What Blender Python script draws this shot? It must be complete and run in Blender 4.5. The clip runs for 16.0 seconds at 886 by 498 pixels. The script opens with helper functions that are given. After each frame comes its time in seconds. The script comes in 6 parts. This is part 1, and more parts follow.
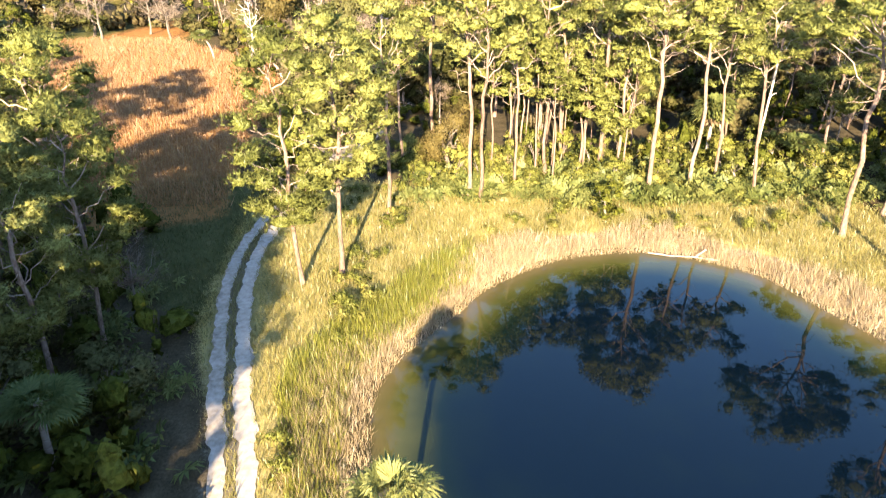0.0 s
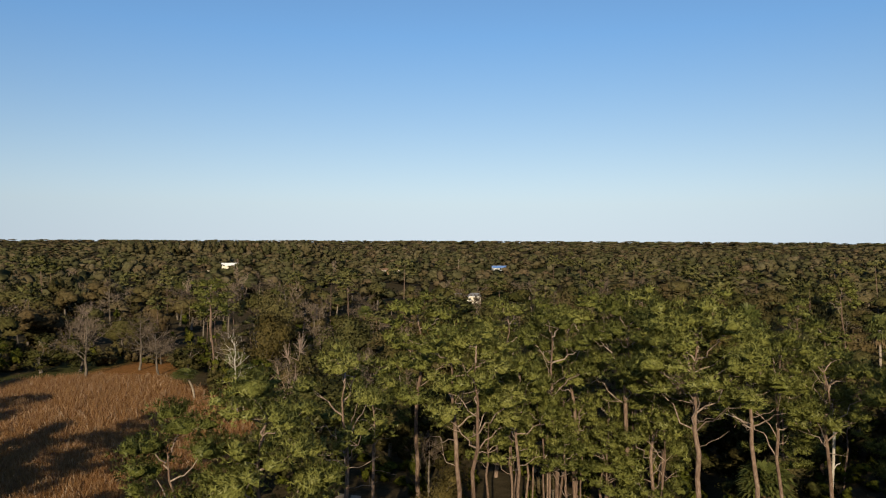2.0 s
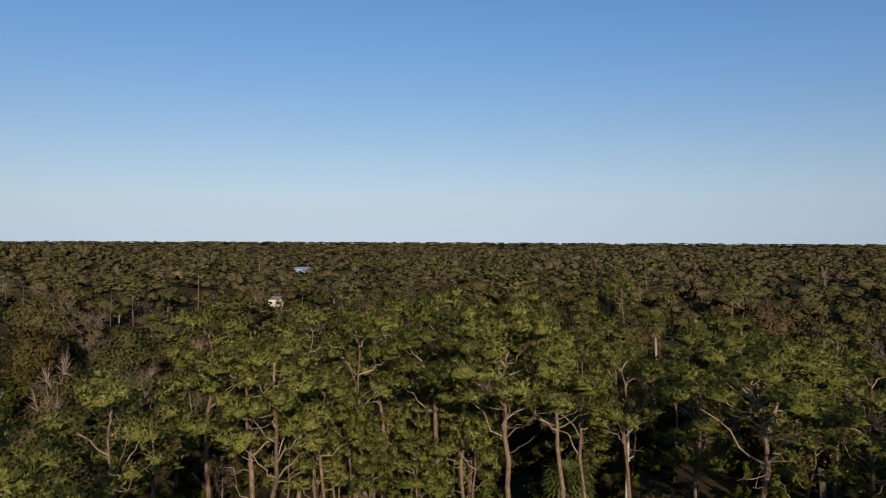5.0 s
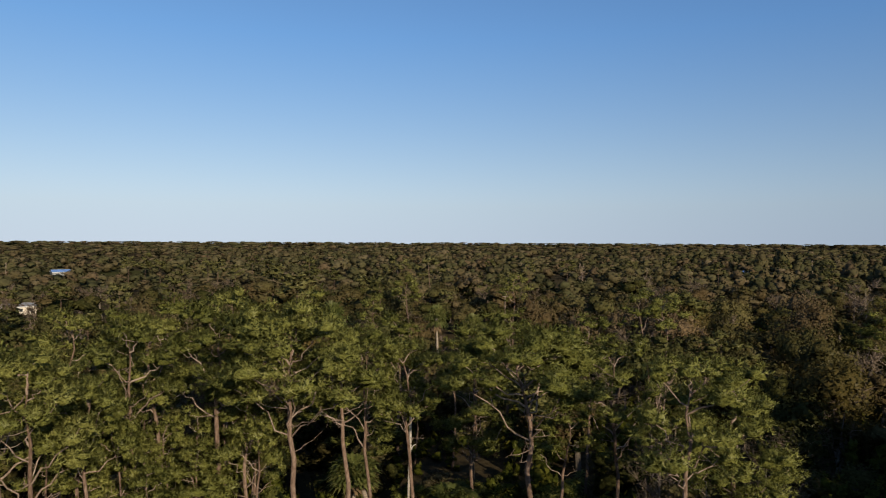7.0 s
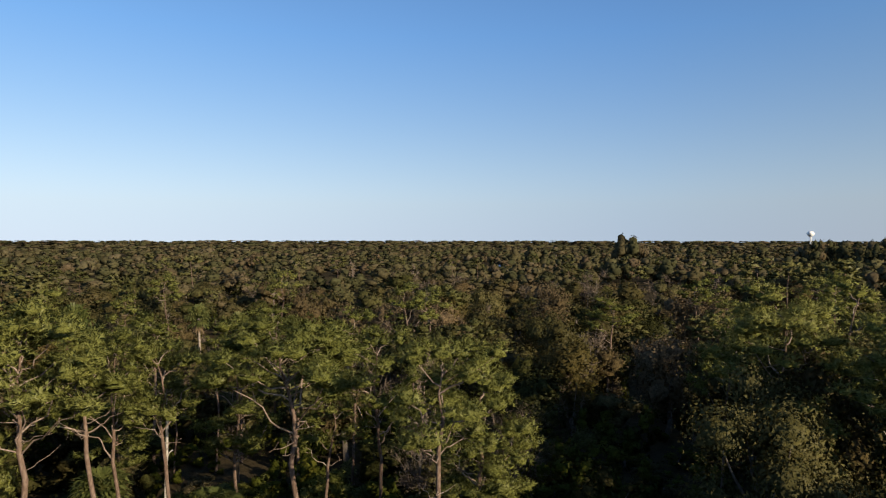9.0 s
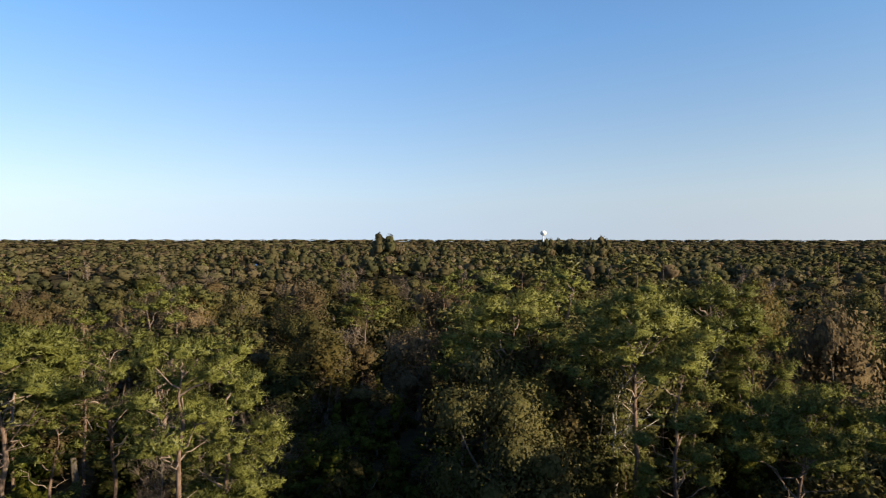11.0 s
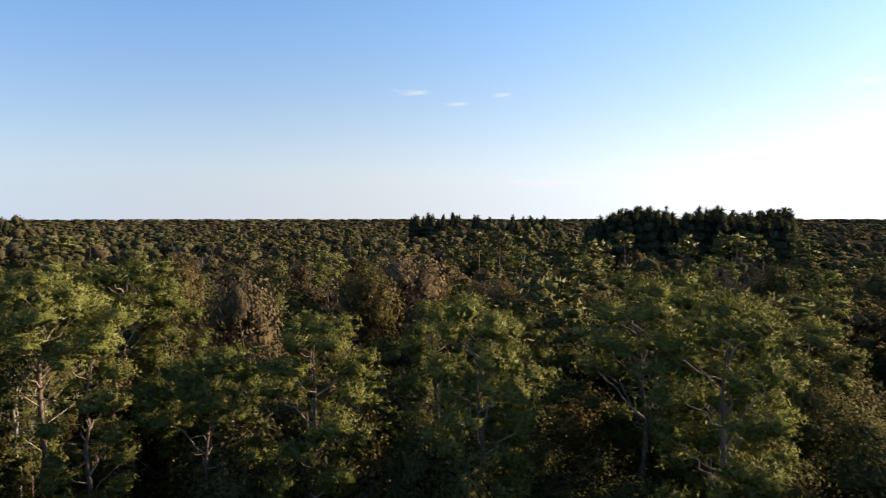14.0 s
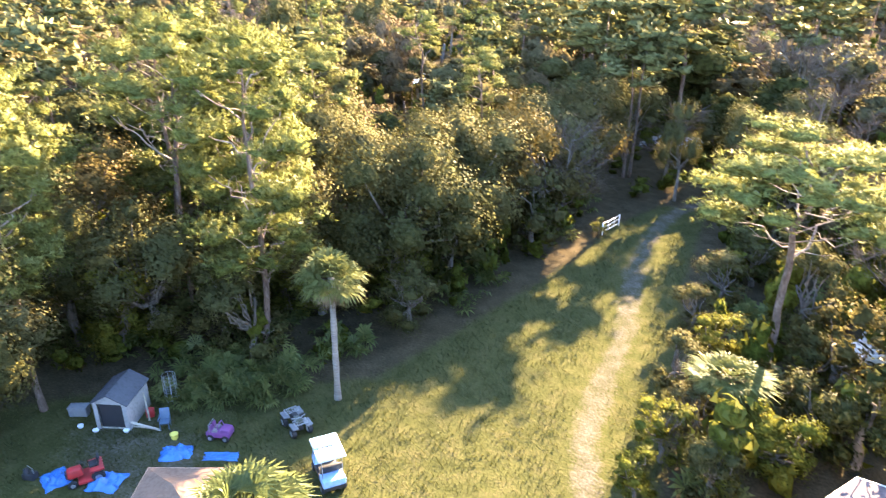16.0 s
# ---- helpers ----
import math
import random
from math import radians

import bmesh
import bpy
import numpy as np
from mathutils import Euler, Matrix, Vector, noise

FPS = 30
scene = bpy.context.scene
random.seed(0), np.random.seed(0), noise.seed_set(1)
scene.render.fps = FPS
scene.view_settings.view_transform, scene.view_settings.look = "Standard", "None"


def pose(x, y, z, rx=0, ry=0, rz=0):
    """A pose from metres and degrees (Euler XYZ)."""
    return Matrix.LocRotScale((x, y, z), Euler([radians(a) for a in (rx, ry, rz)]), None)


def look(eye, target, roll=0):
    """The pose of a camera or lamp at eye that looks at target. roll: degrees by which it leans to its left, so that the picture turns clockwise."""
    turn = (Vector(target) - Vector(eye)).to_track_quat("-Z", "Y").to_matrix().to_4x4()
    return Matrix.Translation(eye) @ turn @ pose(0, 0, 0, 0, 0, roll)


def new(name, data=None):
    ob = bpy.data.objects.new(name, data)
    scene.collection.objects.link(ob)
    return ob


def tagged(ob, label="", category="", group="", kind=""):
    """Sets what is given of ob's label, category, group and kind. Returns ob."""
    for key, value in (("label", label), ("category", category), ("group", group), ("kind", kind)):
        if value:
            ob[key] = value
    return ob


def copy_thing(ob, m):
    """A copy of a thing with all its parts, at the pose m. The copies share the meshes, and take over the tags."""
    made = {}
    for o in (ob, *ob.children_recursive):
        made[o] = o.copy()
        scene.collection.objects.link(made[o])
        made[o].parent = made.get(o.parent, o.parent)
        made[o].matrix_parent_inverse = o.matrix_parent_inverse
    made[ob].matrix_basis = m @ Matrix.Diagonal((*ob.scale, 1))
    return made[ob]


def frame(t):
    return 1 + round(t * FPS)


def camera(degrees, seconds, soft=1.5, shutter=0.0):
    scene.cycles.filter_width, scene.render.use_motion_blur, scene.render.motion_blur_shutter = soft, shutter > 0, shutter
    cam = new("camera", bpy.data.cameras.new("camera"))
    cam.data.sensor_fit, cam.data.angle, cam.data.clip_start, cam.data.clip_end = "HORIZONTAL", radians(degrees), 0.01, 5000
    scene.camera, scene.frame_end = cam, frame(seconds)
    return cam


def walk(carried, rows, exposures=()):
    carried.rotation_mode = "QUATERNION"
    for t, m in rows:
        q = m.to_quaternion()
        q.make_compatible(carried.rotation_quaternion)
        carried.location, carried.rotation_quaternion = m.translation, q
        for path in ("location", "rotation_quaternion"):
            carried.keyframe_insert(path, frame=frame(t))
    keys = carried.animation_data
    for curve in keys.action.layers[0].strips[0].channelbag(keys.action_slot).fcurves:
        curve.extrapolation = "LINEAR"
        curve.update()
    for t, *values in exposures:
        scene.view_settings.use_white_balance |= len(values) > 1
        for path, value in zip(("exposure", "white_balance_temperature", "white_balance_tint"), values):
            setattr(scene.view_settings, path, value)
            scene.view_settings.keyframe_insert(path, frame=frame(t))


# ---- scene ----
# ---------------------------------------------------------------- camera
cam = camera(65.27, 16.0, soft=1.1, shutter=0.15)
PATH = [  # seconds, x, y, z, pitch, roll, yaw
    (0.0, 0.01, -0.01, 23.99, -27.18, 0.04, 1.69),
    (0.5, 0.57, 2.97, 24.03, -19.52, 0.16, 2.57),
    (1.0, 1.10, 5.94, 24.13, -10.21, 0.12, 2.70),
    (1.5, 1.66, 8.85, 24.13, -1.02, 0.21, 2.97),
    (2.0, 1.89, 11.51, 24.20, -0.80, 0.23, 2.91),
    (2.5, 2.12, 13.76, 24.34, -0.74, 0.30, 2.95),
    (3.0, 2.25, 15.19, 24.41, -0.69, 0.26, 2.09),
    (3.5, 2.41, 15.90, 24.39, -0.72, 0.25, -1.35),
    (6.0, 1.98, 14.93, 24.31, -0.65, 0.25, -21.57),
    (6.5, 2.02, 14.81, 24.29, -0.66, 0.29, -26.09),
    (7.0, 2.05, 14.69, 24.23, -0.65, 0.26, -30.66),
    (7.5, 2.08, 14.46, 24.15, -0.64, 0.14, -35.25),
    (8.0, 2.12, 14.25, 24.03, -0.63, 0.10, -39.90),
    (8.5, 2.10, 14.02, 23.97, -0.72, 0.08, -44.70),
    (11.0, 2.10, 12.95, 23.68, -0.89, 0.03, -69.07),
    (11.5, 1.97, 12.66, 23.63, -0.90, 0.07, -75.02),
    (12.0, 1.96, 12.35, 23.60, -0.95, 0.12, -81.38),
    (12.5, 1.82, 12.09, 23.61, -1.02, 0.00, -88.18),
    (13.0, 1.78, 11.81, 23.55, -1.08, -0.15, -95.49),
    (13.5, 1.77, 11.57, 23.50, -1.14, -0.12, -104.31),
    (14.0, 1.59, 11.46, 23.40, -2.60, -0.05, -113.49),
    (14.5, 1.49, 11.51, 23.33, -6.63, -0.10, -122.85),
    (15.0, 1.38, 11.62, 23.23, -11.27, 0.01, -132.25),
    (15.5, 1.28, 11.71, 23.13, -16.71, 0.15, -141.50),
    (16.0, 1.18, 11.97, 23.17, -23.57, 0.44, -152.15),
]
EXPOSURE = [(0.0, 3.95, 6600, 10), (0.5, 3.62, 6550, 10), (1.0, 2.75, 6600, 8), (1.5, 1.45, 6900, 5), (2.0, 0.97, 6550, 5), (2.5, 0.78, 6350, 6), (3.5, 0.71, 6300, 7), (6.0, 0.74, 6300, 8), (8.5, 1.04, 6320, 8),
            (11.0, 1.55, 6450, 7), (12.5, 1.78, 6520, 7), (14.0, 1.72, 6550, 10), (15.0, 2.0, 6600, 13), (15.5, 3.3, 7200, 14), (16.0, 5.15, 7100, 17)]
walk(cam, [(t, look((x, y, z), Vector((x, y, z)) + pose(0, 0, 0, 90 + p, 0, w).to_3x3() @ Vector((0, 0, -1)), r))
           for t, x, y, z, p, r, w in PATH], EXPOSURE)

# ---------------------------------------------------------------- sky and sun
SUN_ELEVATION, SUN_AZIMUTH = radians(20), radians(182.6)  # azimuth clockwise from +y
world = bpy.data.worlds.new("sky")
scene.world = world
world.use_nodes = True
sky = world.node_tree.nodes.new("ShaderNodeTexSky")
sky.sky_type, sky.sun_disc = "NISHITA", False
sky.sun_elevation, sky.sun_rotation = SUN_ELEVATION, SUN_AZIMUTH
# the lowest few degrees keep the colour of the haze above them
ray_dir, part_dir, low, join_dir = (world.node_tree.nodes.new(n) for n in ("ShaderNodeTexCoord", "ShaderNodeSeparateXYZ", "ShaderNodeMath", "ShaderNodeCombineXYZ"))
low.operation, low.inputs[1].default_value = "MAXIMUM", 0.05
world.node_tree.links.new(ray_dir.outputs["Generated"], part_dir.inputs[0])
world.node_tree.links.new(part_dir.outputs[2], low.inputs[0])
for a, b in ((part_dir.outputs[0], 0), (part_dir.outputs[1], 1), (low.outputs[0], 2)):
    world.node_tree.links.new(a, join_dir.inputs[b])
world.node_tree.links.new(join_dir.outputs[0], sky.inputs["Vector"])
sky.air_density, sky.dust_density, sky.ozone_density = 1.0, 0.6, 5.0
back = world.node_tree.nodes["Background"]
back.inputs["Strength"].default_value = 0.07
wn, wl = world.node_tree.nodes, world.node_tree.links
# near the horizon the haze takes the sky's colour to a pale lavender of the same brightness
grey, tint, haze = wn.new("ShaderNodeRGBToBW"), wn.new("ShaderNodeMix"), wn.new("ShaderNodeMix")
up, sep, fall = wn.new("ShaderNodeTexCoord"), wn.new("ShaderNodeSeparateXYZ"), wn.new("ShaderNodeMapRange")
tint.data_type, haze.data_type, tint.blend_type = "RGBA", "RGBA", "MULTIPLY"
tint.inputs[0].default_value, tint.inputs[7].default_value = 1.0, (0.78, 0.84, 0.99, 1)
fall.inputs[1].default_value, fall.inputs[2].default_value, fall.inputs[3].default_value, fall.inputs[4].default_value = 0.0, 0.28, 0.85, 0.0
wl.new(sky.outputs[0], grey.inputs[0])
wl.new(grey.outputs[0], tint.inputs[6])
wl.new(up.outputs["Generated"], sep.inputs[0])
wl.new(sep.outputs[2], fall.inputs[0])
wl.new(fall.outputs[0], haze.inputs[0])
wl.new(sky.outputs[0], haze.inputs[6])
wl.new(tint.outputs[2], haze.inputs[7])
clear = wn.new("ShaderNodeMix")
clear.data_type, clear.blend_type = "RGBA", "MULTIPLY"
clear.inputs[0].default_value = 1.0
# the sky is deepest at right angles to the sun, paler and warmer towards it
turn, sides = wn.new("ShaderNodeMapRange"), wn.new("ShaderNodeValToRGB")
turn.inputs[1].default_value, turn.inputs[2].default_value = -0.3, 1.0
sides.color_ramp.elements.new(0.55)
for stop, (at, colour) in zip(sides.color_ramp.elements, [(0.0, (1.05, 1.0, 0.955)), (0.55, (0.95, 1.0, 1.06)), (1.0, (1.0, 1.0, 0.99))]):
    stop.position, stop.color = at, (*colour, 1)
wl.new(sep.outputs[1], turn.inputs[0])
wl.new(turn.outputs[0], sides.inputs[0])
wl.new(sides.outputs[0], clear.inputs[7])
wl.new(haze.outputs[2], clear.inputs[6])
wl.new(clear.outputs[2], back.inputs["Color"])

sun = new("sun", bpy.data.lights.new("sun", "SUN"))
sun.data.energy, sun.data.angle, sun.data.color = 3.6, radians(0.53), (1.0, 0.80, 0.55)
to_sun = Vector((math.sin(SUN_AZIMUTH) * math.cos(SUN_ELEVATION), math.cos(SUN_AZIMUTH) * math.cos(SUN_ELEVATION), math.sin(SUN_ELEVATION)))
sun.matrix_world = look(to_sun * 200, (0, 0, 0))


# ---------------------------------------------------------------- materials
def material(name):
    m = bpy.data.materials.new(name)
    m.use_nodes = True
    m.node_tree.nodes.clear()
    return m, m.node_tree.nodes, m.node_tree.links


def ramp(nodes, links, fac, stops):
    node = nodes.new("ShaderNodeValToRGB")
    while len(node.color_ramp.elements) < len(stops):
        node.color_ramp.elements.new(0.5)
    for e, (at, colour) in zip(node.color_ramp.elements, stops):
        e.position, e.color = at, (*colour, 1)
    links.new(fac, node.inputs[0])
    return node.outputs[0]


def maths(nodes, links, op, a, b=0.0):
    node = nodes.new("ShaderNodeMath")
    node.operation = op
    for slot, v in enumerate((a, b)):
        if isinstance(v, (int, float)):
            node.inputs[slot].default_value = v
        else:
            links.new(v, node.inputs[slot])
    return node.outputs[0]


def noise_of(nodes, links, scale, detail=4.0, rough=0.6, coords="Object"):
    tex = nodes.new("ShaderNodeTexNoise")
    tex.inputs["Scale"].default_value, tex.inputs["Detail"].default_value = scale, detail
    tex.inputs["Roughness"].default_value = rough
    co = nodes.new("ShaderNodeTexCoord")
    links.new(co.outputs[coords], tex.inputs["Vector"])
    return tex.outputs[0]


def foliage(name, stops, translucent=0.35, gloss=0.06, spread=0.55):
    """Leaves: each leaf's tone varies by island, each tree's by its own tone or object."""
    m, nodes, links = material(name)
    geo, info = nodes.new("ShaderNodeNewGeometry"), nodes.new("ShaderNodeObjectInfo")
    tone = nodes.new("ShaderNodeAttribute")
    tone.attribute_name = "tone"
    leaf = maths(nodes, links, "MULTIPLY", geo.outputs["Random Per Island"], spread)
    tree = maths(nodes, links, "FRACT", maths(nodes, links, "ADD", info.outputs["Random"], tone.outputs["Fac"]))
    fac = maths(nodes, links, "ADD", leaf, maths(nodes, links, "MULTIPLY", tree, 1 - spread))
    colour = ramp(nodes, links, fac, stops)
    diffuse, trans, glossy = nodes.new("ShaderNodeBsdfDiffuse"), nodes.new("ShaderNodeBsdfTranslucent"), nodes.new("ShaderNodeBsdfGlossy")
    glossy.inputs["Roughness"].default_value = 0.45
    for b in (diffuse, trans):
        links.new(colour, b.inputs["Color"])
    a, b = nodes.new("ShaderNodeMixShader"), nodes.new("ShaderNodeMixShader")
    a.inputs[0].default_value, b.inputs[0].default_value = translucent, gloss
    links.new(diffuse.outputs[0], a.inputs[1])
    links.new(trans.outputs[0], a.inputs[2])
    links.new(a.outputs[0], b.inputs[1])
    links.new(glossy.outputs[0], b.inputs[2])
    links.new(b.outputs[0], nodes.new("ShaderNodeOutputMaterial").inputs["Surface"])
    return m


def mass(name, stops, spread=0.35, scale=1.6, low=0.45, relief=0.8):
    """Dense leafage inside a crown: mottled leaf clusters with deep relief, gap shade multiplied into their colour;
    each tree has its own tone.
    """
    m, nodes, links = material(name)
    info, tone = nodes.new("ShaderNodeObjectInfo"), nodes.new("ShaderNodeAttribute")
    tone.attribute_name = "tone"
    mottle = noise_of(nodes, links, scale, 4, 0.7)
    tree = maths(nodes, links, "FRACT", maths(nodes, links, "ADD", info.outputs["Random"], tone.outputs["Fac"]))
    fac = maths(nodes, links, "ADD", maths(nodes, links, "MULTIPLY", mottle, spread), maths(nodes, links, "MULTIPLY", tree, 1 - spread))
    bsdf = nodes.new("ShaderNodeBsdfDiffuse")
    # darkens the hollows of the relief: shade between leaf clusters put into the colour
    gap_shade = nodes.new("ShaderNodeMix")
    gap_shade.data_type, gap_shade.blend_type = "RGBA", "MULTIPLY"
    gap_shade.inputs[0].default_value = 1.0
    links.new(ramp(nodes, links, fac, stops), gap_shade.inputs[6])
    links.new(ramp(nodes, links, mottle, [(0.36, (low, low, low)), (0.62, (1.1, 1.1, 1.1))]), gap_shade.inputs[7])
    links.new(gap_shade.outputs[2], bsdf.inputs["Color"])
    bump = nodes.new("ShaderNodeBump")
    bump.inputs["Strength"].default_value, bump.inputs["Distance"].default_value = relief, 0.4
    links.new(mottle, bump.inputs["Height"])
    links.new(bump.outputs[0], bsdf.inputs["Normal"])
    links.new(bsdf.outputs[0], nodes.new("ShaderNodeOutputMaterial").inputs["Surface"])
    return m


def solid(name, stops, scale=4.0, rough=0.8, metal=0.0, bump=0.3, detail=5.0, stretch=None, coat=0.0):
    """A plain surface with colour variation at two scales and fine relief."""
    m, nodes, links = material(name)
    bsdf = nodes.new("ShaderNodeBsdfPrincipled")
    co, mapping = nodes.new("ShaderNodeTexCoord"), nodes.new("ShaderNodeMapping")
    links.new(co.outputs["Object"], mapping.inputs[0])
    mapping.inputs["Scale"].default_value = stretch or (1, 1, 1)
    fine, coarse = nodes.new("ShaderNodeTexNoise"), nodes.new("ShaderNodeTexNoise")
    for tex, s in ((fine, scale), (coarse, scale * 0.17)):
        tex.inputs["Scale"].default_value, tex.inputs["Detail"].default_value = s, detail
        links.new(mapping.outputs[0], tex.inputs["Vector"])
    info = nodes.new("ShaderNodeObjectInfo")
    mix = maths(nodes, links, "ADD", maths(nodes, links, "MULTIPLY", fine.outputs[0], 0.6), maths(nodes, links, "MULTIPLY", coarse.outputs[0], 0.4))
    mix = maths(nodes, links, "ADD", mix, maths(nodes, links, "MULTIPLY", maths(nodes, links, "SUBTRACT", info.outputs["Random"], 0.5), 0.12))
    links.new(ramp(nodes, links, mix, stops), bsdf.inputs["Base Color"])
    bsdf.inputs["Roughness"].default_value, bsdf.inputs["Metallic"].default_value = rough, metal
    bsdf.inputs["Coat Weight"].default_value = coat
    bsdf.inputs["Specular IOR Level"].default_value = 0.05 if rough > 0.84 else 0.5
    if bump:
        node = nodes.new("ShaderNodeBump")
        node.inputs["Strength"].default_value, node.inputs["Distance"].default_value = bump, 0.03
        links.new(fine.outputs[0], node.inputs["Height"])
        links.new(node.outputs[0], bsdf.inputs["Normal"])
    links.new(bsdf.outputs[0], nodes.new("ShaderNodeOutputMaterial").inputs["Surface"])
    return m


PINE_BARK = solid("pine_bark", [(0.3, (0.0476, 0.0306, 0.0224)), (0.5, (0.1224, 0.0850, 0.0646)), (0.7, (0.2176, 0.1632, 0.1292))], 9, 0.9, bump=0.8, stretch=(1, 1, 0.35))
GREY_BARK = solid("grey_bark", [(0.3, (0.05, 0.042, 0.035)), (0.55, (0.13, 0.11, 0.09)), (0.75, (0.24, 0.21, 0.18))], 8, 0.9, bump=0.6, stretch=(1, 1, 0.3))
DEAD_WOOD = solid("dead_wood", [(0.3, (0.2100, 0.1890, 0.1610)), (0.6, (0.3850, 0.3570, 0.3150)), (0.8, (0.4900, 0.4620, 0.4200))], 8, 0.85, bump=0.5, stretch=(1, 1, 0.3))
PALM_BARK = solid("palm_bark", [(0.3, (0.10, 0.08, 0.065)), (0.55, (0.22, 0.185, 0.15)), (0.75, (0.34, 0.30, 0.25))], 5, 0.9, bump=0.9, stretch=(0.4, 0.4, 3))
NEEDLE_TONES = [(0.0, (0.073, 0.081, 0.0215)), (0.45, (0.126, 0.134, 0.034)), (1.0, (0.182, 0.184, 0.053))]
NEEDLES = foliage("pine_needles", NEEDLE_TONES, 0.1, 0.015, 0.3)
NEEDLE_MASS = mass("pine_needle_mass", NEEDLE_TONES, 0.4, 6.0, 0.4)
# Same needles for the farther pines: distance dimming put into a darker, greyer colour.
DIMMED_NEEDLES = foliage("dimmed_pine_needles", [(a, (0.66 * r, 0.62 * g, 0.85 * b)) for a, (r, g, b) in NEEDLE_TONES], 0.08, 0.01, 0.35)
DIMMED_MASS = mass("dimmed_pine_needle_mass", [(a, (0.66 * r, 0.62 * g, 0.85 * b)) for a, (r, g, b) in NEEDLE_TONES], 0.35, 2.0)
LIMB_BARK = solid("pine_limb_bark", [(0.3, (0.085, 0.062, 0.049)), (0.5, (0.20, 0.152, 0.122)), (0.7, (0.34, 0.28, 0.235))], 9, 0.9, bump=0.5)
OAK_TONES = [(0.0, (0.026, 0.028, 0.009)), (0.18, (0.045, 0.046, 0.015)), (0.36, (0.064, 0.053, 0.022)), (0.5, (0.047, 0.048, 0.015)), (0.66, (0.080, 0.058, 0.030)), (0.82, (0.062, 0.060, 0.022)), (1.0, (0.110, 0.084, 0.054))]
OAK_LEAF = foliage("oak_leaves", OAK_TONES, 0.1, 0.005, 0.1)
LIVE_TONES = [(0.0, (0.040, 0.042, 0.015)), (0.5, (0.070, 0.066, 0.024)), (1.0, (0.108, 0.092, 0.038))]
LIVE_LEAF = foliage("live_oak_leaves", LIVE_TONES, 0.12, 0.004, 0.3)
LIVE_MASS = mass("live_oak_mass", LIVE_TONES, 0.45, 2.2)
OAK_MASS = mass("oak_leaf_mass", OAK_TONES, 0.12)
# Oak tones lifted towards pale grey-blue: distance haze put into the leaf colour.
HAZED_MASS = mass("hazed_leaf_mass", [(a, (0.94 * r + 0.009, 0.92 * g + 0.009, 0.92 * b + 0.011)) for a, (r, g, b) in OAK_TONES], 0.15, 0.7, 0.7, 0.4)
HAZED_LEAF = foliage("hazed_leaves", [(a, (0.94 * r + 0.005, 0.92 * g + 0.005, 0.92 * b + 0.007)) for a, (r, g, b) in OAK_TONES], 0.06, 0.0, 0.12)
GREEN_TONES = [(0.0, (0.0292, 0.0358, 0.0065)), (0.5, (0.0618, 0.0683, 0.0111)), (1.0, (0.1105, 0.1040, 0.0182))]
GREEN_LEAF = foliage("green_leaves", GREEN_TONES, 0.2, 0.005, 0.35)
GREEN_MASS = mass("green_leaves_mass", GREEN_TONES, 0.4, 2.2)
# Lit counterpart of the green leaves: the bank's sunlight put into a brighter colour.
SUNLIT_TONES = [(0.0, (0.062, 0.070, 0.016)), (0.5, (0.115, 0.120, 0.026)), (1.0, (0.185, 0.165, 0.045))]
SUNLIT_LEAF = foliage("sunny_leaves", SUNLIT_TONES, 0.3, 0.01, 0.4)
SUNLIT_MASS = mass("sunny_leaves_mass", SUNLIT_TONES, 0.4, 2.2)
YELLOW_TONES = [(0.0, (0.042, 0.040, 0.013)), (0.5, (0.078, 0.062, 0.021)), (1.0, (0.118, 0.084, 0.031))]
YELLOW_LEAF = foliage("yellowing_leaves", YELLOW_TONES, 0.25, 0.005, 0.4)
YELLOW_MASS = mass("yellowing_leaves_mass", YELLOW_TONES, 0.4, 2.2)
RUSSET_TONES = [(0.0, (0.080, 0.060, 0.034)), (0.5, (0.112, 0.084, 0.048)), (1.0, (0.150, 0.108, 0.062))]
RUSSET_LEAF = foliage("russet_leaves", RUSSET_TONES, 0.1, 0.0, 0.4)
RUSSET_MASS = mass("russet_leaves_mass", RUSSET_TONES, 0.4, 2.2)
TWIG = foliage("bare_twigs", [(0.0, (0.0560, 0.0440, 0.0360)), (0.5, (0.098, 0.076, 0.056)), (1.0, (0.165, 0.132, 0.104))], 0.0, 0.0, 0.5)
DARK_TONES = [(0.0, (0.028, 0.031, 0.018)), (0.6, (0.048, 0.050, 0.027)), (1.0, (0.075, 0.070, 0.042))]
DARK_NEEDLE = foliage("casuarina_needles", DARK_TONES, 0.3, 0.0)
DARK_MASS = mass("casuarina_mass", DARK_TONES, 0.3, 0.8)
FROND = foliage("palm_fronds", [(0.0, (0.042, 0.055, 0.015)), (0.5, (0.090, 0.102, 0.030)), (1.0, (0.150, 0.150, 0.050))], 0.3, 0.008)
DRY_FROND = foliage("dry_fronds", [(0.0, (0.08, 0.055, 0.032)), (1.0, (0.19, 0.14, 0.085))], 0.1, 0.0)
REED = foliage("dry_reeds", [(0.0, (0.0952, 0.0612, 0.0306)), (0.4, (0.2244, 0.1700, 0.0952)), (1.0, (0.3740, 0.3128, 0.1972))], 0.35, 0.05, 0.45)
GRASS = foliage("bank_grass", [(0.0, (0.0525, 0.0577, 0.0105)), (0.5, (0.1155, 0.1050, 0.0237)), (1.0, (0.1995, 0.1680, 0.0525))], 0.35, 0.05, 0.45)
WEED = foliage("bank_weeds", [(0.0, (0.085, 0.095, 0.014)), (0.5, (0.17, 0.165, 0.028)), (1.0, (0.27, 0.23, 0.055))], 0.35, 0.03, 0.5)
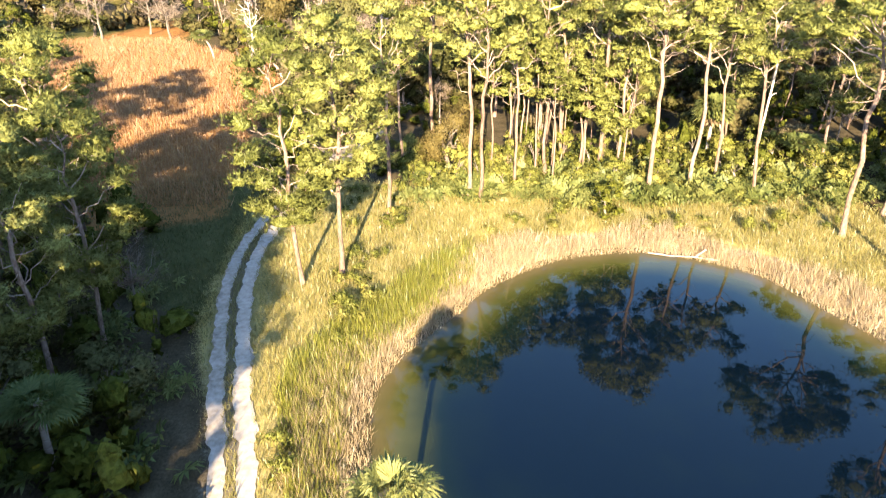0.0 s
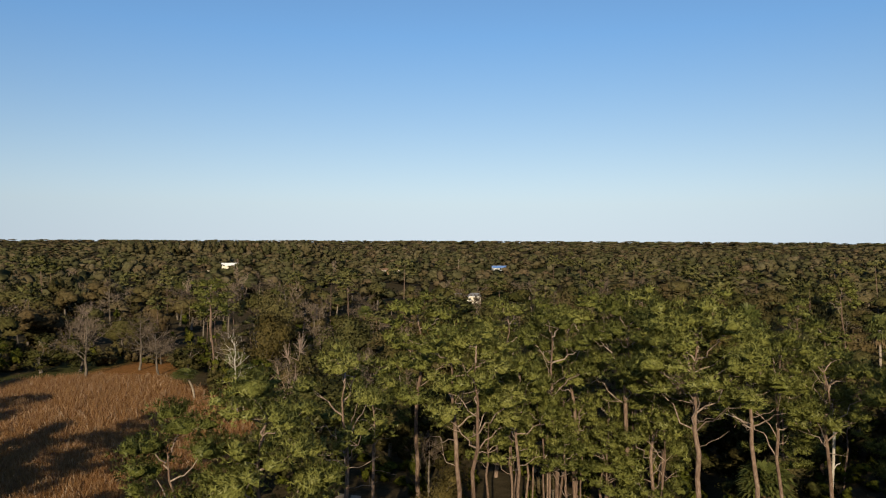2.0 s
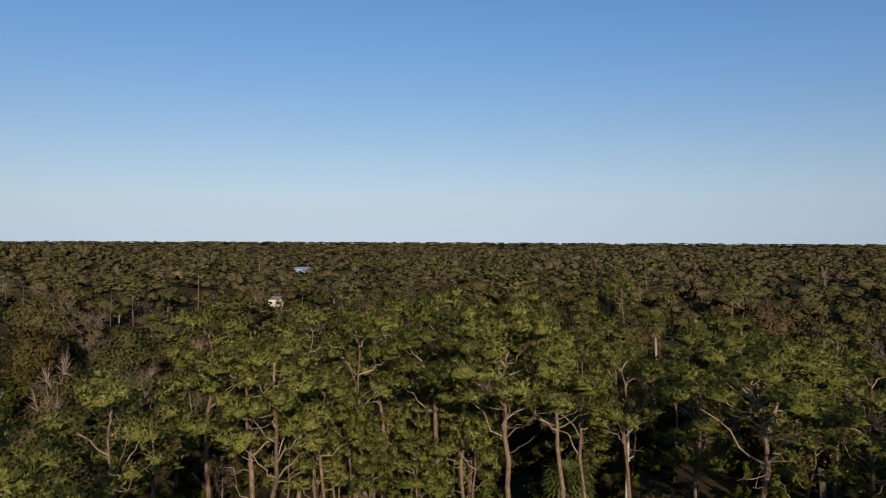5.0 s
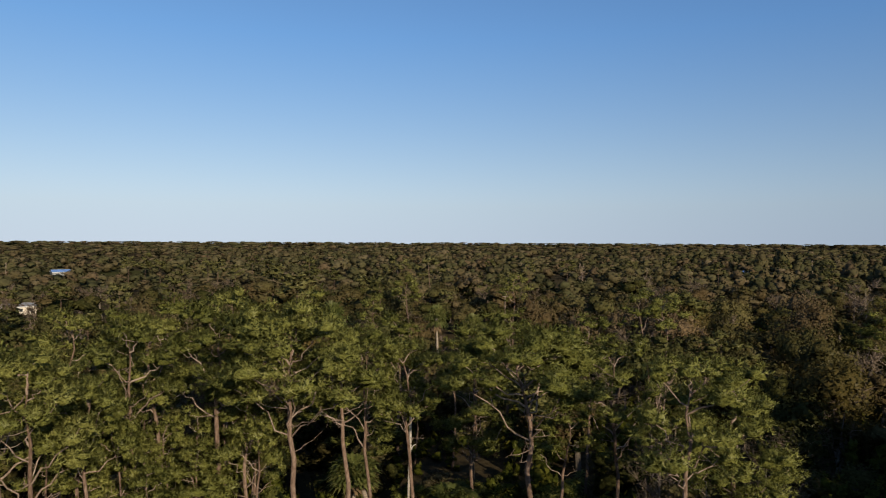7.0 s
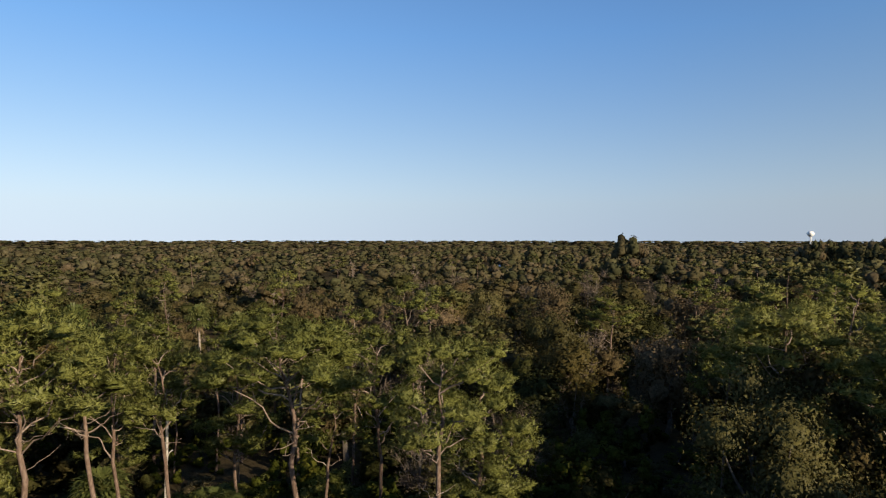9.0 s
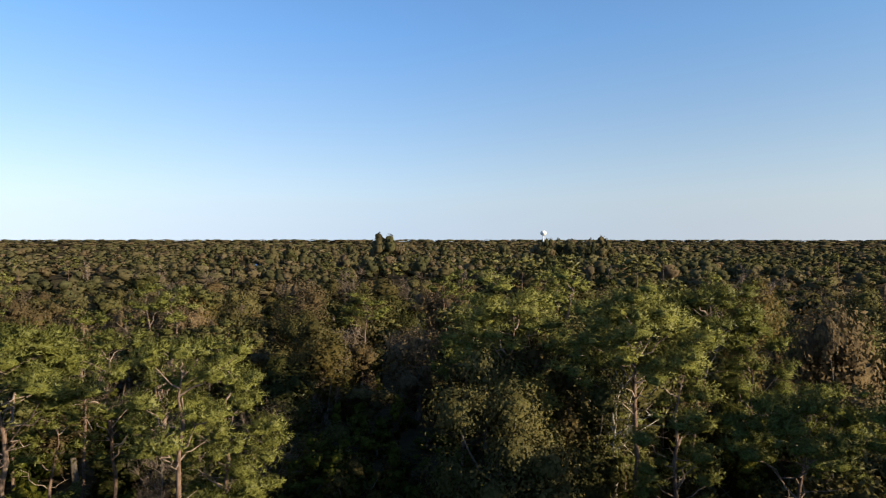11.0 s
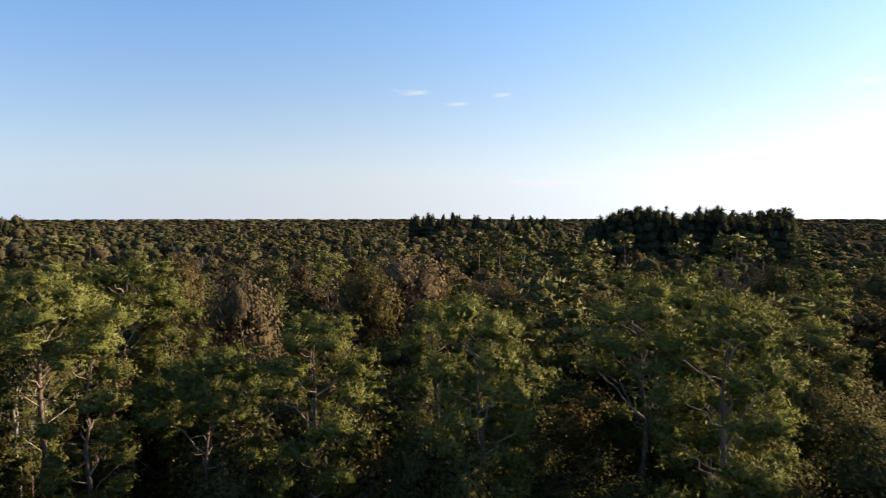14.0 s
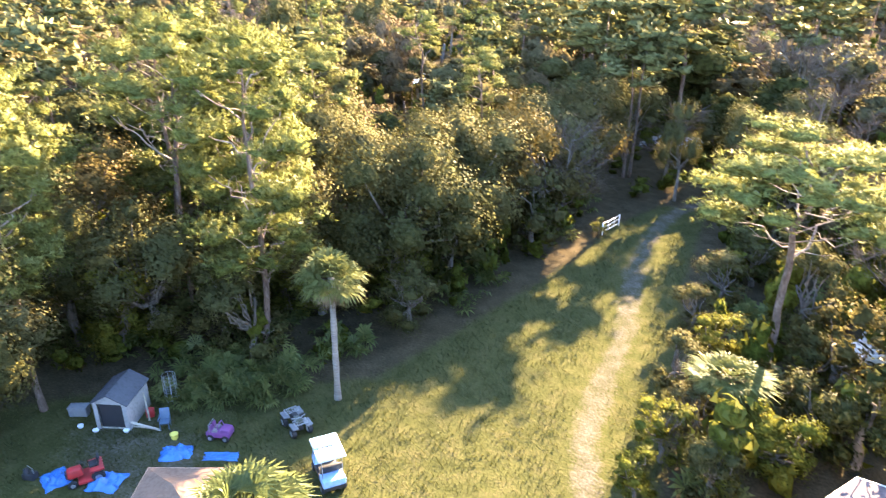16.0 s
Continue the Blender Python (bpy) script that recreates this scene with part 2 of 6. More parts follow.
BROOM = foliage("rust_broomgrass", [(0.0, (0.115, 0.052, 0.018)), (0.5, (0.225, 0.118, 0.044)), (1.0, (0.35, 0.220, 0.098))], 0.35, 0.05, 0.55)
LAWN = foliage("lawn_grass", [(0.0, (0.028, 0.034, 0.008)), (0.5, (0.052, 0.056, 0.014)), (1.0, (0.086, 0.076, 0.026))], 0.25, 0.02, 0.8)
SAND = solid("pale_sand", [(0.25, (0.120, 0.096, 0.068)), (0.45, (0.235, 0.200, 0.158)), (0.75, (0.355, 0.315, 0.262))], 3.0, 0.95, bump=0.5)


def ground_material():
    m, nodes, links = material("ground_litter_grass")
    bsdf = nodes.new("ShaderNodeBsdfPrincipled")
    bsdf.inputs["Roughness"].default_value, bsdf.inputs["Specular IOR Level"].default_value = 0.95, 0.0
    big, mid, fine = (noise_of(nodes, links, s, 6) for s in (0.07, 0.9, 7.0))
    grain = maths(nodes, links, "ADD", maths(nodes, links, "MULTIPLY", fine, 0.55), maths(nodes, links, "MULTIPLY", mid, 0.45))
    litter = ramp(nodes, links, grain, [(0.3, (0.02, 0.016, 0.009)), (0.5, (0.045, 0.036, 0.021)), (0.7, (0.085, 0.066, 0.040))])
    looks = {"lawn": [(0.3, (0.026, 0.030, 0.010)), (0.5, (0.048, 0.049, 0.018)), (0.72, (0.084, 0.070, 0.034))],
             "bank": [(0.3, (0.10, 0.085, 0.03)), (0.5, (0.21, 0.17, 0.06)), (0.7, (0.34, 0.27, 0.12))],
             "reed": [(0.3, (0.12, 0.075, 0.038)), (0.5, (0.25, 0.18, 0.105)), (0.7, (0.42, 0.33, 0.21))],
             "field": [(0.3, (0.08, 0.035, 0.012)), (0.5, (0.17, 0.08, 0.028)), (0.7, (0.27, 0.14, 0.05))],
             "dirt": [(0.3, (0.045, 0.039, 0.030)), (0.5, (0.074, 0.065, 0.051)), (0.7, (0.112, 0.098, 0.079))],
             "bed": [(0.3, (0.05, 0.05, 0.02)), (0.6, (0.12, 0.10, 0.04)), (0.8, (0.18, 0.14, 0.07))]}
    colour = litter
    for name, stops in looks.items():
        zone = nodes.new("ShaderNodeAttribute")
        zone.attribute_name = name
        edge = maths(nodes, links, "ADD", zone.outputs["Fac"], maths(nodes, links, "MULTIPLY", maths(nodes, links, "SUBTRACT", grain, 0.5), 1.1))
        edge = maths(nodes, links, "ADD", edge, maths(nodes, links, "MULTIPLY", maths(nodes, links, "SUBTRACT", big, 0.5), 0.3))
        cut = nodes.new("ShaderNodeMapRange")
        cut.inputs[1].default_value, cut.inputs[2].default_value = 0.35, 0.65
        links.new(edge, cut.inputs[0])
        mix = nodes.new("ShaderNodeMix")
        mix.data_type = "RGBA"
        links.new(cut.outputs[0], mix.inputs[0])
        links.new(colour, mix.inputs[6])
        links.new(ramp(nodes, links, grain, stops), mix.inputs[7])
        colour = mix.outputs[2]
    links.new(colour, bsdf.inputs["Base Color"])
    bump = nodes.new("ShaderNodeBump")
    bump.inputs["Strength"].default_value, bump.inputs["Distance"].default_value = 0.7, 0.12
    links.new(grain, bump.inputs["Height"])
    links.new(bump.outputs[0], bsdf.inputs["Normal"])
    links.new(bsdf.outputs[0], nodes.new("ShaderNodeOutputMaterial").inputs["Surface"])
    return m


def water_material():
    m, nodes, links = material("pond_water")
    bsdf = nodes.new("ShaderNodeBsdfPrincipled")
    bsdf.inputs["Roughness"].default_value, bsdf.inputs["IOR"].default_value, bsdf.inputs["Specular IOR Level"].default_value = 0.02, 1.33, 0.34
    shallow = nodes.new("ShaderNodeAttribute")
    shallow.attribute_name = "shallow"
    n = noise_of(nodes, links, 0.25, 4)
    fac = maths(nodes, links, "ADD", shallow.outputs["Fac"], maths(nodes, links, "MULTIPLY", maths(nodes, links, "SUBTRACT", n, 0.5), 0.35))
    links.new(ramp(nodes, links, fac, [(0.0, (0.0006, 0.0022, 0.0046)), (0.25, (0.002, 0.005, 0.004)), (0.5, (0.012, 0.015, 0.004)), (0.75, (0.028, 0.030, 0.008)), (0.98, (0.050, 0.040, 0.018))]), bsdf.inputs["Base Color"])
    bump = nodes.new("ShaderNodeBump")
    bump.inputs["Strength"].default_value, bump.inputs["Distance"].default_value = 0.025, 0.03
    links.new(noise_of(nodes, links, 1.6, 3), bump.inputs["Height"])
    links.new(bump.outputs[0], bsdf.inputs["Normal"])
    links.new(bsdf.outputs[0], nodes.new("ShaderNodeOutputMaterial").inputs["Surface"])
    return m


# ---------------------------------------------------------------- mesh tools
class Geo:
    """Gathers triangles with a material slot and a tone each; foliage also carries the way its clump faces, for soft shading."""

    def __init__(self):
        self.v, self.f, self.m, self.tone, self.n, self.count = [], [], [], [], [], 0

    def add(self, v, f, slot=0, tone=0.0, facing=None):
        v, f = np.asarray(v, float).reshape(-1, 3), np.asarray(f, int).reshape(-1, 3)
        self.v.append(v)
        self.f.append(f + self.count)
        self.m.append(np.full(len(f), slot))
        self.tone.append(np.full(len(v), tone))
        self.n.append(np.zeros((len(v), 3)) if facing is None else facing)
        self.count += len(v)
        return self

    def arrays(self):
        return tuple(np.concatenate(q) for q in (self.v, self.f, self.m, self.tone, self.n))

    def mesh(self, name, materials, smooth=False, with_tone=False):
        v, f, slots, tone, facing = self.arrays()
        me = bpy.data.meshes.new(name)
        me.vertices.add(len(v))
        me.vertices.foreach_set("co", v.ravel())
        me.loops.add(3 * len(f))
        me.loops.foreach_set("vertex_index", f.ravel())
        me.polygons.add(len(f))
        me.polygons.foreach_set("loop_start", np.arange(0, 3 * len(f), 3))
        me.polygons.foreach_set("loop_total", np.full(len(f), 3))
        for mat in materials:
            me.materials.append(mat)
        soft = np.abs(facing).sum(1) > 0
        me.polygons.foreach_set("material_index", slots.astype(np.int32))
        me.polygons.foreach_set("use_smooth", soft[f[:, 0]] | smooth)
        if with_tone:
            me.attributes.new("tone", "FLOAT", "POINT").data.foreach_set("value", tone)
        me.update(calc_edges=True)
        if soft.any():
            own = np.zeros(3 * len(v))
            me.vertices.foreach_get("normal", own)
            me.normals_split_custom_set_from_vertices(np.where(soft[:, None], facing, own.reshape(-1, 3)))
        return me


def facing_out(v, f, way):
    """Turns the triangles to face their clump's way, and gives vertices, triangles and the ways, vertex by vertex."""
    t = v.reshape(-1, 3, 3)
    geo_n = np.cross(t[:, 1] - t[:, 0], t[:, 2] - t[:, 0])
    flip = (geo_n * way).sum(1) < 0
    t[flip] = t[flip][:, [1, 0, 2]]
    return t.reshape(-1, 3), f, np.repeat(unit(way), 3, 0)


def add_soft(geo, v, f, way, slot=0):
    v, f, n = facing_out(v, f, way)
    return geo.add(v, f, slot, 0.0, n)


def tube(points, radii, sides=6):
    """A tapered pipe through the points: vertices and triangles."""
    p, r = np.asarray(points, float), np.asarray(radii, float)
    n = len(p)
    way = np.gradient(p, axis=0)
    way /= np.linalg.norm(way, axis=1, keepdims=True) + 1e-9
    ref = np.where(np.abs(way[:, 2:3]) > 0.9, [[1.0, 0, 0]], [[0, 0, 1.0]])
    a = np.cross(way, ref)
    a /= np.linalg.norm(a, axis=1, keepdims=True)
    b = np.cross(way, a)
    ang = np.linspace(0, 2 * np.pi, sides, endpoint=False)
    ring = a[:, None] * np.cos(ang)[None, :, None] + b[:, None] * np.sin(ang)[None, :, None]
    v = (p[:, None] + ring * r[:, None, None]).reshape(-1, 3)
    i, j = np.meshgrid(np.arange(n - 1), np.arange(sides), indexing="ij")
    k = (j + 1) % sides
    q = np.stack([i * sides + j, i * sides + k, (i + 1) * sides + k, (i + 1) * sides + j], -1).reshape(-1, 4)
    f = np.concatenate([q[:, [0, 1, 2]], q[:, [0, 2, 3]]])
    cap = len(v)
    v = np.concatenate([v, p[-1:]])
    j = np.arange(sides)
    return v, np.concatenate([f, np.stack([(n - 1) * sides + j, (n - 1) * sides + (j + 1) % sides, np.full(sides, cap)], -1)])


def unit(v):
    return v / (np.linalg.norm(v, axis=-1, keepdims=True) + 1e-9)


def spikes(rs, centres, ways, each, length, width, fan=0.9):
    """Thin triangles that burst from each centre round its way: needles, leaflets, twigs."""
    c, w = np.repeat(centres, each, 0), np.repeat(unit(ways), each, 0)
    d = unit(w + fan * rs.normal(size=c.shape))
    side = unit(np.cross(d, rs.normal(size=c.shape))) * (width / 2) * rs.uniform(0.7, 1.3, (len(c), 1))
    tip = c + d * length * rs.uniform(0.65, 1.2, (len(c), 1))
    v = np.stack([c - side, c + side, tip], 1).reshape(-1, 3)
    return v, np.arange(len(v)).reshape(-1, 3)


def leaves(rs, centres, normals, size, tilt=0.7, long=1.4):
    """Pointed leaf sprays, tilted at random about the way the crown faces."""
    n = unit(normals + tilt * rs.normal(size=centres.shape))
    a = unit(np.cross(n, rs.normal(size=centres.shape)))
    b = np.cross(n, a)
    s = size * rs.uniform(0.55, 1.4, (len(centres), 1))
    v = np.stack([centres - a * s * long / 2 - b * s * 0.4, centres - a * s * 0.2 + b * s * 0.6, centres + a * s * long / 2], 1).reshape(-1, 3)
    return v, np.arange(len(v)).reshape(-1, 3)


def ball(level):
    bm = bmesh.new()
    bmesh.ops.create_icosphere(bm, subdivisions=level, radius=1.0)
    out = np.array([v.co[:] for v in bm.verts]), np.array([[v.index for v in f.verts] for f in bm.faces])
    bm.free()
    return out


BALLS = {1: ball(1), 2: ball(2)}


def clot(geo, rs, c, radii, level, heart, jag=0.16, slot=1, out=0.8, rough=0.35):
    """An uneven clot of dense leafage inside a crown, shaded as part of the whole crown."""
    d, f = BALLS[level]
    ang = rs.uniform(0, 6.28)
    d = d @ np.array([[math.cos(ang), math.sin(ang), 0], [-math.sin(ang), math.cos(ang), 0], [0, 0, 1.0]])
    p = c + d * radii * (1 + jag * rs.normal(size=(len(d), 1)))
    geo.add(p, f, slot, facing=unit(d + out * unit(p - heart) + rough * rs.normal(size=d.shape)))


def blades(rs, xy, z, height, width, lean=0.25):
    """Upright grass blades rooted at xy."""
    n = len(xy)
    ang = rs.uniform(0, 2 * np.pi, n)
    side = np.stack([np.cos(ang), np.sin(ang), 0 * ang], 1) * width / 2 * rs.uniform(0.6, 1.4, (n, 1))
    h = height * rs.uniform(0.55, 1.25, n)
    root = np.column_stack([xy, np.broadcast_to(z, n)])
    tip = root + np.column_stack([rs.normal(0, lean, n) * h, rs.normal(0, lean, n) * h, h])
    v = np.stack([root - side, root + side, tip], 1).reshape(-1, 3)
    return v, np.arange(3 * n).reshape(-1, 3)


def part(name, geo, materials, parent, label="", smooth=False):
    ob = new(name, geo if isinstance(geo, bpy.types.Mesh) else geo.mesh(name, materials, smooth))
    ob.parent = parent
    return tagged(ob, label)


# ---------------------------------------------------------------- the plan
POND = [(-4.4, 22.6), (-4.9, 26.2), (-5.1, 29.7), (-4.1, 32.9), (-2.6, 35.4), (-0.6, 38.3), (1.8, 42.0), (7.3, 46.2), (13.7, 47.6), (18.2, 46.2), (21.8, 44.0),
        (23.9, 40.3), (26.0, 36.5), (29.5, 30.0), (30.5, 23.0), (27.0, 17.0), (18.0, 14.5), (8.0, 15.0), (-1.0, 18.0)]
FIELD = [(-20, 52), (-24, 74), (-23, 90), (-27, 117), (-36, 124), (-44, 121), (-52, 130), (-62, 133), (-76, 126), (-82, 112), (-66, 92), (-52, 74), (-44, 62), (-36, 52), (-29, 48)]
FAR_FIELD = [(-80, 224), (-60, 224), (-49, 186), (-66, 178)]
SHOULDER = [(-5.5, 16), (-8.0, 16), (-16.5, 36), (-18, 52), (-15, 64), (-9, 60), (-2, 60), (3, 70), (8, 70), (11, 62), (24, 63), (34, 60), (36, 50), (31, 40), (33, 28), (28, 14), (10, 12)]
LANE = [(-16, 36), (-20, 38), (-26, 50), (-30, 58), (-22, 62), (-15, 62)]
YARD = [(14, 6), (37, 6), (37, -4), (33, -8), (25, -13), (20.5, -16.5), (18, -27), (15.5, -38), (15, -47), (12, -55), (8, -55), (7, -38), (5.5, -28), (4, -16), (4, -2), (8, 4)]
TRACK = [(-8.6, 14), (-10.1, 22.1), (-11.8, 27.3), (-13.3, 32.5), (-14.6, 37.2), (-15.6, 42.4), (-15.9, 47.0), (-15.5, 52.5), (-14.1, 59.0), (-12.8, 64.5), (-10, 76)]
DRIVE = [(4.5, -4), (6.6, -12.5), (8.3, -18), (9.0, -28), (10.6, -37.5), (11.2, -48), (9.5, -56), (3, -66)]
MEADOWS = [[(-44, 122), (-50, 134), (-60, 141), (-72, 137), (-84, 124), (-74, 112), (-60, 128)], FAR_FIELD, [(-70, 430), (-30, 420), (-25, 500), (-75, 510)], [(-16, 262), (12, 258), (10, 284), (-16, 286)],
           [(-230, 470), (-150, 470), (-150, 545), (-225, 545)], [(0, 480), (75, 480), (75, 560), (5, 560)], [(395, 290), (450, 290), (455, 345), (395, 350)]]
FIELD_EDGE = [(-15, 39), (-25, 43), (-56, 72), (-28, 84), (-13, 43)]
HOLLOW = [(49.0, 37.0), (53.0, 32.0), (74.0, 42.0), (69.0, 52.0)]
HOUSE_PLOT = [(-12, -2), (3, 0), (1, -14), (-3.5, -17.5), (-11, -14)]
SECOND_POND = [(56, -98), (66, -95), (78, -99), (82, -108), (72, -115), (60, -113), (53, -105)]


def rounded(points, closed=True, steps=6):
    """A smooth curve through the corners."""
    p, n, out = np.asarray(points, float), len(points), []
    for i in range(n if closed else n - 1):
        a, b, c, d = (p[(i + k) % n] if closed else p[min(max(i + k, 0), n - 1)] for k in (-1, 0, 1, 2))
        for t in np.linspace(0, 1, steps, endpoint=False):
            out.append(0.5 * (2 * b + (c - a) * t + (2 * a - 5 * b + 4 * c - d) * t**2 + (3 * b - a - 3 * c + d) * t**3))
    return np.array(out if closed else out + [p[-1]])


def inside_by(xy, outline, closed=True):
    """Metres by which points lie inside an outline (below 0: outside), or from an open line."""
    xy, o = np.asarray(xy, float), np.asarray(outline, float)
    a, b = (o, np.roll(o, -1, 0)) if closed else (o[:-1], o[1:])
    best, crossings = np.full(len(xy), 1e9), np.zeros(len(xy), bool)
    for p, q in zip(a, b):
        w = q - p
        t = np.clip(((xy - p) @ w) / (w @ w + 1e-9), 0, 1)
        best = np.minimum(best, np.linalg.norm(xy - p - t[:, None] * w, axis=1))
        if closed:
            hit = (p[1] > xy[:, 1]) != (q[1] > xy[:, 1])
            crossings ^= hit & (xy[:, 0] < (q[0] - p[0]) * (xy[:, 1] - p[1]) / (q[1] - p[1] + 1e-12) + p[0])
    return np.where(crossings, best, -best) if closed else best


pond_line, track_line, drive_line = rounded(POND), rounded(TRACK, False), rounded(DRIVE, False)
second_line = rounded(SECOND_POND)
WATER_LEVEL = -0.3


def smooth(x):
    x = np.clip(x, 0, 1)
    return x * x * (3 - 2 * x)


def ground_height(xy):
    d = np.maximum(inside_by(xy, pond_line), inside_by(xy, second_line))
    return -0.3 * smooth((d + 2.5) / 2.5) - 0.14 * smooth((d + 0.5) / 1.0) - 1.0 * smooth(d / 7)


# ---------------------------------------------------------------- ground and water
def build_ground():
    far = [6000, 3500, 2000, 1200, 800, 500, 350, 240, 170, 130]
    xs = np.concatenate([[-v for v in far], np.arange(-100, -32, 3.0), np.arange(-32, 40, 0.75), np.arange(40, 101, 3.0), far[::-1]])
    ys = np.concatenate([[-v for v in far], np.arange(-114, -60, 3.0), np.arange(-60, 72, 0.75), np.arange(72, 130, 3.0), far[::-1]])
    gx, gy = np.meshgrid(xs, ys)
    xy = np.column_stack([gx.ravel(), gy.ravel()])
    z = ground_height(xy) + 0.05 * np.sin(xy[:, 0] * 0.7) * np.cos(xy[:, 1] * 0.6) * (np.abs(xy).max(1) < 100)
    nx, ny = len(xs), len(ys)
    i, j = np.meshgrid(np.arange(nx - 1), np.arange(ny - 1))
    a = (j * nx + i).ravel()
    geo = Geo().add(np.column_stack([xy, z]), np.concatenate([np.column_stack([a, a + 1, a + nx + 1]), np.column_stack([a, a + nx + 1, a + nx])]))
    me = geo.mesh("ground", [ground_material()], True)
    d = inside_by(xy, pond_line)
    lawn = np.maximum(smooth(inside_by(xy, YARD) / 3 + 0.5), 0.9 * smooth(inside_by(xy, LANE) / 4 + 0.5))
    for m in MEADOWS:
        if m is FAR_FIELD:
            continue
        lawn = np.maximum(lawn, smooth(inside_by(xy, m) / 8 + 0.5))
    zones = {"lawn": lawn, "bank": smooth(inside_by(xy, SHOULDER) / 3 + 0.5), "reed": smooth((d + 3.8 - 2.6 * (xy[:, 0] < -0.5)) / 3) * (d < 3), "field": np.maximum(smooth(inside_by(xy, FIELD) / 5 + 0.5), smooth(inside_by(xy, FAR_FIELD) / 8 + 0.5)),
             "dirt": np.maximum.reduce([0.55 * smooth(1.3 - inside_by(xy, drive_line, False) / 1.3), 0.6 * smooth(1.2 - np.abs(inside_by(xy, track_line, False)) / 2.2), 0.5 * smooth(1.3 - np.hypot((xy[:, 0] - 27) / 7, (xy[:, 1] + 5) / 4.5))]),
             "bed": smooth(np.maximum(d, inside_by(xy, second_line)) / 1.2 + 0.2)}
    for name, values in zones.items():
        me.attributes.new(name, "FLOAT", "POINT").data.foreach_set("value", values)
    tagged(new("ground", me), "flat sandy ground with leaf litter, grass and dry meadow", "ground", kind="structure")


def build_water(name, line, label):
    centre = line.mean(0)
    geo, rings, n = Geo(), [1.03, 0.97, 0.92, 0.87, 0.82, 0.76, 0.7, 0.55, 0.3], len(line)
    v = np.concatenate([centre + (line - centre) * r for r in rings] + [[centre]])
    f = []
    for k in range(len(rings) - 1):
        for i in range(n):
            j = (i + 1) % n
            f += [(k * n + i, k * n + j, (k + 1) * n + j), (k * n + i, (k + 1) * n + j, (k + 1) * n + i)]
    f += [((len(rings) - 1) * n + i, (len(rings) - 1) * n + (i + 1) % n, len(v) - 1) for i in range(n)]
    me = geo.add(np.column_stack([v, np.full(len(v), WATER_LEVEL)]), f).mesh(name, [water_material()], True)
    shallow = 1 - smooth(inside_by(v, line) / 6.0)
    me.attributes.new("shallow", "FLOAT", "POINT").data.foreach_set("value", shallow)
    tagged(new(name, me), label, "water", kind="structure")


def build_track(name, line, offset, width, label, rs):
    """A worn wheel track: a ragged strip of pale sand."""
    p = rounded(line, False, 24)
    way = unit(np.gradient(p, axis=0))
    side = np.column_stack([way[:, 1], -way[:, 0]])
    mid = p + side * offset
    w, w2 = (width * np.array([0.5 + 0.3 * noise.noise((x * 0.55, y * 0.55, side_)) + 0.22 * noise.noise((x * 2.3, y * 2.3, side_)) for x, y in p]) for side_ in (width, width + 7))
    v = np.stack([mid - side * w[:, None], mid, mid + side * w2[:, None]], 1).reshape(-1, 2)
    v = np.column_stack([v, np.tile([0.052, 0.035, 0.052], len(p)) + 0.05 * np.sin(v[:, 0] * 0.7) * np.cos(v[:, 1] * 0.6) - 0.0])
    f = []
    for i in range(len(p) - 1):
        for c in (0, 1):
            a = 3 * i + c
            f += [(a, a + 1, a + 4), (a, a + 4, a + 3)]
    tagged(new(name, Geo().add(v, f).mesh(name, [SAND], True)), label, "road", kind="structure")


build_ground()
build_water("water", pond_line, "dark green pond water mirroring the pines")
build_water("water_far", second_line, "small pond glinting between the trees")
rs0 = np.random.RandomState(5)
build_track("road_track_1", TRACK, -0.66, 0.85, "pale sandy wheel track worn through grass", rs0)
build_track("road_track_2", TRACK, 0.72, 0.95, "pale sandy wheel track worn through grass", rs0)


# ---------------------------------------------------------------- trees
def curve_to(rs, a, b, bend, n=6):
    """A gnarled line from a to b that sags out and turns up."""
    t = np.linspace(0, 1, n)[:, None]
    p = a + (b - a) * t
    p[:, 2] -= np.sin(t[:, 0] * np.pi) * bend
    p[1:-1] += rs.normal(0, 0.09, (n - 2, 3)) * np.linalg.norm(b - a) * 0.5
    return p


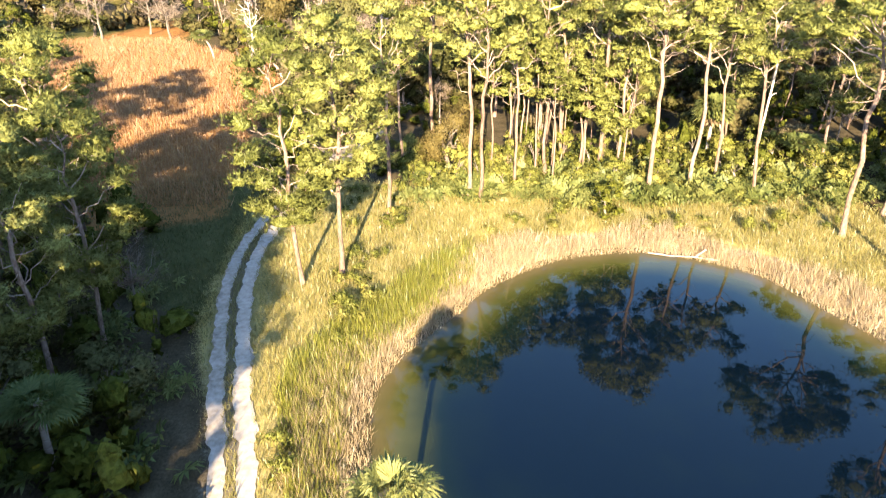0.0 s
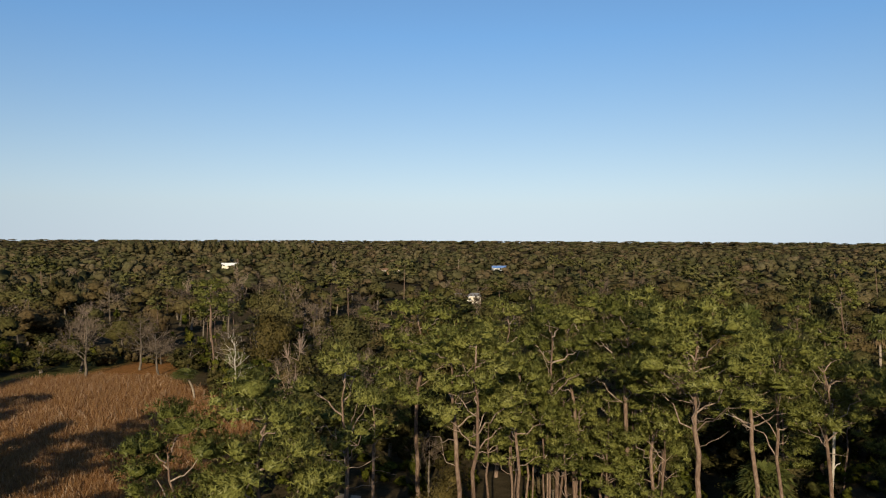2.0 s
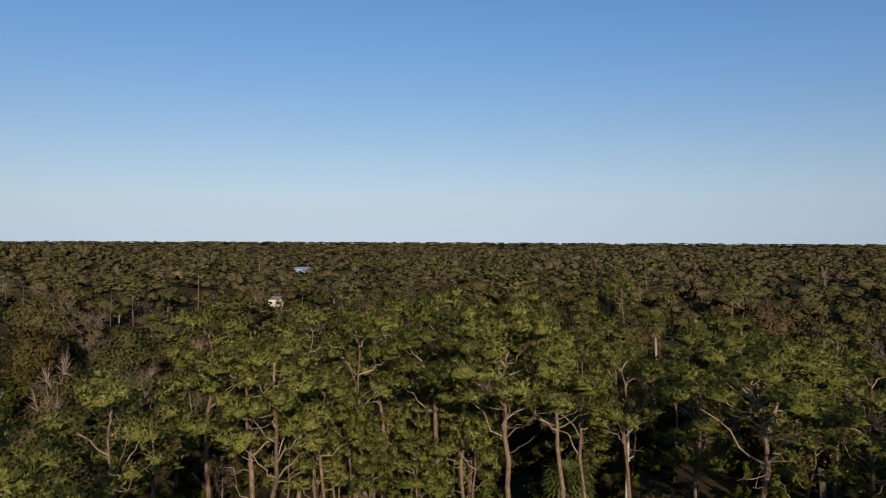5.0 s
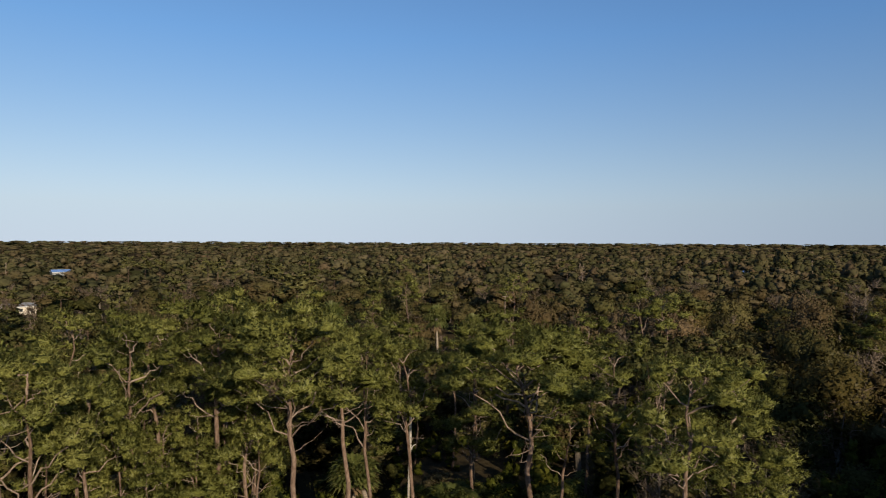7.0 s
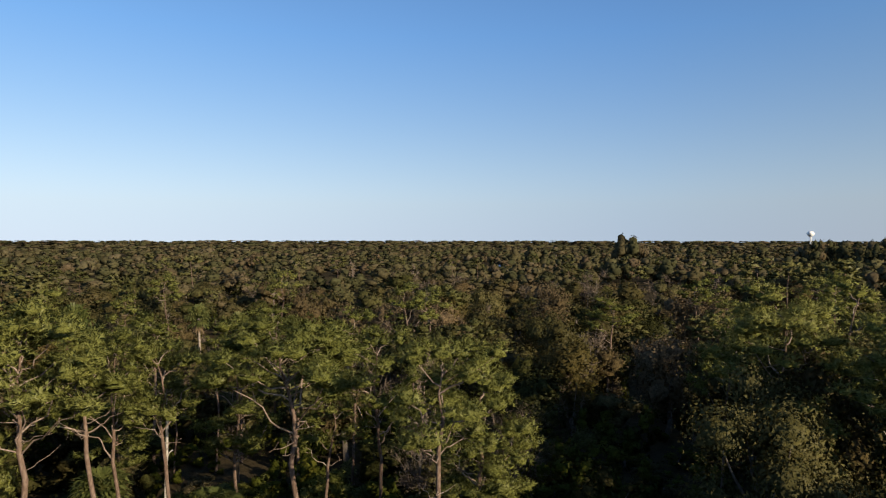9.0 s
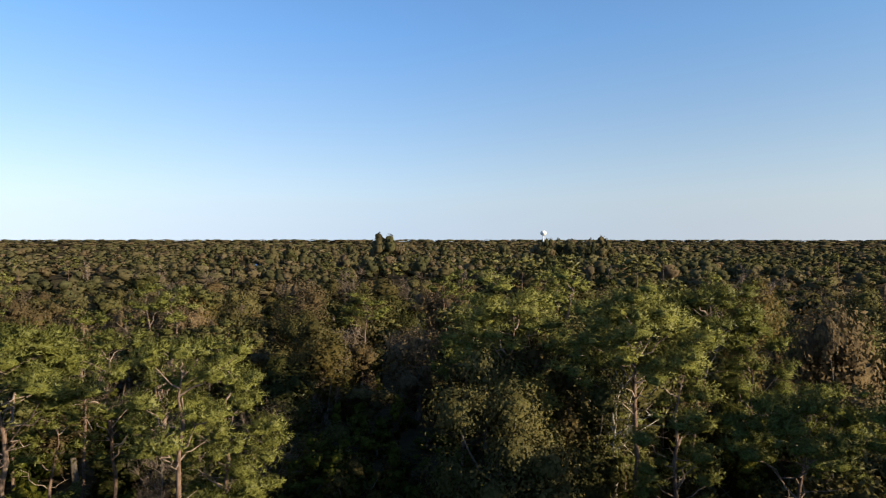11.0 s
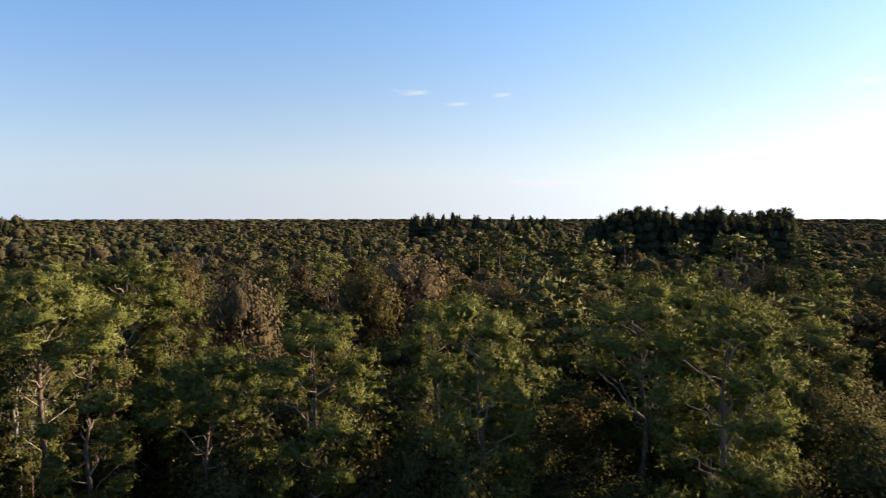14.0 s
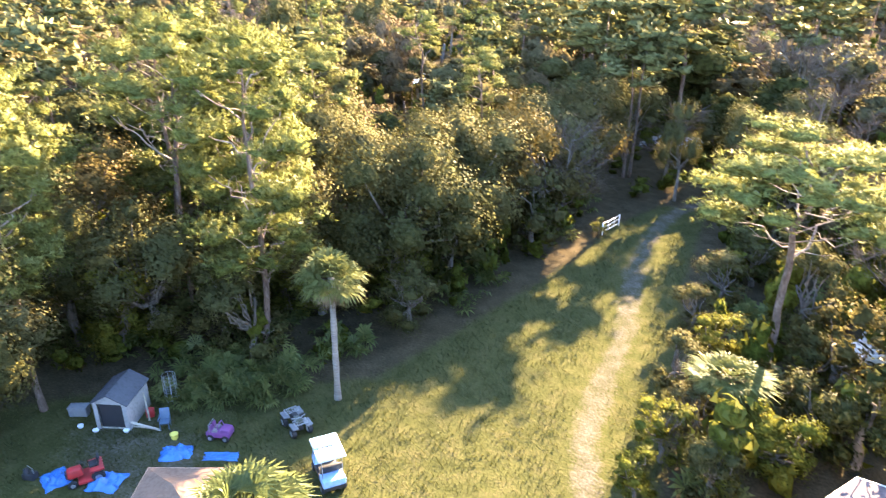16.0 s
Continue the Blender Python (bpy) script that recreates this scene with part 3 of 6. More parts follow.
def pine_shapes(seed, height=18.0, detail=1.0, low=100.0, spread=1.0, bushy=1.0, puff=1.0):
    """Slash pine: bare trunk that forks into gnarled rising limbs, and a domed crown of flat, fuzzy needle clouds. Gives trunk, limbs and crown.
    low: how far round the dome, in degrees from its top, the limbs reach."""
    rs = np.random.RandomState(seed)
    fine = detail > 0.5
    n = 12 if fine else 4
    z = np.linspace(0, height * 0.93, n)
    drift = np.cumsum(rs.normal(0, 0.085, (n, 2)) * (1 + 2.2 * (z[:, None] / z[-1]) ** 3), 0) + rs.normal(0, 0.03, 2) * z[:, None]
    drift -= drift[0]
    axis = np.column_stack([drift, z])
    trunk, limbs, crown = Geo(), [], Geo()
    u = z / z[-1]
    radius = np.where(u < 0.68, 0.18 * (1 - 0.42 * u), 0.129 * (1 - 0.8 * (u - 0.68) / 0.32))
    radius[0] *= 1.35
    trunk.add(*tube(axis, radius, 8 if fine else 3))
    count = int(rs.randint(9, 13) * bushy) if fine else 11 if detail > 0.25 else 7
    deep = height * rs.uniform(0.21, 0.31) * (1.3 if low > 130 else 1.0)
    heart = np.array([np.interp(height - deep, z, axis[:, 0]), np.interp(height - deep, z, axis[:, 1]), height - deep])
    wide = spread * rs.uniform(2.3, 3.3) * (1.0 if fine else 1.1)
    low *= rs.uniform(0.8, 1.1)
    turn, pads = rs.uniform(0, 6.28), []
    for k in range(count):
        turn += 2.4 + rs.normal(0, 0.35)
        polar = radians(8 + (low - 8) * ((k + rs.uniform(0, 0.6)) / count) ** 0.7)
        out = np.array([math.cos(turn) * math.sin(polar) * wide, math.sin(turn) * math.sin(polar) * wide, math.cos(polar) * deep])
        b = heart + out * rs.uniform(0.85, 1.05)
        reach = math.hypot(b[0] - heart[0], b[1] - heart[1])
        zr = np.clip(b[2] - reach * rs.uniform(0.5, 1.15), height * 0.25, height * 0.9)
        a = np.array([np.interp(zr, z, axis[:, 0]), np.interp(zr, z, axis[:, 1]), zr])
        line = curve_to(rs, a, b, rs.uniform(-0.06, 0.1) * reach, 7 if fine else 2)
        thick = rs.uniform(0.04, 0.075)
        limb = Geo()
        if fine:
            limb.add(*tube(line, np.linspace(thick, 0.02, len(line)), 5))
        pads.append((b, puff * rs.uniform(0.95, 1.55)))
        for s in range(rs.randint(2, 4) if fine else 2):
            w = rs.uniform(0.55, 1.0)
            c = np.array([np.interp(w, np.linspace(0, 1, len(line)), line[:, q]) for q in range(3)])
            ang = turn + rs.choice([-1, 1]) * rs.uniform(0.4, 1.8)
            e = c + np.array([math.cos(ang), math.sin(ang), rs.uniform(0.15, 0.7)]) * rs.uniform(0.8, 1.6)
            if fine:
                limb.add(*tube(curve_to(rs, c, e, 0.05, 4), np.linspace(thick * 0.5, 0.013, 4), 3))
            pads.append((e, puff * (rs.uniform(0.6, 1.05) if fine else rs.uniform(1.0, 1.4))))
        if fine:
            limbs.append(limb)
    if fine:  # dead limbs below the crown
        for k in range(rs.randint(2, 6)):
            turn, zr = turn + 2.1, heart[2] - rs.uniform(0.0, 4.5)
            a = np.array([np.interp(zr, z, axis[:, 0]), np.interp(zr, z, axis[:, 1]), zr])
            b = a + np.array([math.cos(turn), math.sin(turn), rs.uniform(-0.1, 0.5)]) * rs.uniform(0.6, 2.3)
            line = curve_to(rs, a, b, 0.1, 5)
            limb = Geo().add(*tube(line, np.linspace(0.04, 0.01, 5), 4))
            limb.add(*tube(curve_to(rs, line[3], line[3] + rs.normal(0, 0.5, 3) + [0, 0, 0.3], 0.05, 3), np.array([0.025, 0.016, 0.008]), 3))
            limbs.append(limb)
    tufts, each = ((64, 7) if detail > 0.8 else (30, 5)) if fine else (15 if detail > 0.25 else 8, 1)
    for c, r in pads:
        if fine:
            clot(crown, rs, c - [0, 0, 0.06 * r], np.array([0.5, 0.5, 0.24]) * r, 1, heart, 0.3, out=0.25, rough=0.4)
        else:
            clot(crown, rs, c - [0, 0, 0.05 * r], np.array([0.6, 0.6, 0.3]) * r, 1, heart, 0.25, out=0.3)
        m = max(4, int(tufts * (r / 1.1) ** 2))
        d = unit(rs.normal(size=(m, 3)) + [0, 0, 0.75])
        p = c + d * np.array([1.0, 1.0, 0.6]) * r * rs.uniform(0.3, 1.05, (m, 1))
        face = np.repeat(unit(1.0 * d + 0.25 * unit(p - heart) + 0.12 * rs.normal(size=(m, 3))), each, 0)
        if fine:
            v, f = spikes(rs, p, 0.8 * d + [0, 0, 0.5], each, 0.29 if detail > 0.8 else 0.37, 0.043 if detail > 0.8 else 0.085, 0.8)
        else:
            v, f = spikes(rs, p, d, 1, 0.65 if detail > 0.25 else 0.9, 0.34 if detail > 0.25 else 0.55, 0.7)
        add_soft(crown, v, f, unit(face + 0.12 * rs.normal(size=face.shape)))
    return trunk, limbs, crown


def broadleaf_shapes(seed, height=12.0, reach=4.5, count=4200, size=0.17, open_=0.25, low=0.12, lean_mesh=False, tilt=0.5, few=0, core=2, body=0.72):
    """Oak-like tree: short forked trunk and a lumpy crown of small leaf sprays."""
    rs = np.random.RandomState(seed)
    trunk, limbs, crown = Geo(), [], Geo()
    fork = np.array([rs.normal(0, 0.3), rs.normal(0, 0.3), height * 0.3])
    line = curve_to(rs, np.zeros(3), fork, 0, 5)
    line[:, 2] = np.linspace(0, fork[2], 5)
    fat = 0.026 * height
    trunk.add(*tube(line[::4] if lean_mesh else line, np.linspace(fat * 1.2, fat * 0.8, 2 if lean_mesh else 5), 3 if lean_mesh else 7))
    lobes, heart = [], np.array([0, 0, height * 0.45])
    for k in range(few or (rs.randint(11, 15) if lean_mesh else rs.randint(13, 18))):
        ang, rad = rs.uniform(0, 6.28), reach * (0.55 if few else 0.72) * math.sqrt(rs.uniform(0, 1))
        top = height * (0.96 - 0.42 * (rad / reach) ** 2) * rs.choice([rs.uniform(0.75, 1.0), rs.uniform(0.4, 0.75)])
        r = reach * (rs.uniform(0.42, 0.58) if few else rs.uniform(0.22, 0.44))
        c = np.array([math.cos(ang) * rad, math.sin(ang) * rad, max(top - r * 0.7, height * low)])
        lobes.append((c, r))
        limb = curve_to(rs, fork, c, 0.3, 5)
        if not lean_mesh:
            limbs.append(Geo().add(*tube(limb, np.linspace(fat * 0.5, 0.03, 5), 4)))
    if lean_mesh or low < 0.1:
        for k in range(4 if not few else 2 if few > 4 else 1):
            ang = k * 1.6 + rs.uniform(0, 1)
            lobes.append((np.array([math.cos(ang) * reach * 0.5, math.sin(ang) * reach * 0.5, height * rs.uniform(0.12, 0.3)]), reach * rs.uniform(0.32, 0.45)))
    weight = np.array([r * r for _, r in lobes])
    for (c, r), w in zip(lobes, weight / weight.sum()):
        m = int(count * w)
        d = unit(rs.normal(size=(m, 3)) + [0, 0, 0.25])
        lump = 1 + 0.22 * np.sin(d[:, :1] * 7 + c[0]) * np.cos(d[:, 1:2] * 6 + c[1])
        p = c + d * r * lump * (1.03 - open_ * rs.uniform(0, 1, (m, 1)) ** 0.7 + rs.normal(0, 0.1, (m, 1))) * [1, 1, 0.85]
        add_soft(crown, *leaves(rs, p, d, size, tilt), unit(0.7 * d + 0.6 * unit(p - heart) + 0.22 * rs.normal(size=d.shape)))
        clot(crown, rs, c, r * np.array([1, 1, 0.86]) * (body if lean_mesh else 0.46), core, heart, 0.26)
    return trunk, limbs, crown


def bare_shapes(seed, height=10.0, reach=3.2, twigs=700, width=0.035, lean_mesh=False):
    """Leafless tree: forked grey limbs with a haze of fine twigs."""
    rs = np.random.RandomState(seed)
    trunk, limbs, crown = Geo(), [], Geo()
    z = np.linspace(0, height * 0.8, 7)
    axis = np.column_stack([np.cumsum(rs.normal(0, 0.1, (7, 2)), 0), z])
    axis[0, :2] = 0
    trunk.add(*tube(axis[::3] if lean_mesh else axis, 0.016 * height * np.linspace(1.2, 0.25, 3 if lean_mesh else 7), 3 if lean_mesh else 6))
    tips = []
    for k in range(14):
        u, ang = rs.uniform(0.3, 1.0), rs.uniform(0, 6.28)
        a = np.array([np.interp(u * z[-1], z, axis[:, c]) for c in range(3)])
        l = reach * (1.2 - 0.7 * u) * rs.uniform(0.6, 1.1)
        b = a + np.array([math.cos(ang) * l, math.sin(ang) * l, l * rs.uniform(0.6, 1.4)])
        line = curve_to(rs, a, b, 0.1, 5)
        if not lean_mesh:
            limbs.append(Geo().add(*tube(line, np.linspace(0.05, 0.015, 5), 4)))
        for s in range(5):
            w = rs.uniform(0.3, 1)
            tips.append(np.array([np.interp(w, np.linspace(0, 1, 5), line[:, c]) for c in range(3)]))
    tips = np.array(tips)
    out = unit(tips * [1, 1, 0.15] + [0, 0, 1.2])
    v, f = spikes(rs, tips, out, max(1, twigs // len(tips)), 1.5, width, 0.6)
    crown.add(v, f)
    ends = v[2::3][::2]
    if not lean_mesh:
        crown.add(*spikes(rs, ends, unit(ends * [1, 1, 0.2]), 2, 0.7, width * 0.7, 0.8))
    return trunk, limbs, crown


def fan_leaf(rs, geo, dry, base, way, stem, size, slot_live=0, slot_dry=1, fingers=15, each=1):
    """A fan palm leaf on its stem: stiff pointed fingers that droop at the ends."""
    way = way / np.linalg.norm(way)
    side = np.cross(way, [0, 0, 1.0])
    side /= np.linalg.norm(side) + 1e-9
    up = np.cross(side, way)
    hub = base + way * stem - np.array([0, 0, 0.10 * stem])
    geo.add([base - side * 0.03, base + side * 0.03, hub], [(0, 1, 2)], slot_dry if dry else slot_live)
    v, f = [], []
    for k, a in enumerate(np.linspace(-2.0, 2.0, fingers)):
        d = way * math.cos(a) + side * math.sin(a) + up * rs.normal(0.1, 0.08)
        l = size * (0.62 + 0.38 * math.cos(a * 0.6)) * rs.uniform(0.85, 1.1)
        across = np.cross(d, up)
        across = across / np.linalg.norm(across) * size * 0.95 / fingers
        midway = hub + d * l * 0.6 + up * 0.03
        tip = hub + d * l - np.array([0, 0, l * rs.uniform(0.15, 0.45)])
        n = len(v)
        v += [hub, midway - across, midway + across, tip]
        f += [(n, n + 1, n + 2), (n + 1, n + 3, n + 2)]
    geo.add(np.array(v), f, slot_dry if dry else slot_live)


def palm_shapes(seed, height=8.0, fronds=44, dry=10, size=1.12, fingers=25):
    rs = np.random.RandomState(seed)
    trunk, crown, skirt = Geo(), Geo(), Geo()
    n = 12
    z = np.linspace(0, height, n)
    bend = rs.normal(0, 0.5, 2)
    axis = np.column_stack([bend[0] * (z / height) ** 2, bend[1] * (z / height) ** 2, z])
    r = 0.17 + 0.015 * np.sin(np.arange(n) * 2.1)
    r[0], r[-1] = 0.24, 0.22
    trunk.add(*tube(axis, r, 9) if fingers > 9 else tube(axis[::5], r[::5], 4))
    top = axis[-1]
    for k in range(fronds):
        ang, el = k * 2.4 + rs.normal(0, 0.2), rs.uniform(-0.45, 1.25)
        way = np.array([math.cos(ang) * math.cos(el), math.sin(ang) * math.cos(el), math.sin(el)])
        fan_leaf(rs, crown, False, top + way * 0.12, way, rs.uniform(0.7, 1.15), size * rs.uniform(0.85, 1.15), 0, 0, fingers)
    for k in range(dry):
        ang, el = rs.uniform(0, 6.28), rs.uniform(-1.35, -0.7)
        way = np.array([math.cos(ang) * math.cos(el), math.sin(ang) * math.cos(el), math.sin(el)])
        fan_leaf(rs, skirt, True, top + way * 0.1, way, rs.uniform(0.6, 0.9), size * 0.8, 0, 0, max(7, fingers - 5))
    return trunk, crown, skirt


def palmetto_geo(seed, fans=16, size=0.75, fingers=11):
    rs = np.random.RandomState(seed)
    geo = Geo()
    for k in range(fans):
        ang, el, off = rs.uniform(0, 6.28), rs.uniform(0.15, 1.3), rs.normal(0, 0.45, 2)
        way = np.array([math.cos(ang) * math.cos(el), math.sin(ang) * math.cos(el), math.sin(el)])
        fan_leaf(rs, geo, False, np.array([off[0], off[1], 0.05]), way, rs.uniform(0.5, 1.2), size * rs.uniform(0.8, 1.2), 0, 0, fingers)
    return geo


def casuarina_shapes(seed, height=26.0, detail=1.0):
    """Australian pine: a tall dark ragged spire of drooping plumes."""
    rs = np.random.RandomState(seed)
    trunk, crown = Geo(), Geo()
    trunk.add(*tube([[0, 0, 0], [0.2, 0.1, height * 0.5], [0.1, 0.3, height * 0.97]], [0.35, 0.22, 0.04], 5))
    heart = np.array([0, 0, height * 0.4])
    for k in range(6):
        u = 0.08 + 0.78 * k / 5
        wide = 3.0 * (1 - u) + 0.7
        c = np.array([rs.normal(0, 0.2 * wide), rs.normal(0, 0.2 * wide), u * height])
        clot(crown, rs, c, np.array([wide, wide, height * 0.1]), 1, heart, 0.2)
    m = int(330 * detail)
    u, ang = 1 - rs.uniform(0, 0.95, m) ** 1.2, rs.uniform(0, 6.28, m)
    r = (0.1 + 3.5 * (1 - u) ** 0.75) * rs.uniform(0.3, 1.1, m)
    p = np.column_stack([np.cos(ang) * r, np.sin(ang) * r, u * height])
    out = unit(np.column_stack([np.cos(ang), np.sin(ang), 0.7 + 3.2 * u * u]))
    add_soft(crown, *spikes(rs, p, out, 1, 1.7, 0.32, 0.4), out)
    return trunk, crown


def thing(name, label, category, group, parts):
    ob = tagged(new(name), label, category, group)
    for pname, geo, mats, soft in parts:
        for g in geo if isinstance(geo, list) else [geo]:
            part(pname, g, mats, ob, smooth=soft)
    return ob


def place(proto, first, x, y, turn, size, tall=None, tilt=0.0):
    """Sets the prototype itself down the first time, a copy after that."""
    z = float(ground_height(np.array([[x, y]]))[0]) - 0.03
    m = pose(x, y, z, tilt, tilt * 0.5, math.degrees(turn)) 
    if first:
        proto.scale = (size, size, tall or size)
        proto.matrix_basis = m @ Matrix.Diagonal((size, size, tall or size, 1))
        return proto
    ob = copy_thing(proto, m)
    ob.scale = (size, size, tall or size)
    return ob


class Kind:
    """A few variants of a tree, set down in turn."""

    def __init__(self, makers):
        self.makers, self.made, self.turn = makers, {}, 0

    def put(self, x, y, height, base, rs, width=None, pick=None, tilt=0.0, label=""):
        k = self.turn % len(self.makers) if pick is None else pick
        self.turn += 1
        first = k not in self.made
        if first:
            self.made[k] = self.makers[k]()
        ob = place(self.made[k], first, x, y, rs.uniform(0, 6.28), (width or height / base), height / base, tilt)
        return tagged(ob, label)


def make_pine(seed, low=112.0, spread=1.0, detail=1.0, bushy=1.0, puff=1.0):
    t, l, c = pine_shapes(seed, low=low, spread=spread, detail=detail, bushy=bushy, puff=puff)
    l = l if detail > 0.8 else l[::2]
    return thing("pine_tree", "tall slash pine with bare pinkish trunk and clumped needles", "tree", "slash pines",
                 [("trunk", t, [PINE_BARK], True), ("limb", l, [LIMB_BARK], True), ("crown", c, [NEEDLES, NEEDLE_MASS], False)])


MASS_OF = {"russet_leaves": RUSSET_MASS, "live_oak_leaves": LIVE_MASS, "oak_leaves": OAK_MASS, "green_leaves": GREEN_MASS, "sunny_leaves": SUNLIT_MASS, "yellowing_leaves": YELLOW_MASS}


def make_broadleaf(seed, leaf, label, group, **kw):
    t, l, c = broadleaf_shapes(seed, **kw)
    l = l if kw["count"] > 4600 else l[::4]
    return thing("broadleaf_tree", label, "tree", group, [("trunk", t, [GREY_BARK], True), ("limb", l, [GREY_BARK], True), ("crown", c, [leaf, MASS_OF[leaf.name]], False)])


def make_palm(seed, height, fingers=25):
    t, c, s = palm_shapes(seed, height, fingers=fingers)
    return thing("cabbage_palm", "cabbage palm with grey ringed trunk and fan leaves", "palm tree", "cabbage palms",
                 [("trunk", t, [PALM_BARK], True), ("crown", c, [FROND], False), ("skirt", s, [DRY_FROND], False)])


def make_bare(seed, wood, name, label):
    t, l, c = bare_shapes(seed)
    return thing(name, label, "tree", "leafless trees", [("trunk", t, [wood], True), ("limb", l, [wood], True), ("crown", c, [TWIG], False)])


rs1 = np.random.RandomState(11)
pines = Kind([lambda s=s: make_pine(s) for s in (3, 8, 14, 21, 27, 33, 42, 55, 58, 60)])
back_pines = Kind([lambda s=s: make_pine(s, detail=0.7) for s in (4, 9, 15, 22, 28)])
# slash pines along the pond and on the near forest edge: x, y, height
NEAR_PINES = [(31.3, 38.9, 18.8), (-3.3, 71.6, 19.2), (8.0, 62.6, 19.6), (13.4, 64.7, 20.1), (16.5, 57.5, 20.3), (18.9, 75.7, 18.2), (-6.1, 53.0, 17.8),
              (0.7, 57.0, 18.9), (1.6, 56.2, 18.7), (4.8, 58.9, 16.8), (14.4, 62.0, 15.1), (23.0, 60.2, 18.2), (26.0, 58.0, 17.4), (13.4, 81.0, 18.3), (3.8, 81.9, 18.0)]
EAST_PINES = [(30.0, 49.9, 18.9), (38.9, 51.3, 17.2), (34.7, 78.8, 16.7), (46.6, 63.3, 17.2), (17.2, 78.9, 19.1), (9.9, 66.1, 19.3), (20.7, 58.7, 17.7),
              (35.0, 64.8, 15.8), (56.7, 28.3, 20.2), (51.6, 18.0, 20.0), (61.9, 14.2, 19.8), (80.3, 28.5, 20.0), (60.3, 33.5, 16.6), (63.9, 9.4, 16.7),
              (37.6, 41.5, 16.4), (47.9, 14.9, 16.5)]
SOUTH_PINES = [(34.2, -21.0, 18.6), (43.4, -22.8, 19.0), (53.5, -14.5, 16.5), (45.7, -7.5, 17.1), (39.0, -35.5, 15.8), (56.8, -20.9, 14.3), (36.5, -17.8, 19.2),
               (34.6, -5.2, 19.0), (31.2, -53.8, 13.5)]
# The last five stand unseen, added only to shade the trees by the lane.
WEST_PINES = [(-28.2, 46.3, 16.3), (-20.8, 33.0, 14.6), (-24.5, 38.0, 17.4), (-21.4, 28.5, 14.5), (-30.0, 40.0, 15.5), (-35.0, 30.0, 16.0), (-17.5, 10.0, 15.0),
              (-27.0, 18.0, 16.0), (-22.0, 2.0, 16.0), (-44.0, 44.0, 16.0), (-33.0, 8.0, 15.0), (-19.0, -4.0, 16.0), (-16.0, 4.5, 14.5), (-24.0, 9.0, 17.0), (-28.0, 26.0, 16.0), (-19.5, 16.5, 14.0), (-26.0, -8.0, 17.0), (-20.5, 11.5, 20.0), (-24.0, 13.8, 20.5), (-27.0, 11.0, 20.0), (-30.5, 14.5, 21.0), (-34.0, 19.0, 20.0)]
bushy = Kind([lambda s=s: make_pine(s, 160.0, 0.95, 1.0, 2.0, 1.1) for s in (201, 202, 203, 204)])
for x, y, h in [(-8.4, 42.7, 17.8), (-10.9, 41.2, 16.6), (42.7, 2.3, 17.9), (27.3, -14.8, 19.6), (31.0, -19.0, 18.6)]:
    bushy.put(x, y, h, 18.4, rs1)
broad = Kind([lambda s=s: make_pine(s, 100.0, 1.2, 1.0, 1.6, 1.1) for s in (211, 212, 213)])
for x, y, h in [(44.0, 8.5, 15.5)]:
    broad.put(x, y, h, 18.4, rs1)
broad.put(0.6, -26.3, 15.2, 18.4, rs1, width=1.3, pick=1)
BUSHY = {(37.6, 41.5), (63.9, 9.4), (47.9, 14.9), (14.4, 62.0), (35.0, 64.8)}
SPREADING = {(56.7, 28.3), (51.6, 18.0), (61.9, 14.2), (30.0, 49.9), (16.5, 57.5), (36.5, -17.8)}
for x, y, h in NEAR_PINES + EAST_PINES + SOUTH_PINES + WEST_PINES:
    if (x, y) in SPREADING:
        broad.put(x, y, h, 18.4, rs1, width=1.22)
        continue
    if (x, y, h) in SOUTH_PINES or (x, y, h) in WEST_PINES and x < -17 or (x, y) in BUSHY:
        bushy.put(x, y, h, 18.4, rs1, width=h / 18.4 * rs1.uniform(0.9, 1.15))
        continue
    (pines if math.hypot(x - 2, y - 12) < 57 else back_pines).put(x, y, h, 18.4, rs1, width=h / 18.4 * rs1.uniform(0.85, 1.15))
# younger pines that fill the stand
for k in range(22):
    x, y = rs1.uniform(-7, 44), rs1.uniform(59, 78)
    if k % 2:
        x, y = rs1.uniform(33, 62), rs1.uniform(-24, 58)
    if inside_by(np.array([[x, y]]), HOLLOW)[0] > -3:
        continue
    back_pines.put(x, y, rs1.uniform(8, 14), 18.4, rs1, width=rs1.uniform(0.55, 0.85))
# thin crowded pines behind the pond
for k in range(15):
    x, y = 4.5 + k * 0.85 + rs1.normal(0, 0.4), 63 + rs1.uniform(-1.5, 6)
    back_pines.put(x, y, rs1.uniform(10.5, 15.5), 18.4, rs1, width=rs1.uniform(0.4, 0.6))

oaks = Kind([lambda s=s, l=l, t=t, kw=kw: make_broadleaf(s, l, t, "broadleaf trees", **kw) for s, l, t, kw in (
    (61, LIVE_LEAF, "dense olive-green live oak", dict(height=12, reach=5.2, count=14000, size=0.125, core=1, open_=0.4)),
    (62, LIVE_LEAF, "dense grey-green oak with rounded crown", dict(height=12, reach=4.6, count=12000, size=0.125, core=1, open_=0.4)),
    (63, YELLOW_LEAF, "maple with yellowing leaves", dict(height=12, reach=4.4, count=11000, size=0.125, core=1, open_=0.4)),
    (64, GREEN_LEAF, "bright green broadleaf tree", dict(height=12, reach=3.6, count=5000, core=1, open_=0.4)))])
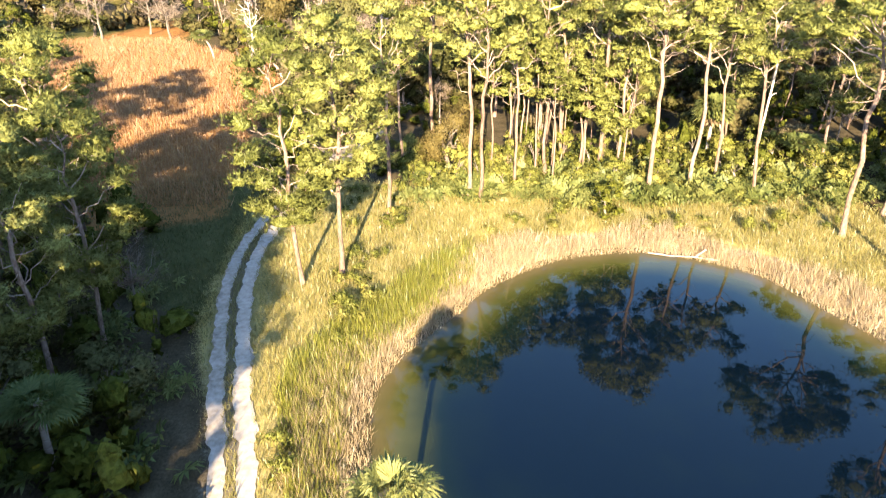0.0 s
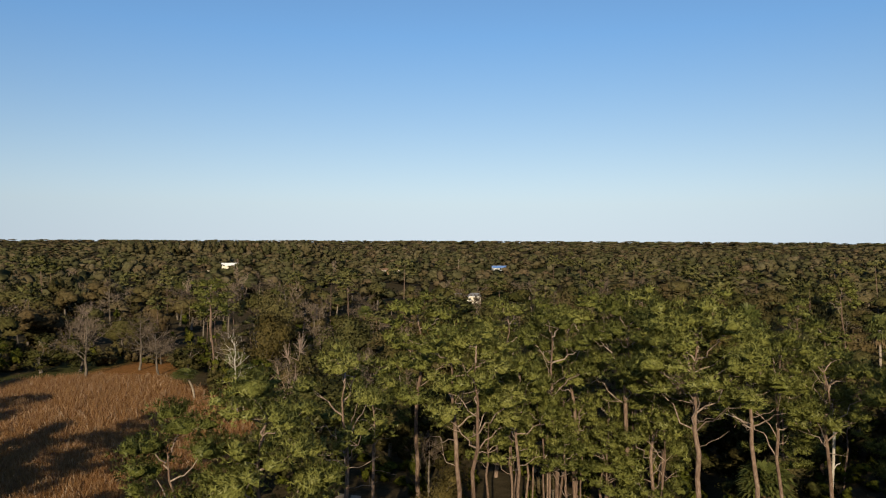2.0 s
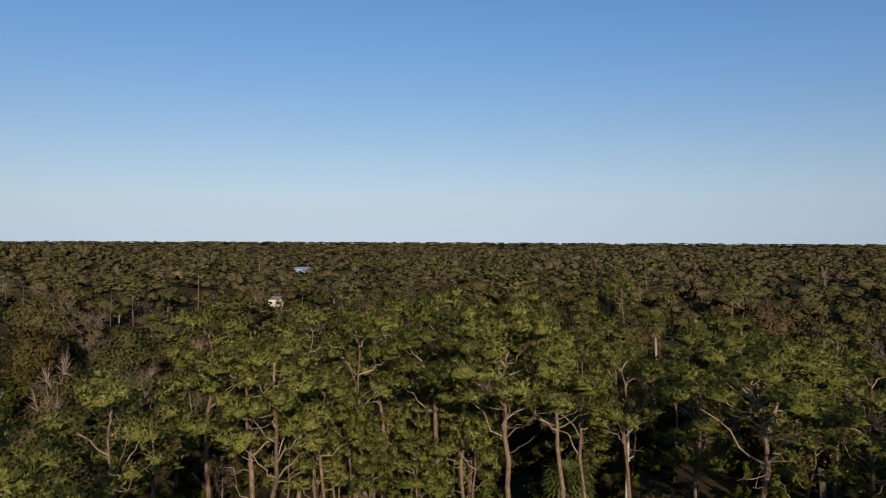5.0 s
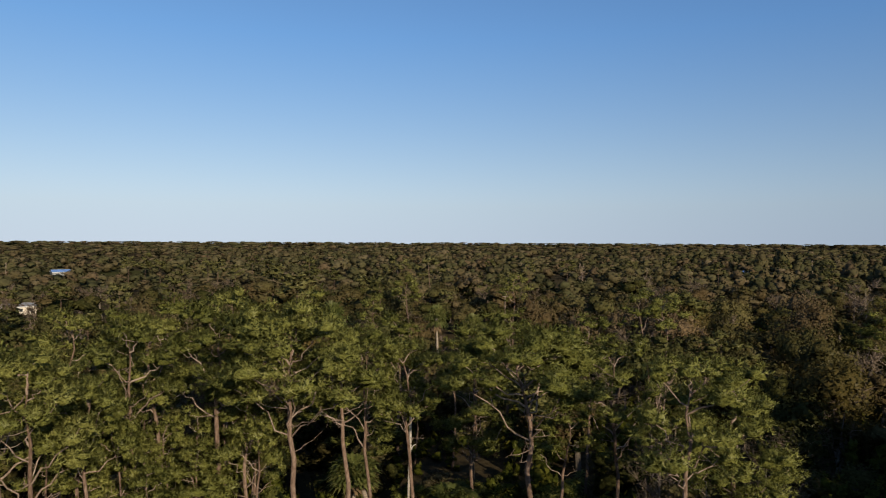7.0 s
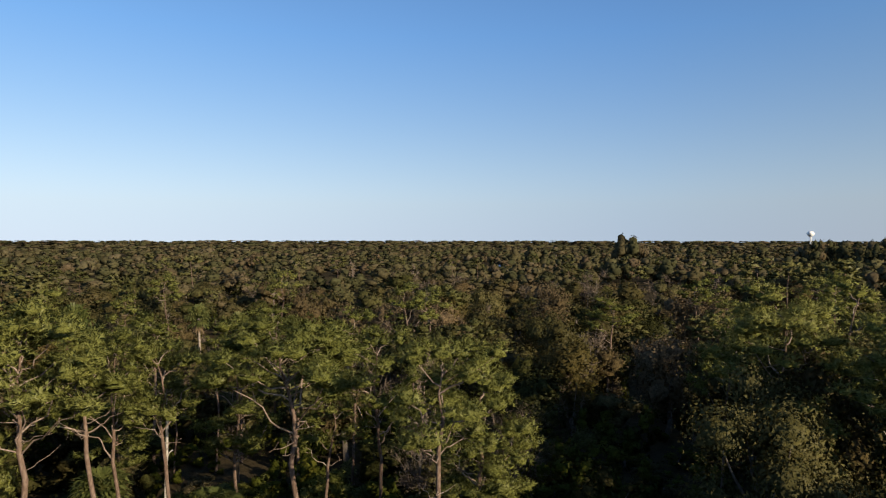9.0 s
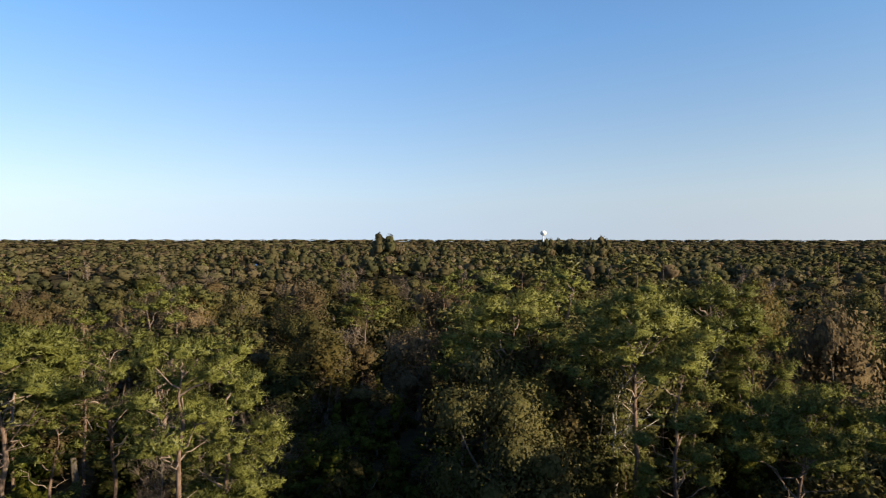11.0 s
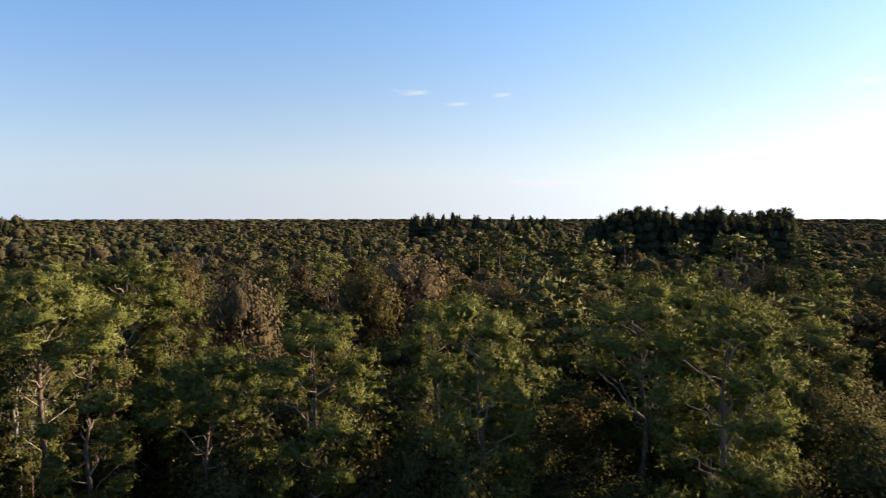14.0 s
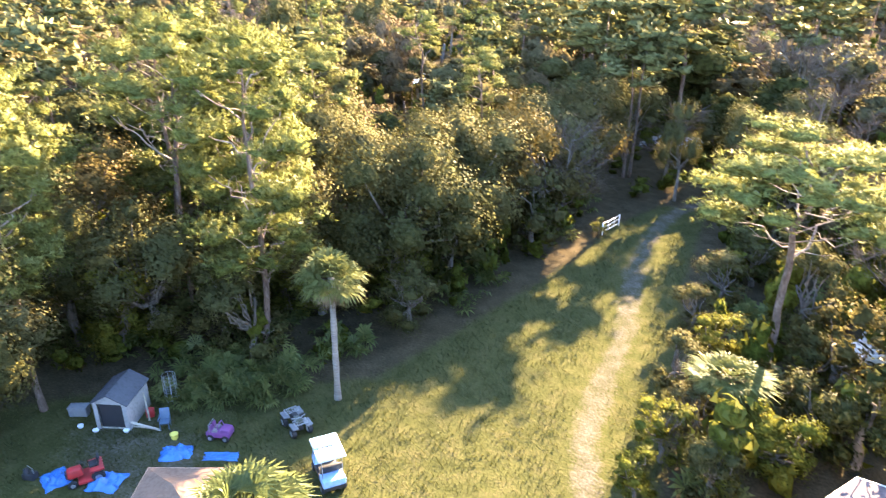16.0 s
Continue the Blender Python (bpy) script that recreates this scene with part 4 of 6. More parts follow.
YARD_OAKS = [(24.0, -24.5, 14.2, 0), (21.0, -41.5, 15.0, 2), (43.3, -16.2, 13.9, 2), (38.0, -35.7, 15.0, 1), (25.0, -33.0, 13.0, 1), (23.5, -44.0, 13.0, 1), (30.0, -42.0, 12.0, 0),
             (20.5, -52.2, 15.0, 2), (25.0, -29.0, 14.0, 1), (28.5, -27.0, 13.0, 0), (33.0, -30.0, 14.0, 1), (23.5, -33.5, 13.5, 0), (22.0, -47.0, 13.0, 1), (30.5, -20.5, 12.0, 0), (34.0, -12.5, 11.0, 1)]
FAR_OAKS = [(5.5, -59.5, 11.0, 0), (19.0, -66.0, 12.5, 1), (1.5, -56.5, 11.5, 1), (22.5, -60.0, 13.0, 0), (9.5, -70.6, 8.8, 1), (0.9, -68.0, 11.3, 0), (41.6, -11.5, 12.0, 0), (-1.0, 61.5, 9.5, 2), (100, -1, 15, 1), (26.0, -54.6, 14.0, 2), (1.5, -50.0, 11.0, 0)]
for x, y, h, k in YARD_OAKS + FAR_OAKS:
    oaks.put(x, y, h, 12.0, rs1, pick=k, width=h / 12.0 * 1.05)
oaks.put(11.4, -57.0, 11.5, 12.0, rs1, pick=0, width=0.5)
back_oaks = Kind([lambda s=s, l=l: make_broadleaf(s, l, "dense rounded oak in the woods", "broadleaf trees", height=12, reach=4.8, count=4600, size=0.23, core=1, open_=0.28, few=11) for s, l in ((74, LIVE_LEAF), (75, OAK_LEAF), (76, OAK_LEAF), (77, YELLOW_LEAF), (80, RUSSET_LEAF))])
for k in range(16):
    (oaks if k < 6 else back_oaks).put(34 + 2.1 * k + rs1.normal(0, 0.8), rs1.uniform(-13, 4) + 0.35 * k, rs1.uniform(10, 14), 12.0, rs1, pick=k % 2, width=rs1.uniform(0.75, 1.0))
back_oaks.put(68.0, 3.0, 20.6, 12.0, rs1, pick=4, width=1.0, label="rounded russet-brown oak standing above its neighbours")
back_oaks.put(95.0, -23.0, 20.6, 12.0, rs1, pick=4, width=1.35)
back_oaks.put(90.5, -17.0, 18.0, 12.0, rs1, pick=3, width=1.1)
back_oaks.put(86.8, 8.8, 20.8, 12.0, rs1, pick=3, width=0.95)
large = np.random.RandomState(91)
# tall oaks along the sunny side of the hollow
for x, y in ((46.0, 26.0), (50.0, 27.0), (56.0, 24.0), (60.0, 26.0), (64.0, 27.0), (69.5, 30.0), (76.0, 31.5), (84.0, 35.0), (66.0, 22.0), (74.0, 25.0), (53.0, 21.0), (59.0, 20.0)):
    (oaks if x < 54 else back_oaks).put(x, y, large.uniform(16, 18) if x < 54 else large.uniform(16.5, 19), 12.0, large, pick=large.randint(2), width=large.uniform(1.0, 1.3))

young = Kind([lambda s=s, l=l, t=t: make_broadleaf(s, l, t, "young trees", height=8, reach=2.9, count=1300, size=0.19, core=1, open_=0.4, low=0.05) for s, l, t in (
    (65, OAK_LEAF, "young olive-green oak below the pines"), (66, GREEN_LEAF, "bright green young tree below the pines"),
    (67, YELLOW_LEAF, "yellowing young maple below the pines"), (68, GREEN_LEAF, "dark green sapling below the pines"),
    (69, SUNLIT_LEAF, "sunlit yellow-green young tree behind the bank"), (70, SUNLIT_LEAF, "sunlit yellow-green shrub behind the bank"))])

near_young = Kind([lambda s=s, l=l, t=t: make_broadleaf(s, l, t, "young trees", height=8, reach=2.9, count=4700, size=0.115, core=1, open_=0.5, low=0.05) for s, l, t in (
    (165, LIVE_LEAF, "olive-green young oak beside the yard"), (166, LIVE_LEAF, "grey-green leafy shrub beside the yard"), (167, GREEN_LEAF, "green young tree beside the yard"))])

palms = Kind([lambda s=s: make_palm(s, 8.0) for s in (71, 72, 73)])
far_palms = Kind([lambda s=s: make_palm(s, 8.0, 10) for s in (78, 79)])
for x, y, h in [(-2.3, 15.2, 7.6), (-18.9, 23.6, 4.6), (21.3, -13.7, 7.8), (23.6, 64.6, 6.2), (25.6, 65.6, 6.8), (33.4, 93.7, 15.5), (57.5, 109.7, 13.0), (62.4, 106.6, 11.7),
                (39.1, -10.7, 7.5), (33.5, 62.5, 3.6)]:
    (palms if math.hypot(x - 2, y - 12) < 50 else far_palms).put(x, y, h, 8.9, rs1, width=rs1.uniform(0.9, 1.15))

bare = Kind([lambda s=s: make_bare(s, GREY_BARK, "leafless_tree", "leafless grey tree with a haze of fine twigs") for s in (81, 82, 83)])


# ---------------------------------------------------------------- woods
def joined(name, label, category, shapes, spots, materials, rs):
    """One object of many trees: shapes are lists of Geo in slot order; spots are x, y, size, height, shape."""
    geo = Geo()
    arrays = [[(g.arrays()[0], g.arrays()[1], g.arrays()[4], g.arrays()[2]) for g in s] for s in shapes]  # one Geo for each slot
    for x, y, size, tall, k in spots:
        ang = rs.uniform(0, 6.28)
        tone = min(0.99, max(0.0, 0.48 + 0.55 * noise.noise((x * 0.017, y * 0.017, 5.0)) + rs.normal(0, 0.22)))
        c, s = math.cos(ang), math.sin(ang)
        spin = np.array([[c, s, 0], [-s, c, 0], [0, 0, 1.0]])
        for slot, (v, f, n, own) in enumerate(arrays[int(k)]):
            geo.add(v @ (spin * [size, size, tall]) + [x, y, -0.05], f, slot + own, tone, n @ spin)
    return tagged(new(name, geo.mesh(name, materials, False, True)), label, category, kind="stuff")


def spots_in(rs, near, far, spacing, lo=-180.0, hi=180.0):
    """Loose grid of places between two distances from the middle of the plan, within bearings (clockwise from +y)."""
    g = np.arange(-far, far, spacing)
    gx, gy = np.meshgrid(g, g)
    xy = np.column_stack([gx.ravel(), gy.ravel()]) + rs.uniform(-0.5, 0.5, (gx.size, 2)) * spacing
    d = np.linalg.norm(xy - [2, 13], axis=1)
    b = np.degrees(np.arctan2(xy[:, 0] - 2, xy[:, 1] - 13))
    b = np.where(b < lo, b + 360, b)
    return xy[(d >= near) & (d < far) & (b >= lo) & (b < hi)]


def free(xy, margin=2.0):
    """Which places lie clear of water, road, meadows and the yard."""
    ok = inside_by(xy, pond_line) < -4 - margin
    for line, m in ((second_line, 3), (FIELD, 0), (SHOULDER, 1), (LANE, 0), (YARD, 2), (HOUSE_PLOT, 1), *((q, 0) for q in MEADOWS)):
        ok &= inside_by(xy, line) < -m
    ok &= inside_by(xy, track_line, False) > 3
    ok &= inside_by(xy, drive_line, False) > 4
    return ok


def wooded(xy):
    """Which places carry trees: all but the shaded hollow among the eastern pines and the low near edge of the field."""
    return (inside_by(xy, HOLLOW) < 0) & (inside_by(xy, FIELD_EDGE) < 0)


rs2 = np.random.RandomState(23)
near_heroes = np.array([(x, y) for x, y, h in NEAR_PINES + EAST_PINES + SOUTH_PINES + WEST_PINES])
for k in range(16):
    back_oaks.put(rs2.uniform(36, 64), rs2.uniform(-16, 26), rs2.uniform(7, 11), 12.0, rs2, pick=rs2.choice([0, 1, 2, 3], p=[0.4, 0.25, 0.25, 0.1]), width=rs2.uniform(0.65, 0.95))
stand = spots_in(rs2, 20, 64, 5.6, -75, 195)
stand = stand[free(stand, 1.0) & wooded(stand)]
stand = stand[[np.linalg.norm(near_heroes - p, axis=1).min() > 2.2 for p in stand]]
for x, y in stand:
    if y < 30 and math.hypot(x - 2, y - 13) < 46 and rs2.uniform() < 0.7:
        near_young.put(x, y, rs2.uniform(4.0, 9.0), 8.0, rs2, width=rs2.uniform(0.8, 1.3))
    elif rs2.uniform() < 0.72:
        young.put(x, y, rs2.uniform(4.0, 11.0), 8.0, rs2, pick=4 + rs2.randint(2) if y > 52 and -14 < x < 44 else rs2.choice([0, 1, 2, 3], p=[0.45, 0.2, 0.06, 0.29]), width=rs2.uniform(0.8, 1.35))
    elif rs2.uniform() < 0.4:
        bare.put(x, y, rs2.uniform(6, 11), 10.0, rs2)
for x, y in spots_in(rs2, 40, 105, 4.2, 54, 73):
    if inside_by(np.array([[x, y]]), HOLLOW)[0] > -2:
        young.put(x, y, rs2.uniform(1.8, 3.6), 8.0, rs2, pick=rs2.choice([0, 3]), width=rs2.uniform(0.6, 0.9))
lod_pine = [list(pine_shapes(s, detail=0.3)[::2]) for s in (101, 102, 103, 104, 105)]
lod_pine += [list(pine_shapes(s, detail=0.2)[::2]) for s in (106, 107, 108, 109, 110)]
reaches = (4.6, 4.0, 3.4, 5.0)
lod_leaf = [list(broadleaf_shapes(111 + k, 12, r, 1500, 0.24, 0.4, 0.0, True, 0.7, few=8, core=1, body=0.64)[::2]) for k, r in enumerate(reaches)]
lod_leaf += [list(broadleaf_shapes(115 + k, 12, r, 760, 0.34, 0.35, 0.0, True, 0.7, few=6, core=1, body=0.68)[::2]) for k, r in enumerate(reaches)]
lod_leaf += [list(broadleaf_shapes(119 + k, 12, r, 400, 0.46, 0.3, 0.0, True, 0.7, few=5, core=1, body=0.72)[::2]) for k, r in enumerate(reaches)]
lod_bare = [list(bare_shapes(s, twigs=420, width=0.075, lean_mesh=True)[::2]) for s in (121, 122, 123)]
lod_palm = [list(palm_shapes(s, 8.0, 16, 3, 1.1, 7)) for s in (131, 132)]
lod_cas = [list(casuarina_shapes(s)) for s in (141, 142, 143)]

mid = np.concatenate([spots_in(rs2, 60, 140, 6.7, -50, 215), spots_in(rs2, 140, 260, 9.6, -50, 215), spots_in(rs2, 62, 200, 12, -165, -50)])
mid = mid[free(mid) & wooded(mid)]
gap = np.array([np.abs(near_heroes - p).max(1).min() for p in mid])
mid = mid[gap > 3.0]
opening = np.array([noise.noise((x * 0.028, y * 0.028, 7.0)) for x, y in mid])
closed = mid[:, 0] - 2 > 1.1 * np.abs(mid[:, 1] - 13)  # no openings in the eastern woods
mid, opening = mid[(opening > -0.34) | closed], np.where(closed, np.maximum(opening, -0.2), opening)[(opening > -0.34) | closed]
bearing = np.degrees(np.arctan2(mid[:, 0] - 2, mid[:, 1] - 13))
patch = np.array([noise.noise((x * 0.012, y * 0.012, 3.0)) for x, y in mid])
pick = rs2.uniform(0, 1, len(mid)) + 0.35 * patch
hgt = np.clip(rs2.normal(0.88, 0.17, len(mid)) + 0.75 * opening, 0.3, 1.35) * (0.95 + 0.3 * patch)
away = np.linalg.norm(mid - [2, 13], axis=1)
hgt = np.where((away < 165) & (bearing > -40) & (bearing < 112), np.minimum(hgt * 0.85, 0.72 + 0.0022 * away), hgt)
share = np.where((bearing > 75) | (bearing < -150), 0.74, 0.88)
kinds = np.where(pick < np.where(bearing < 5, 0.36, 0.2), "bare", np.where(pick < share, "leaf", np.where(pick < 1.0, "pine", "palm")))


def spots_of(kind, shapes, base, scale=1.0):
    sel = kinds == kind
    return [(x, y, h * scale * rs2.uniform(1.0, 1.6), min(h * scale * rs2.uniform(0.9, 1.15), 1.02 if kind == "pine" else 1.5), rs2.randint(4) + (0 if d < 112 else 4 if d < 165 else 8) if kind == "leaf" else rs2.randint(5) + (5 if d > 135 else 0) if kind == "pine" else rs2.randint(len(shapes)))
            for (x, y), h, d in zip(mid[sel], hgt[sel], away[sel])]


joined("pine_woods", "mixed stand of slash pines beyond the clearing", "woods", lod_pine, spots_of("pine", lod_pine, 18, 0.82), [PINE_BARK, DIMMED_NEEDLES, DIMMED_MASS], rs2)
joined("oak_woods", "dense olive and brown broadleaf woods", "woods", lod_leaf, spots_of("leaf", lod_leaf, 12, 0.95), [GREY_BARK, OAK_LEAF, OAK_MASS], rs2)
joined("leafless_woods", "grey leafless trees among the woods", "woods", lod_bare, spots_of("bare", lod_bare, 10, 1.05), [GREY_BARK, TWIG], rs2)
joined("palm_woods", "cabbage palms standing among the woods", "woods", lod_palm, spots_of("palm", lod_palm, 8, 0.8), [PALM_BARK, FROND, DRY_FROND], rs2)

# large single trees that stand out among the woods
marks = np.concatenate([spots_in(large, 62, 150, 17.0, -30, 165), spots_in(large, 72, 150, 19.0, 48, 112)])
marks = marks[free(marks) & wooded(marks)]
for x, y in marks:
    if large.uniform() < (0.88 if not 60 < math.degrees(math.atan2(x - 2, y - 13)) < 75 else 0.6):
        top = 8.4 + 0.06 * math.hypot(x - 2, y - 13)
        back_oaks.put(x, y, top * large.uniform(0.8, 1.05), 12.0, large, pick=large.choice([0, 1, 2, 3, 4], p=[0.22, 0.26, 0.22, 0.12, 0.18]), width=large.uniform(0.9, 1.3))
    else:
        back_pines.put(x, y, large.uniform(12, 14) + 0.03 * math.hypot(x - 2, y - 13), 18.4, large, width=large.uniform(0.8, 1.1))

# farther woods: ragged crowns, fewer and larger sprays each
far_leaf = [[broadleaf_shapes(s, 11, r, 130, 0.7, 0.3, 0.0, True, 0.7, 4, 1, 0.76)[2]] for s, r in ((151, 4.6), (152, 5.2), (153, 3.8))]
far_leaf += [[broadleaf_shapes(s, 11, r, 60, 1.0, 0.3, 0.0, True, 0.7, 3, 1, 0.8)[2]] for s, r in ((154, 4.6), (155, 5.2), (156, 3.8))]
far_leaf += [[broadleaf_shapes(s, 11, r, 22, 1.6, 0.3, 0.0, True, 0.9, 2, 1, 0.8)[2]] for s, r in ((157, 4.6), (158, 5.2), (159, 3.8))]
ring = np.concatenate([spots_in(rs2, 260, 450, 12.2, -50, 225), spots_in(rs2, 450, 800, 16.0, -50, 225), spots_in(rs2, 800, 1500, 30.0, -50, 225)])
ring = ring[free(ring)]
clearing = np.array([noise.noise((x * 0.011, y * 0.011, 12.0)) for x, y in ring])
ring = ring[clearing > -0.38]
dist = np.linalg.norm(ring - [2, 13], axis=1)
lump = np.array([noise.noise((x * 0.007, y * 0.007, 8.0)) + 0.5 * noise.noise((x * 0.03, y * 0.03, 2.0)) for x, y in ring])
size = np.where(dist < 450, 1.3, np.where(dist < 800, 1.55, 2.2)) * rs2.uniform(0.7, 1.3, len(ring))
tall = (1.0 + 0.55 * lump) * np.clip(rs2.normal(0.85, 0.22, len(ring)), 0.35, 1.45)
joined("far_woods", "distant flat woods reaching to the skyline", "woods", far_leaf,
       [(x, y, s, h, rs2.randint(3) + (6 if d > 800 else 3 if d > 450 else 0)) for (x, y), s, h, d in zip(ring, size, tall, dist)], [HAZED_LEAF, HAZED_MASS], rs2)
stems = ring[(dist < 420)][::16]
joined("far_pine_woods", "round-topped pines standing above the far woods", "woods", lod_pine, [(x, y, rs2.uniform(0.8, 1.1), rs2.uniform(0.7, 0.98), 5 + rs2.randint(5)) for x, y in stems], [PINE_BARK, DIMMED_NEEDLES, DIMMED_MASS], rs2)
stems = np.concatenate([mid[::70], ring[dist < 380][5::90]])
joined("bleached_snags", "bleached dead trees standing among the woods", "woods", lod_bare, [(x + 2, y + 2, rs2.uniform(0.5, 0.8), rs2.uniform(1.0, 1.5), rs2.randint(3)) for x, y in stems], [LIMB_BARK, LIMB_BARK], rs2)
rim = np.concatenate([spots_in(rs2, 1500, 2600, 75.0, -50, 235), spots_in(rs2, 2600, 4700, 130.0, -50, 235)])
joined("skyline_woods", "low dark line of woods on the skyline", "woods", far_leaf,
       [(x, y, (5.0 if math.hypot(x, y) < 2600 else 9.0) * rs2.uniform(0.7, 1.4), rs2.uniform(0.8, 1.2) * (1.0 if math.hypot(x, y) < 2600 else 1.55), 6 + rs2.randint(3)) for x, y in rim], [HAZED_MASS, HAZED_MASS], rs2)

verge = np.concatenate([np.column_stack([rs2.uniform(-90, -18, 260), rs2.uniform(56, 150, 260)]), np.column_stack([rs2.uniform(-40, 30, 90), rs2.uniform(84, 110, 90)])])
verge = verge[free(verge)]
low_cover = [[broadleaf_shapes(s, 4.0, 2.2, 180, 0.26, 0.2, 0.0, True, core=1)[2]] for s in (194, 195, 196)]
joined("scrub", "low olive scrub at the edge of the field", "shrubs", low_cover,
       [(x, y, rs2.uniform(0.6, 1.4), rs2.uniform(0.35, 1.3), rs2.randint(3)) for x, y in verge], [OAK_LEAF, OAK_MASS], rs2)

# tall dark casuarina groves
groves = [(245, -222, 38, 24, 280), (262, -190, 14, 20, 30), (440, -231, 34, 22, 30), (530, -255, 60, 14, 60), (543, 271, 12, 10, 14), (596, 98, 14, 8, 14), (639, 140, 26, 8, 20), (417, 290, 14, 10, 9), (-389, 820, 30, 16, 46), (-343, 840, 40, 16, 52), (-293, 859, 40, 16, 52), (-235, 878, 40, 16, 46), (1062, 2278, 45, 20, 16)]
grove_spots, clump_spots = [], []
for gx, gy, wide, deep, n in groves:
    d = unit(np.array([gx - 2.0, gy - 13.0]))
    for _ in range(n):
        a, b = rs2.uniform(-wide, wide), rs2.uniform(-deep, deep)
        x, y = gx - d[1] * a + d[0] * b, gy + d[0] * a + d[1] * b
        if gx < 300 and gx > 0 or wide > 50:
            grove_spots.append((x, y, rs2.uniform(1.2, 2.1), np.clip(0.88 + 0.25 * noise.noise((x * 0.05, y * 0.05, 4.0)) + rs2.normal(0, 0.06), 0.7, 1.06), rs2.randint(3)))
        else:
            crest = 1 - (0.3 if gx > 0 else 0.06) * (a / wide) ** 2
            clump_spots.append((x, y, rs2.uniform(1.2, 2.0), rs2.uniform(1.9, 2.3) * crest * (1.38 if gy == 271 else 1.22 if gy in (98, 140) else 1.0), rs2.randint(3)))
joined("casuarina_groves", "tall dark casuarina groves standing above the woods", "woods", lod_cas, grove_spots, [GREY_BARK, DARK_NEEDLE, DARK_MASS], rs2)
joined("skyline_groves", "dark rounded groves standing above the skyline", "woods", far_leaf, clump_spots, [HAZED_LEAF, HAZED_MASS], rs2)

# woods close to the west of the road, mostly out of view, whose shadows lie over the lane and the field
west = np.concatenate([spots_in(rs2, 12, 64, 4.8, -165, -75), spots_in(rs2, 40, 64, 6.5, -75, -35)])
west = west[free(west) & (west[:, 0] < -14.5) & wooded(west)]
close = (west[:, 1] > 6) & (np.linalg.norm(west - [1, 4], axis=1) < 58) & (west[:, 0] > -46)
for k, (x, y) in enumerate(west[close]):
    if k % 3 == 0:
        bushy.put(x, y, rs2.uniform(12, 16), 18.4, rs2, width=rs2.uniform(0.75, 0.95))
    else:
        back_oaks.put(x, y, rs2.uniform(6, 12), 12.0, rs2, pick=k % 2, width=rs2.uniform(0.6, 0.9))
west = west[~close]
joined("west_pine_woods", "tall pines west of the sandy track", "woods", lod_pine, [(x, y, rs2.uniform(0.8, 1.1), rs2.uniform(0.75, 1.0), rs2.randint(5)) for x, y in west[::2]], [PINE_BARK, DIMMED_NEEDLES, DIMMED_MASS], rs2)
joined("west_oak_woods", "dark broadleaf woods west of the sandy track", "woods", lod_leaf, [(x, y, rs2.uniform(0.8, 1.1), rs2.uniform(0.6, 1.05), rs2.randint(4)) for x, y in west[1::2]], [GREY_BARK, OAK_LEAF, OAK_MASS], rs2)

# undergrowth below the near pines
rs3 = np.random.RandomState(31)
low_leaf = [[broadleaf_shapes(s, 3.0, 1.5, 90, 0.24, 0.3, 0.1, True, few=3, core=1)[2]] for s in (171, 172, 173)]
shrubs = np.concatenate([spots_in(rs3, 0, 66, 3.2, -75, 195), spots_in(rs3, 60, 130, 5.0, -50, 190), spots_in(rs3, 130, 220, 11.0, -50, 190)])
shrubs = shrubs[free(shrubs, 1.0)]
joined("undergrowth", "dense shrubs and saplings below the pines", "shrubs", low_leaf,
       [(x, y, rs3.uniform(0.7, 1.7), rs3.uniform(0.5, 2.0), rs3.randint(3)) for x, y in shrubs], [GREEN_LEAF, GREEN_MASS], rs3)
saw = [[palmetto_geo(s, 13, 0.85, 9)] for s in (181, 182, 183)]
palmetto_at = spots_in(rs3, 0, 70, 4.2, -75, 195)
palmetto_at = palmetto_at[free(palmetto_at, 0.0)]
joined("saw_palmetto_thicket", "thicket of saw palmetto fans on the forest floor", "palmetto", saw,
       [(x, y, rs3.uniform(0.8, 1.4), rs3.uniform(0.7, 1.3), rs3.randint(3)) for x, y in palmetto_at], [FROND], rs3)


# ---------------------------------------------------------------- grasses
def grass(name, label, material_, inside, box, density, height, width, rs, lean=0.25, clump=0.35):
    """Blades over a stretch of ground; inside gives 0 to 1 for each place."""
    x0, y0, x1, y1 = box
    n = int((x1 - x0) * (y1 - y0) * density)
    xy = np.column_stack([rs.uniform(x0, x1, n), rs.uniform(y0, y1, n)])
    w = inside(xy)
    lumps = 0.5 + 0.5 * np.sin(xy[:, 0] * 2.1 + 1.7 * np.sin(xy[:, 1] * 1.3)) * np.cos(xy[:, 1] * 1.9 + 1.1 * np.sin(xy[:, 0] * 0.9))
    keep = rs.uniform(0, 1, n) < w * (1 - clump + clump * 2 * lumps)
    xy, lumps = xy[keep], lumps[keep]
    v, f = blades(rs, xy, ground_height(xy), height * (0.6 + 0.7 * lumps), width, lean)
    tagged(new(name, Geo().add(v, f).mesh(name, [material_])), label, "grass", kind="stuff")


def on_track(xy):
    d = inside_by(xy, track_line, False)
    return (np.abs(d - 0.7) < 0.42)


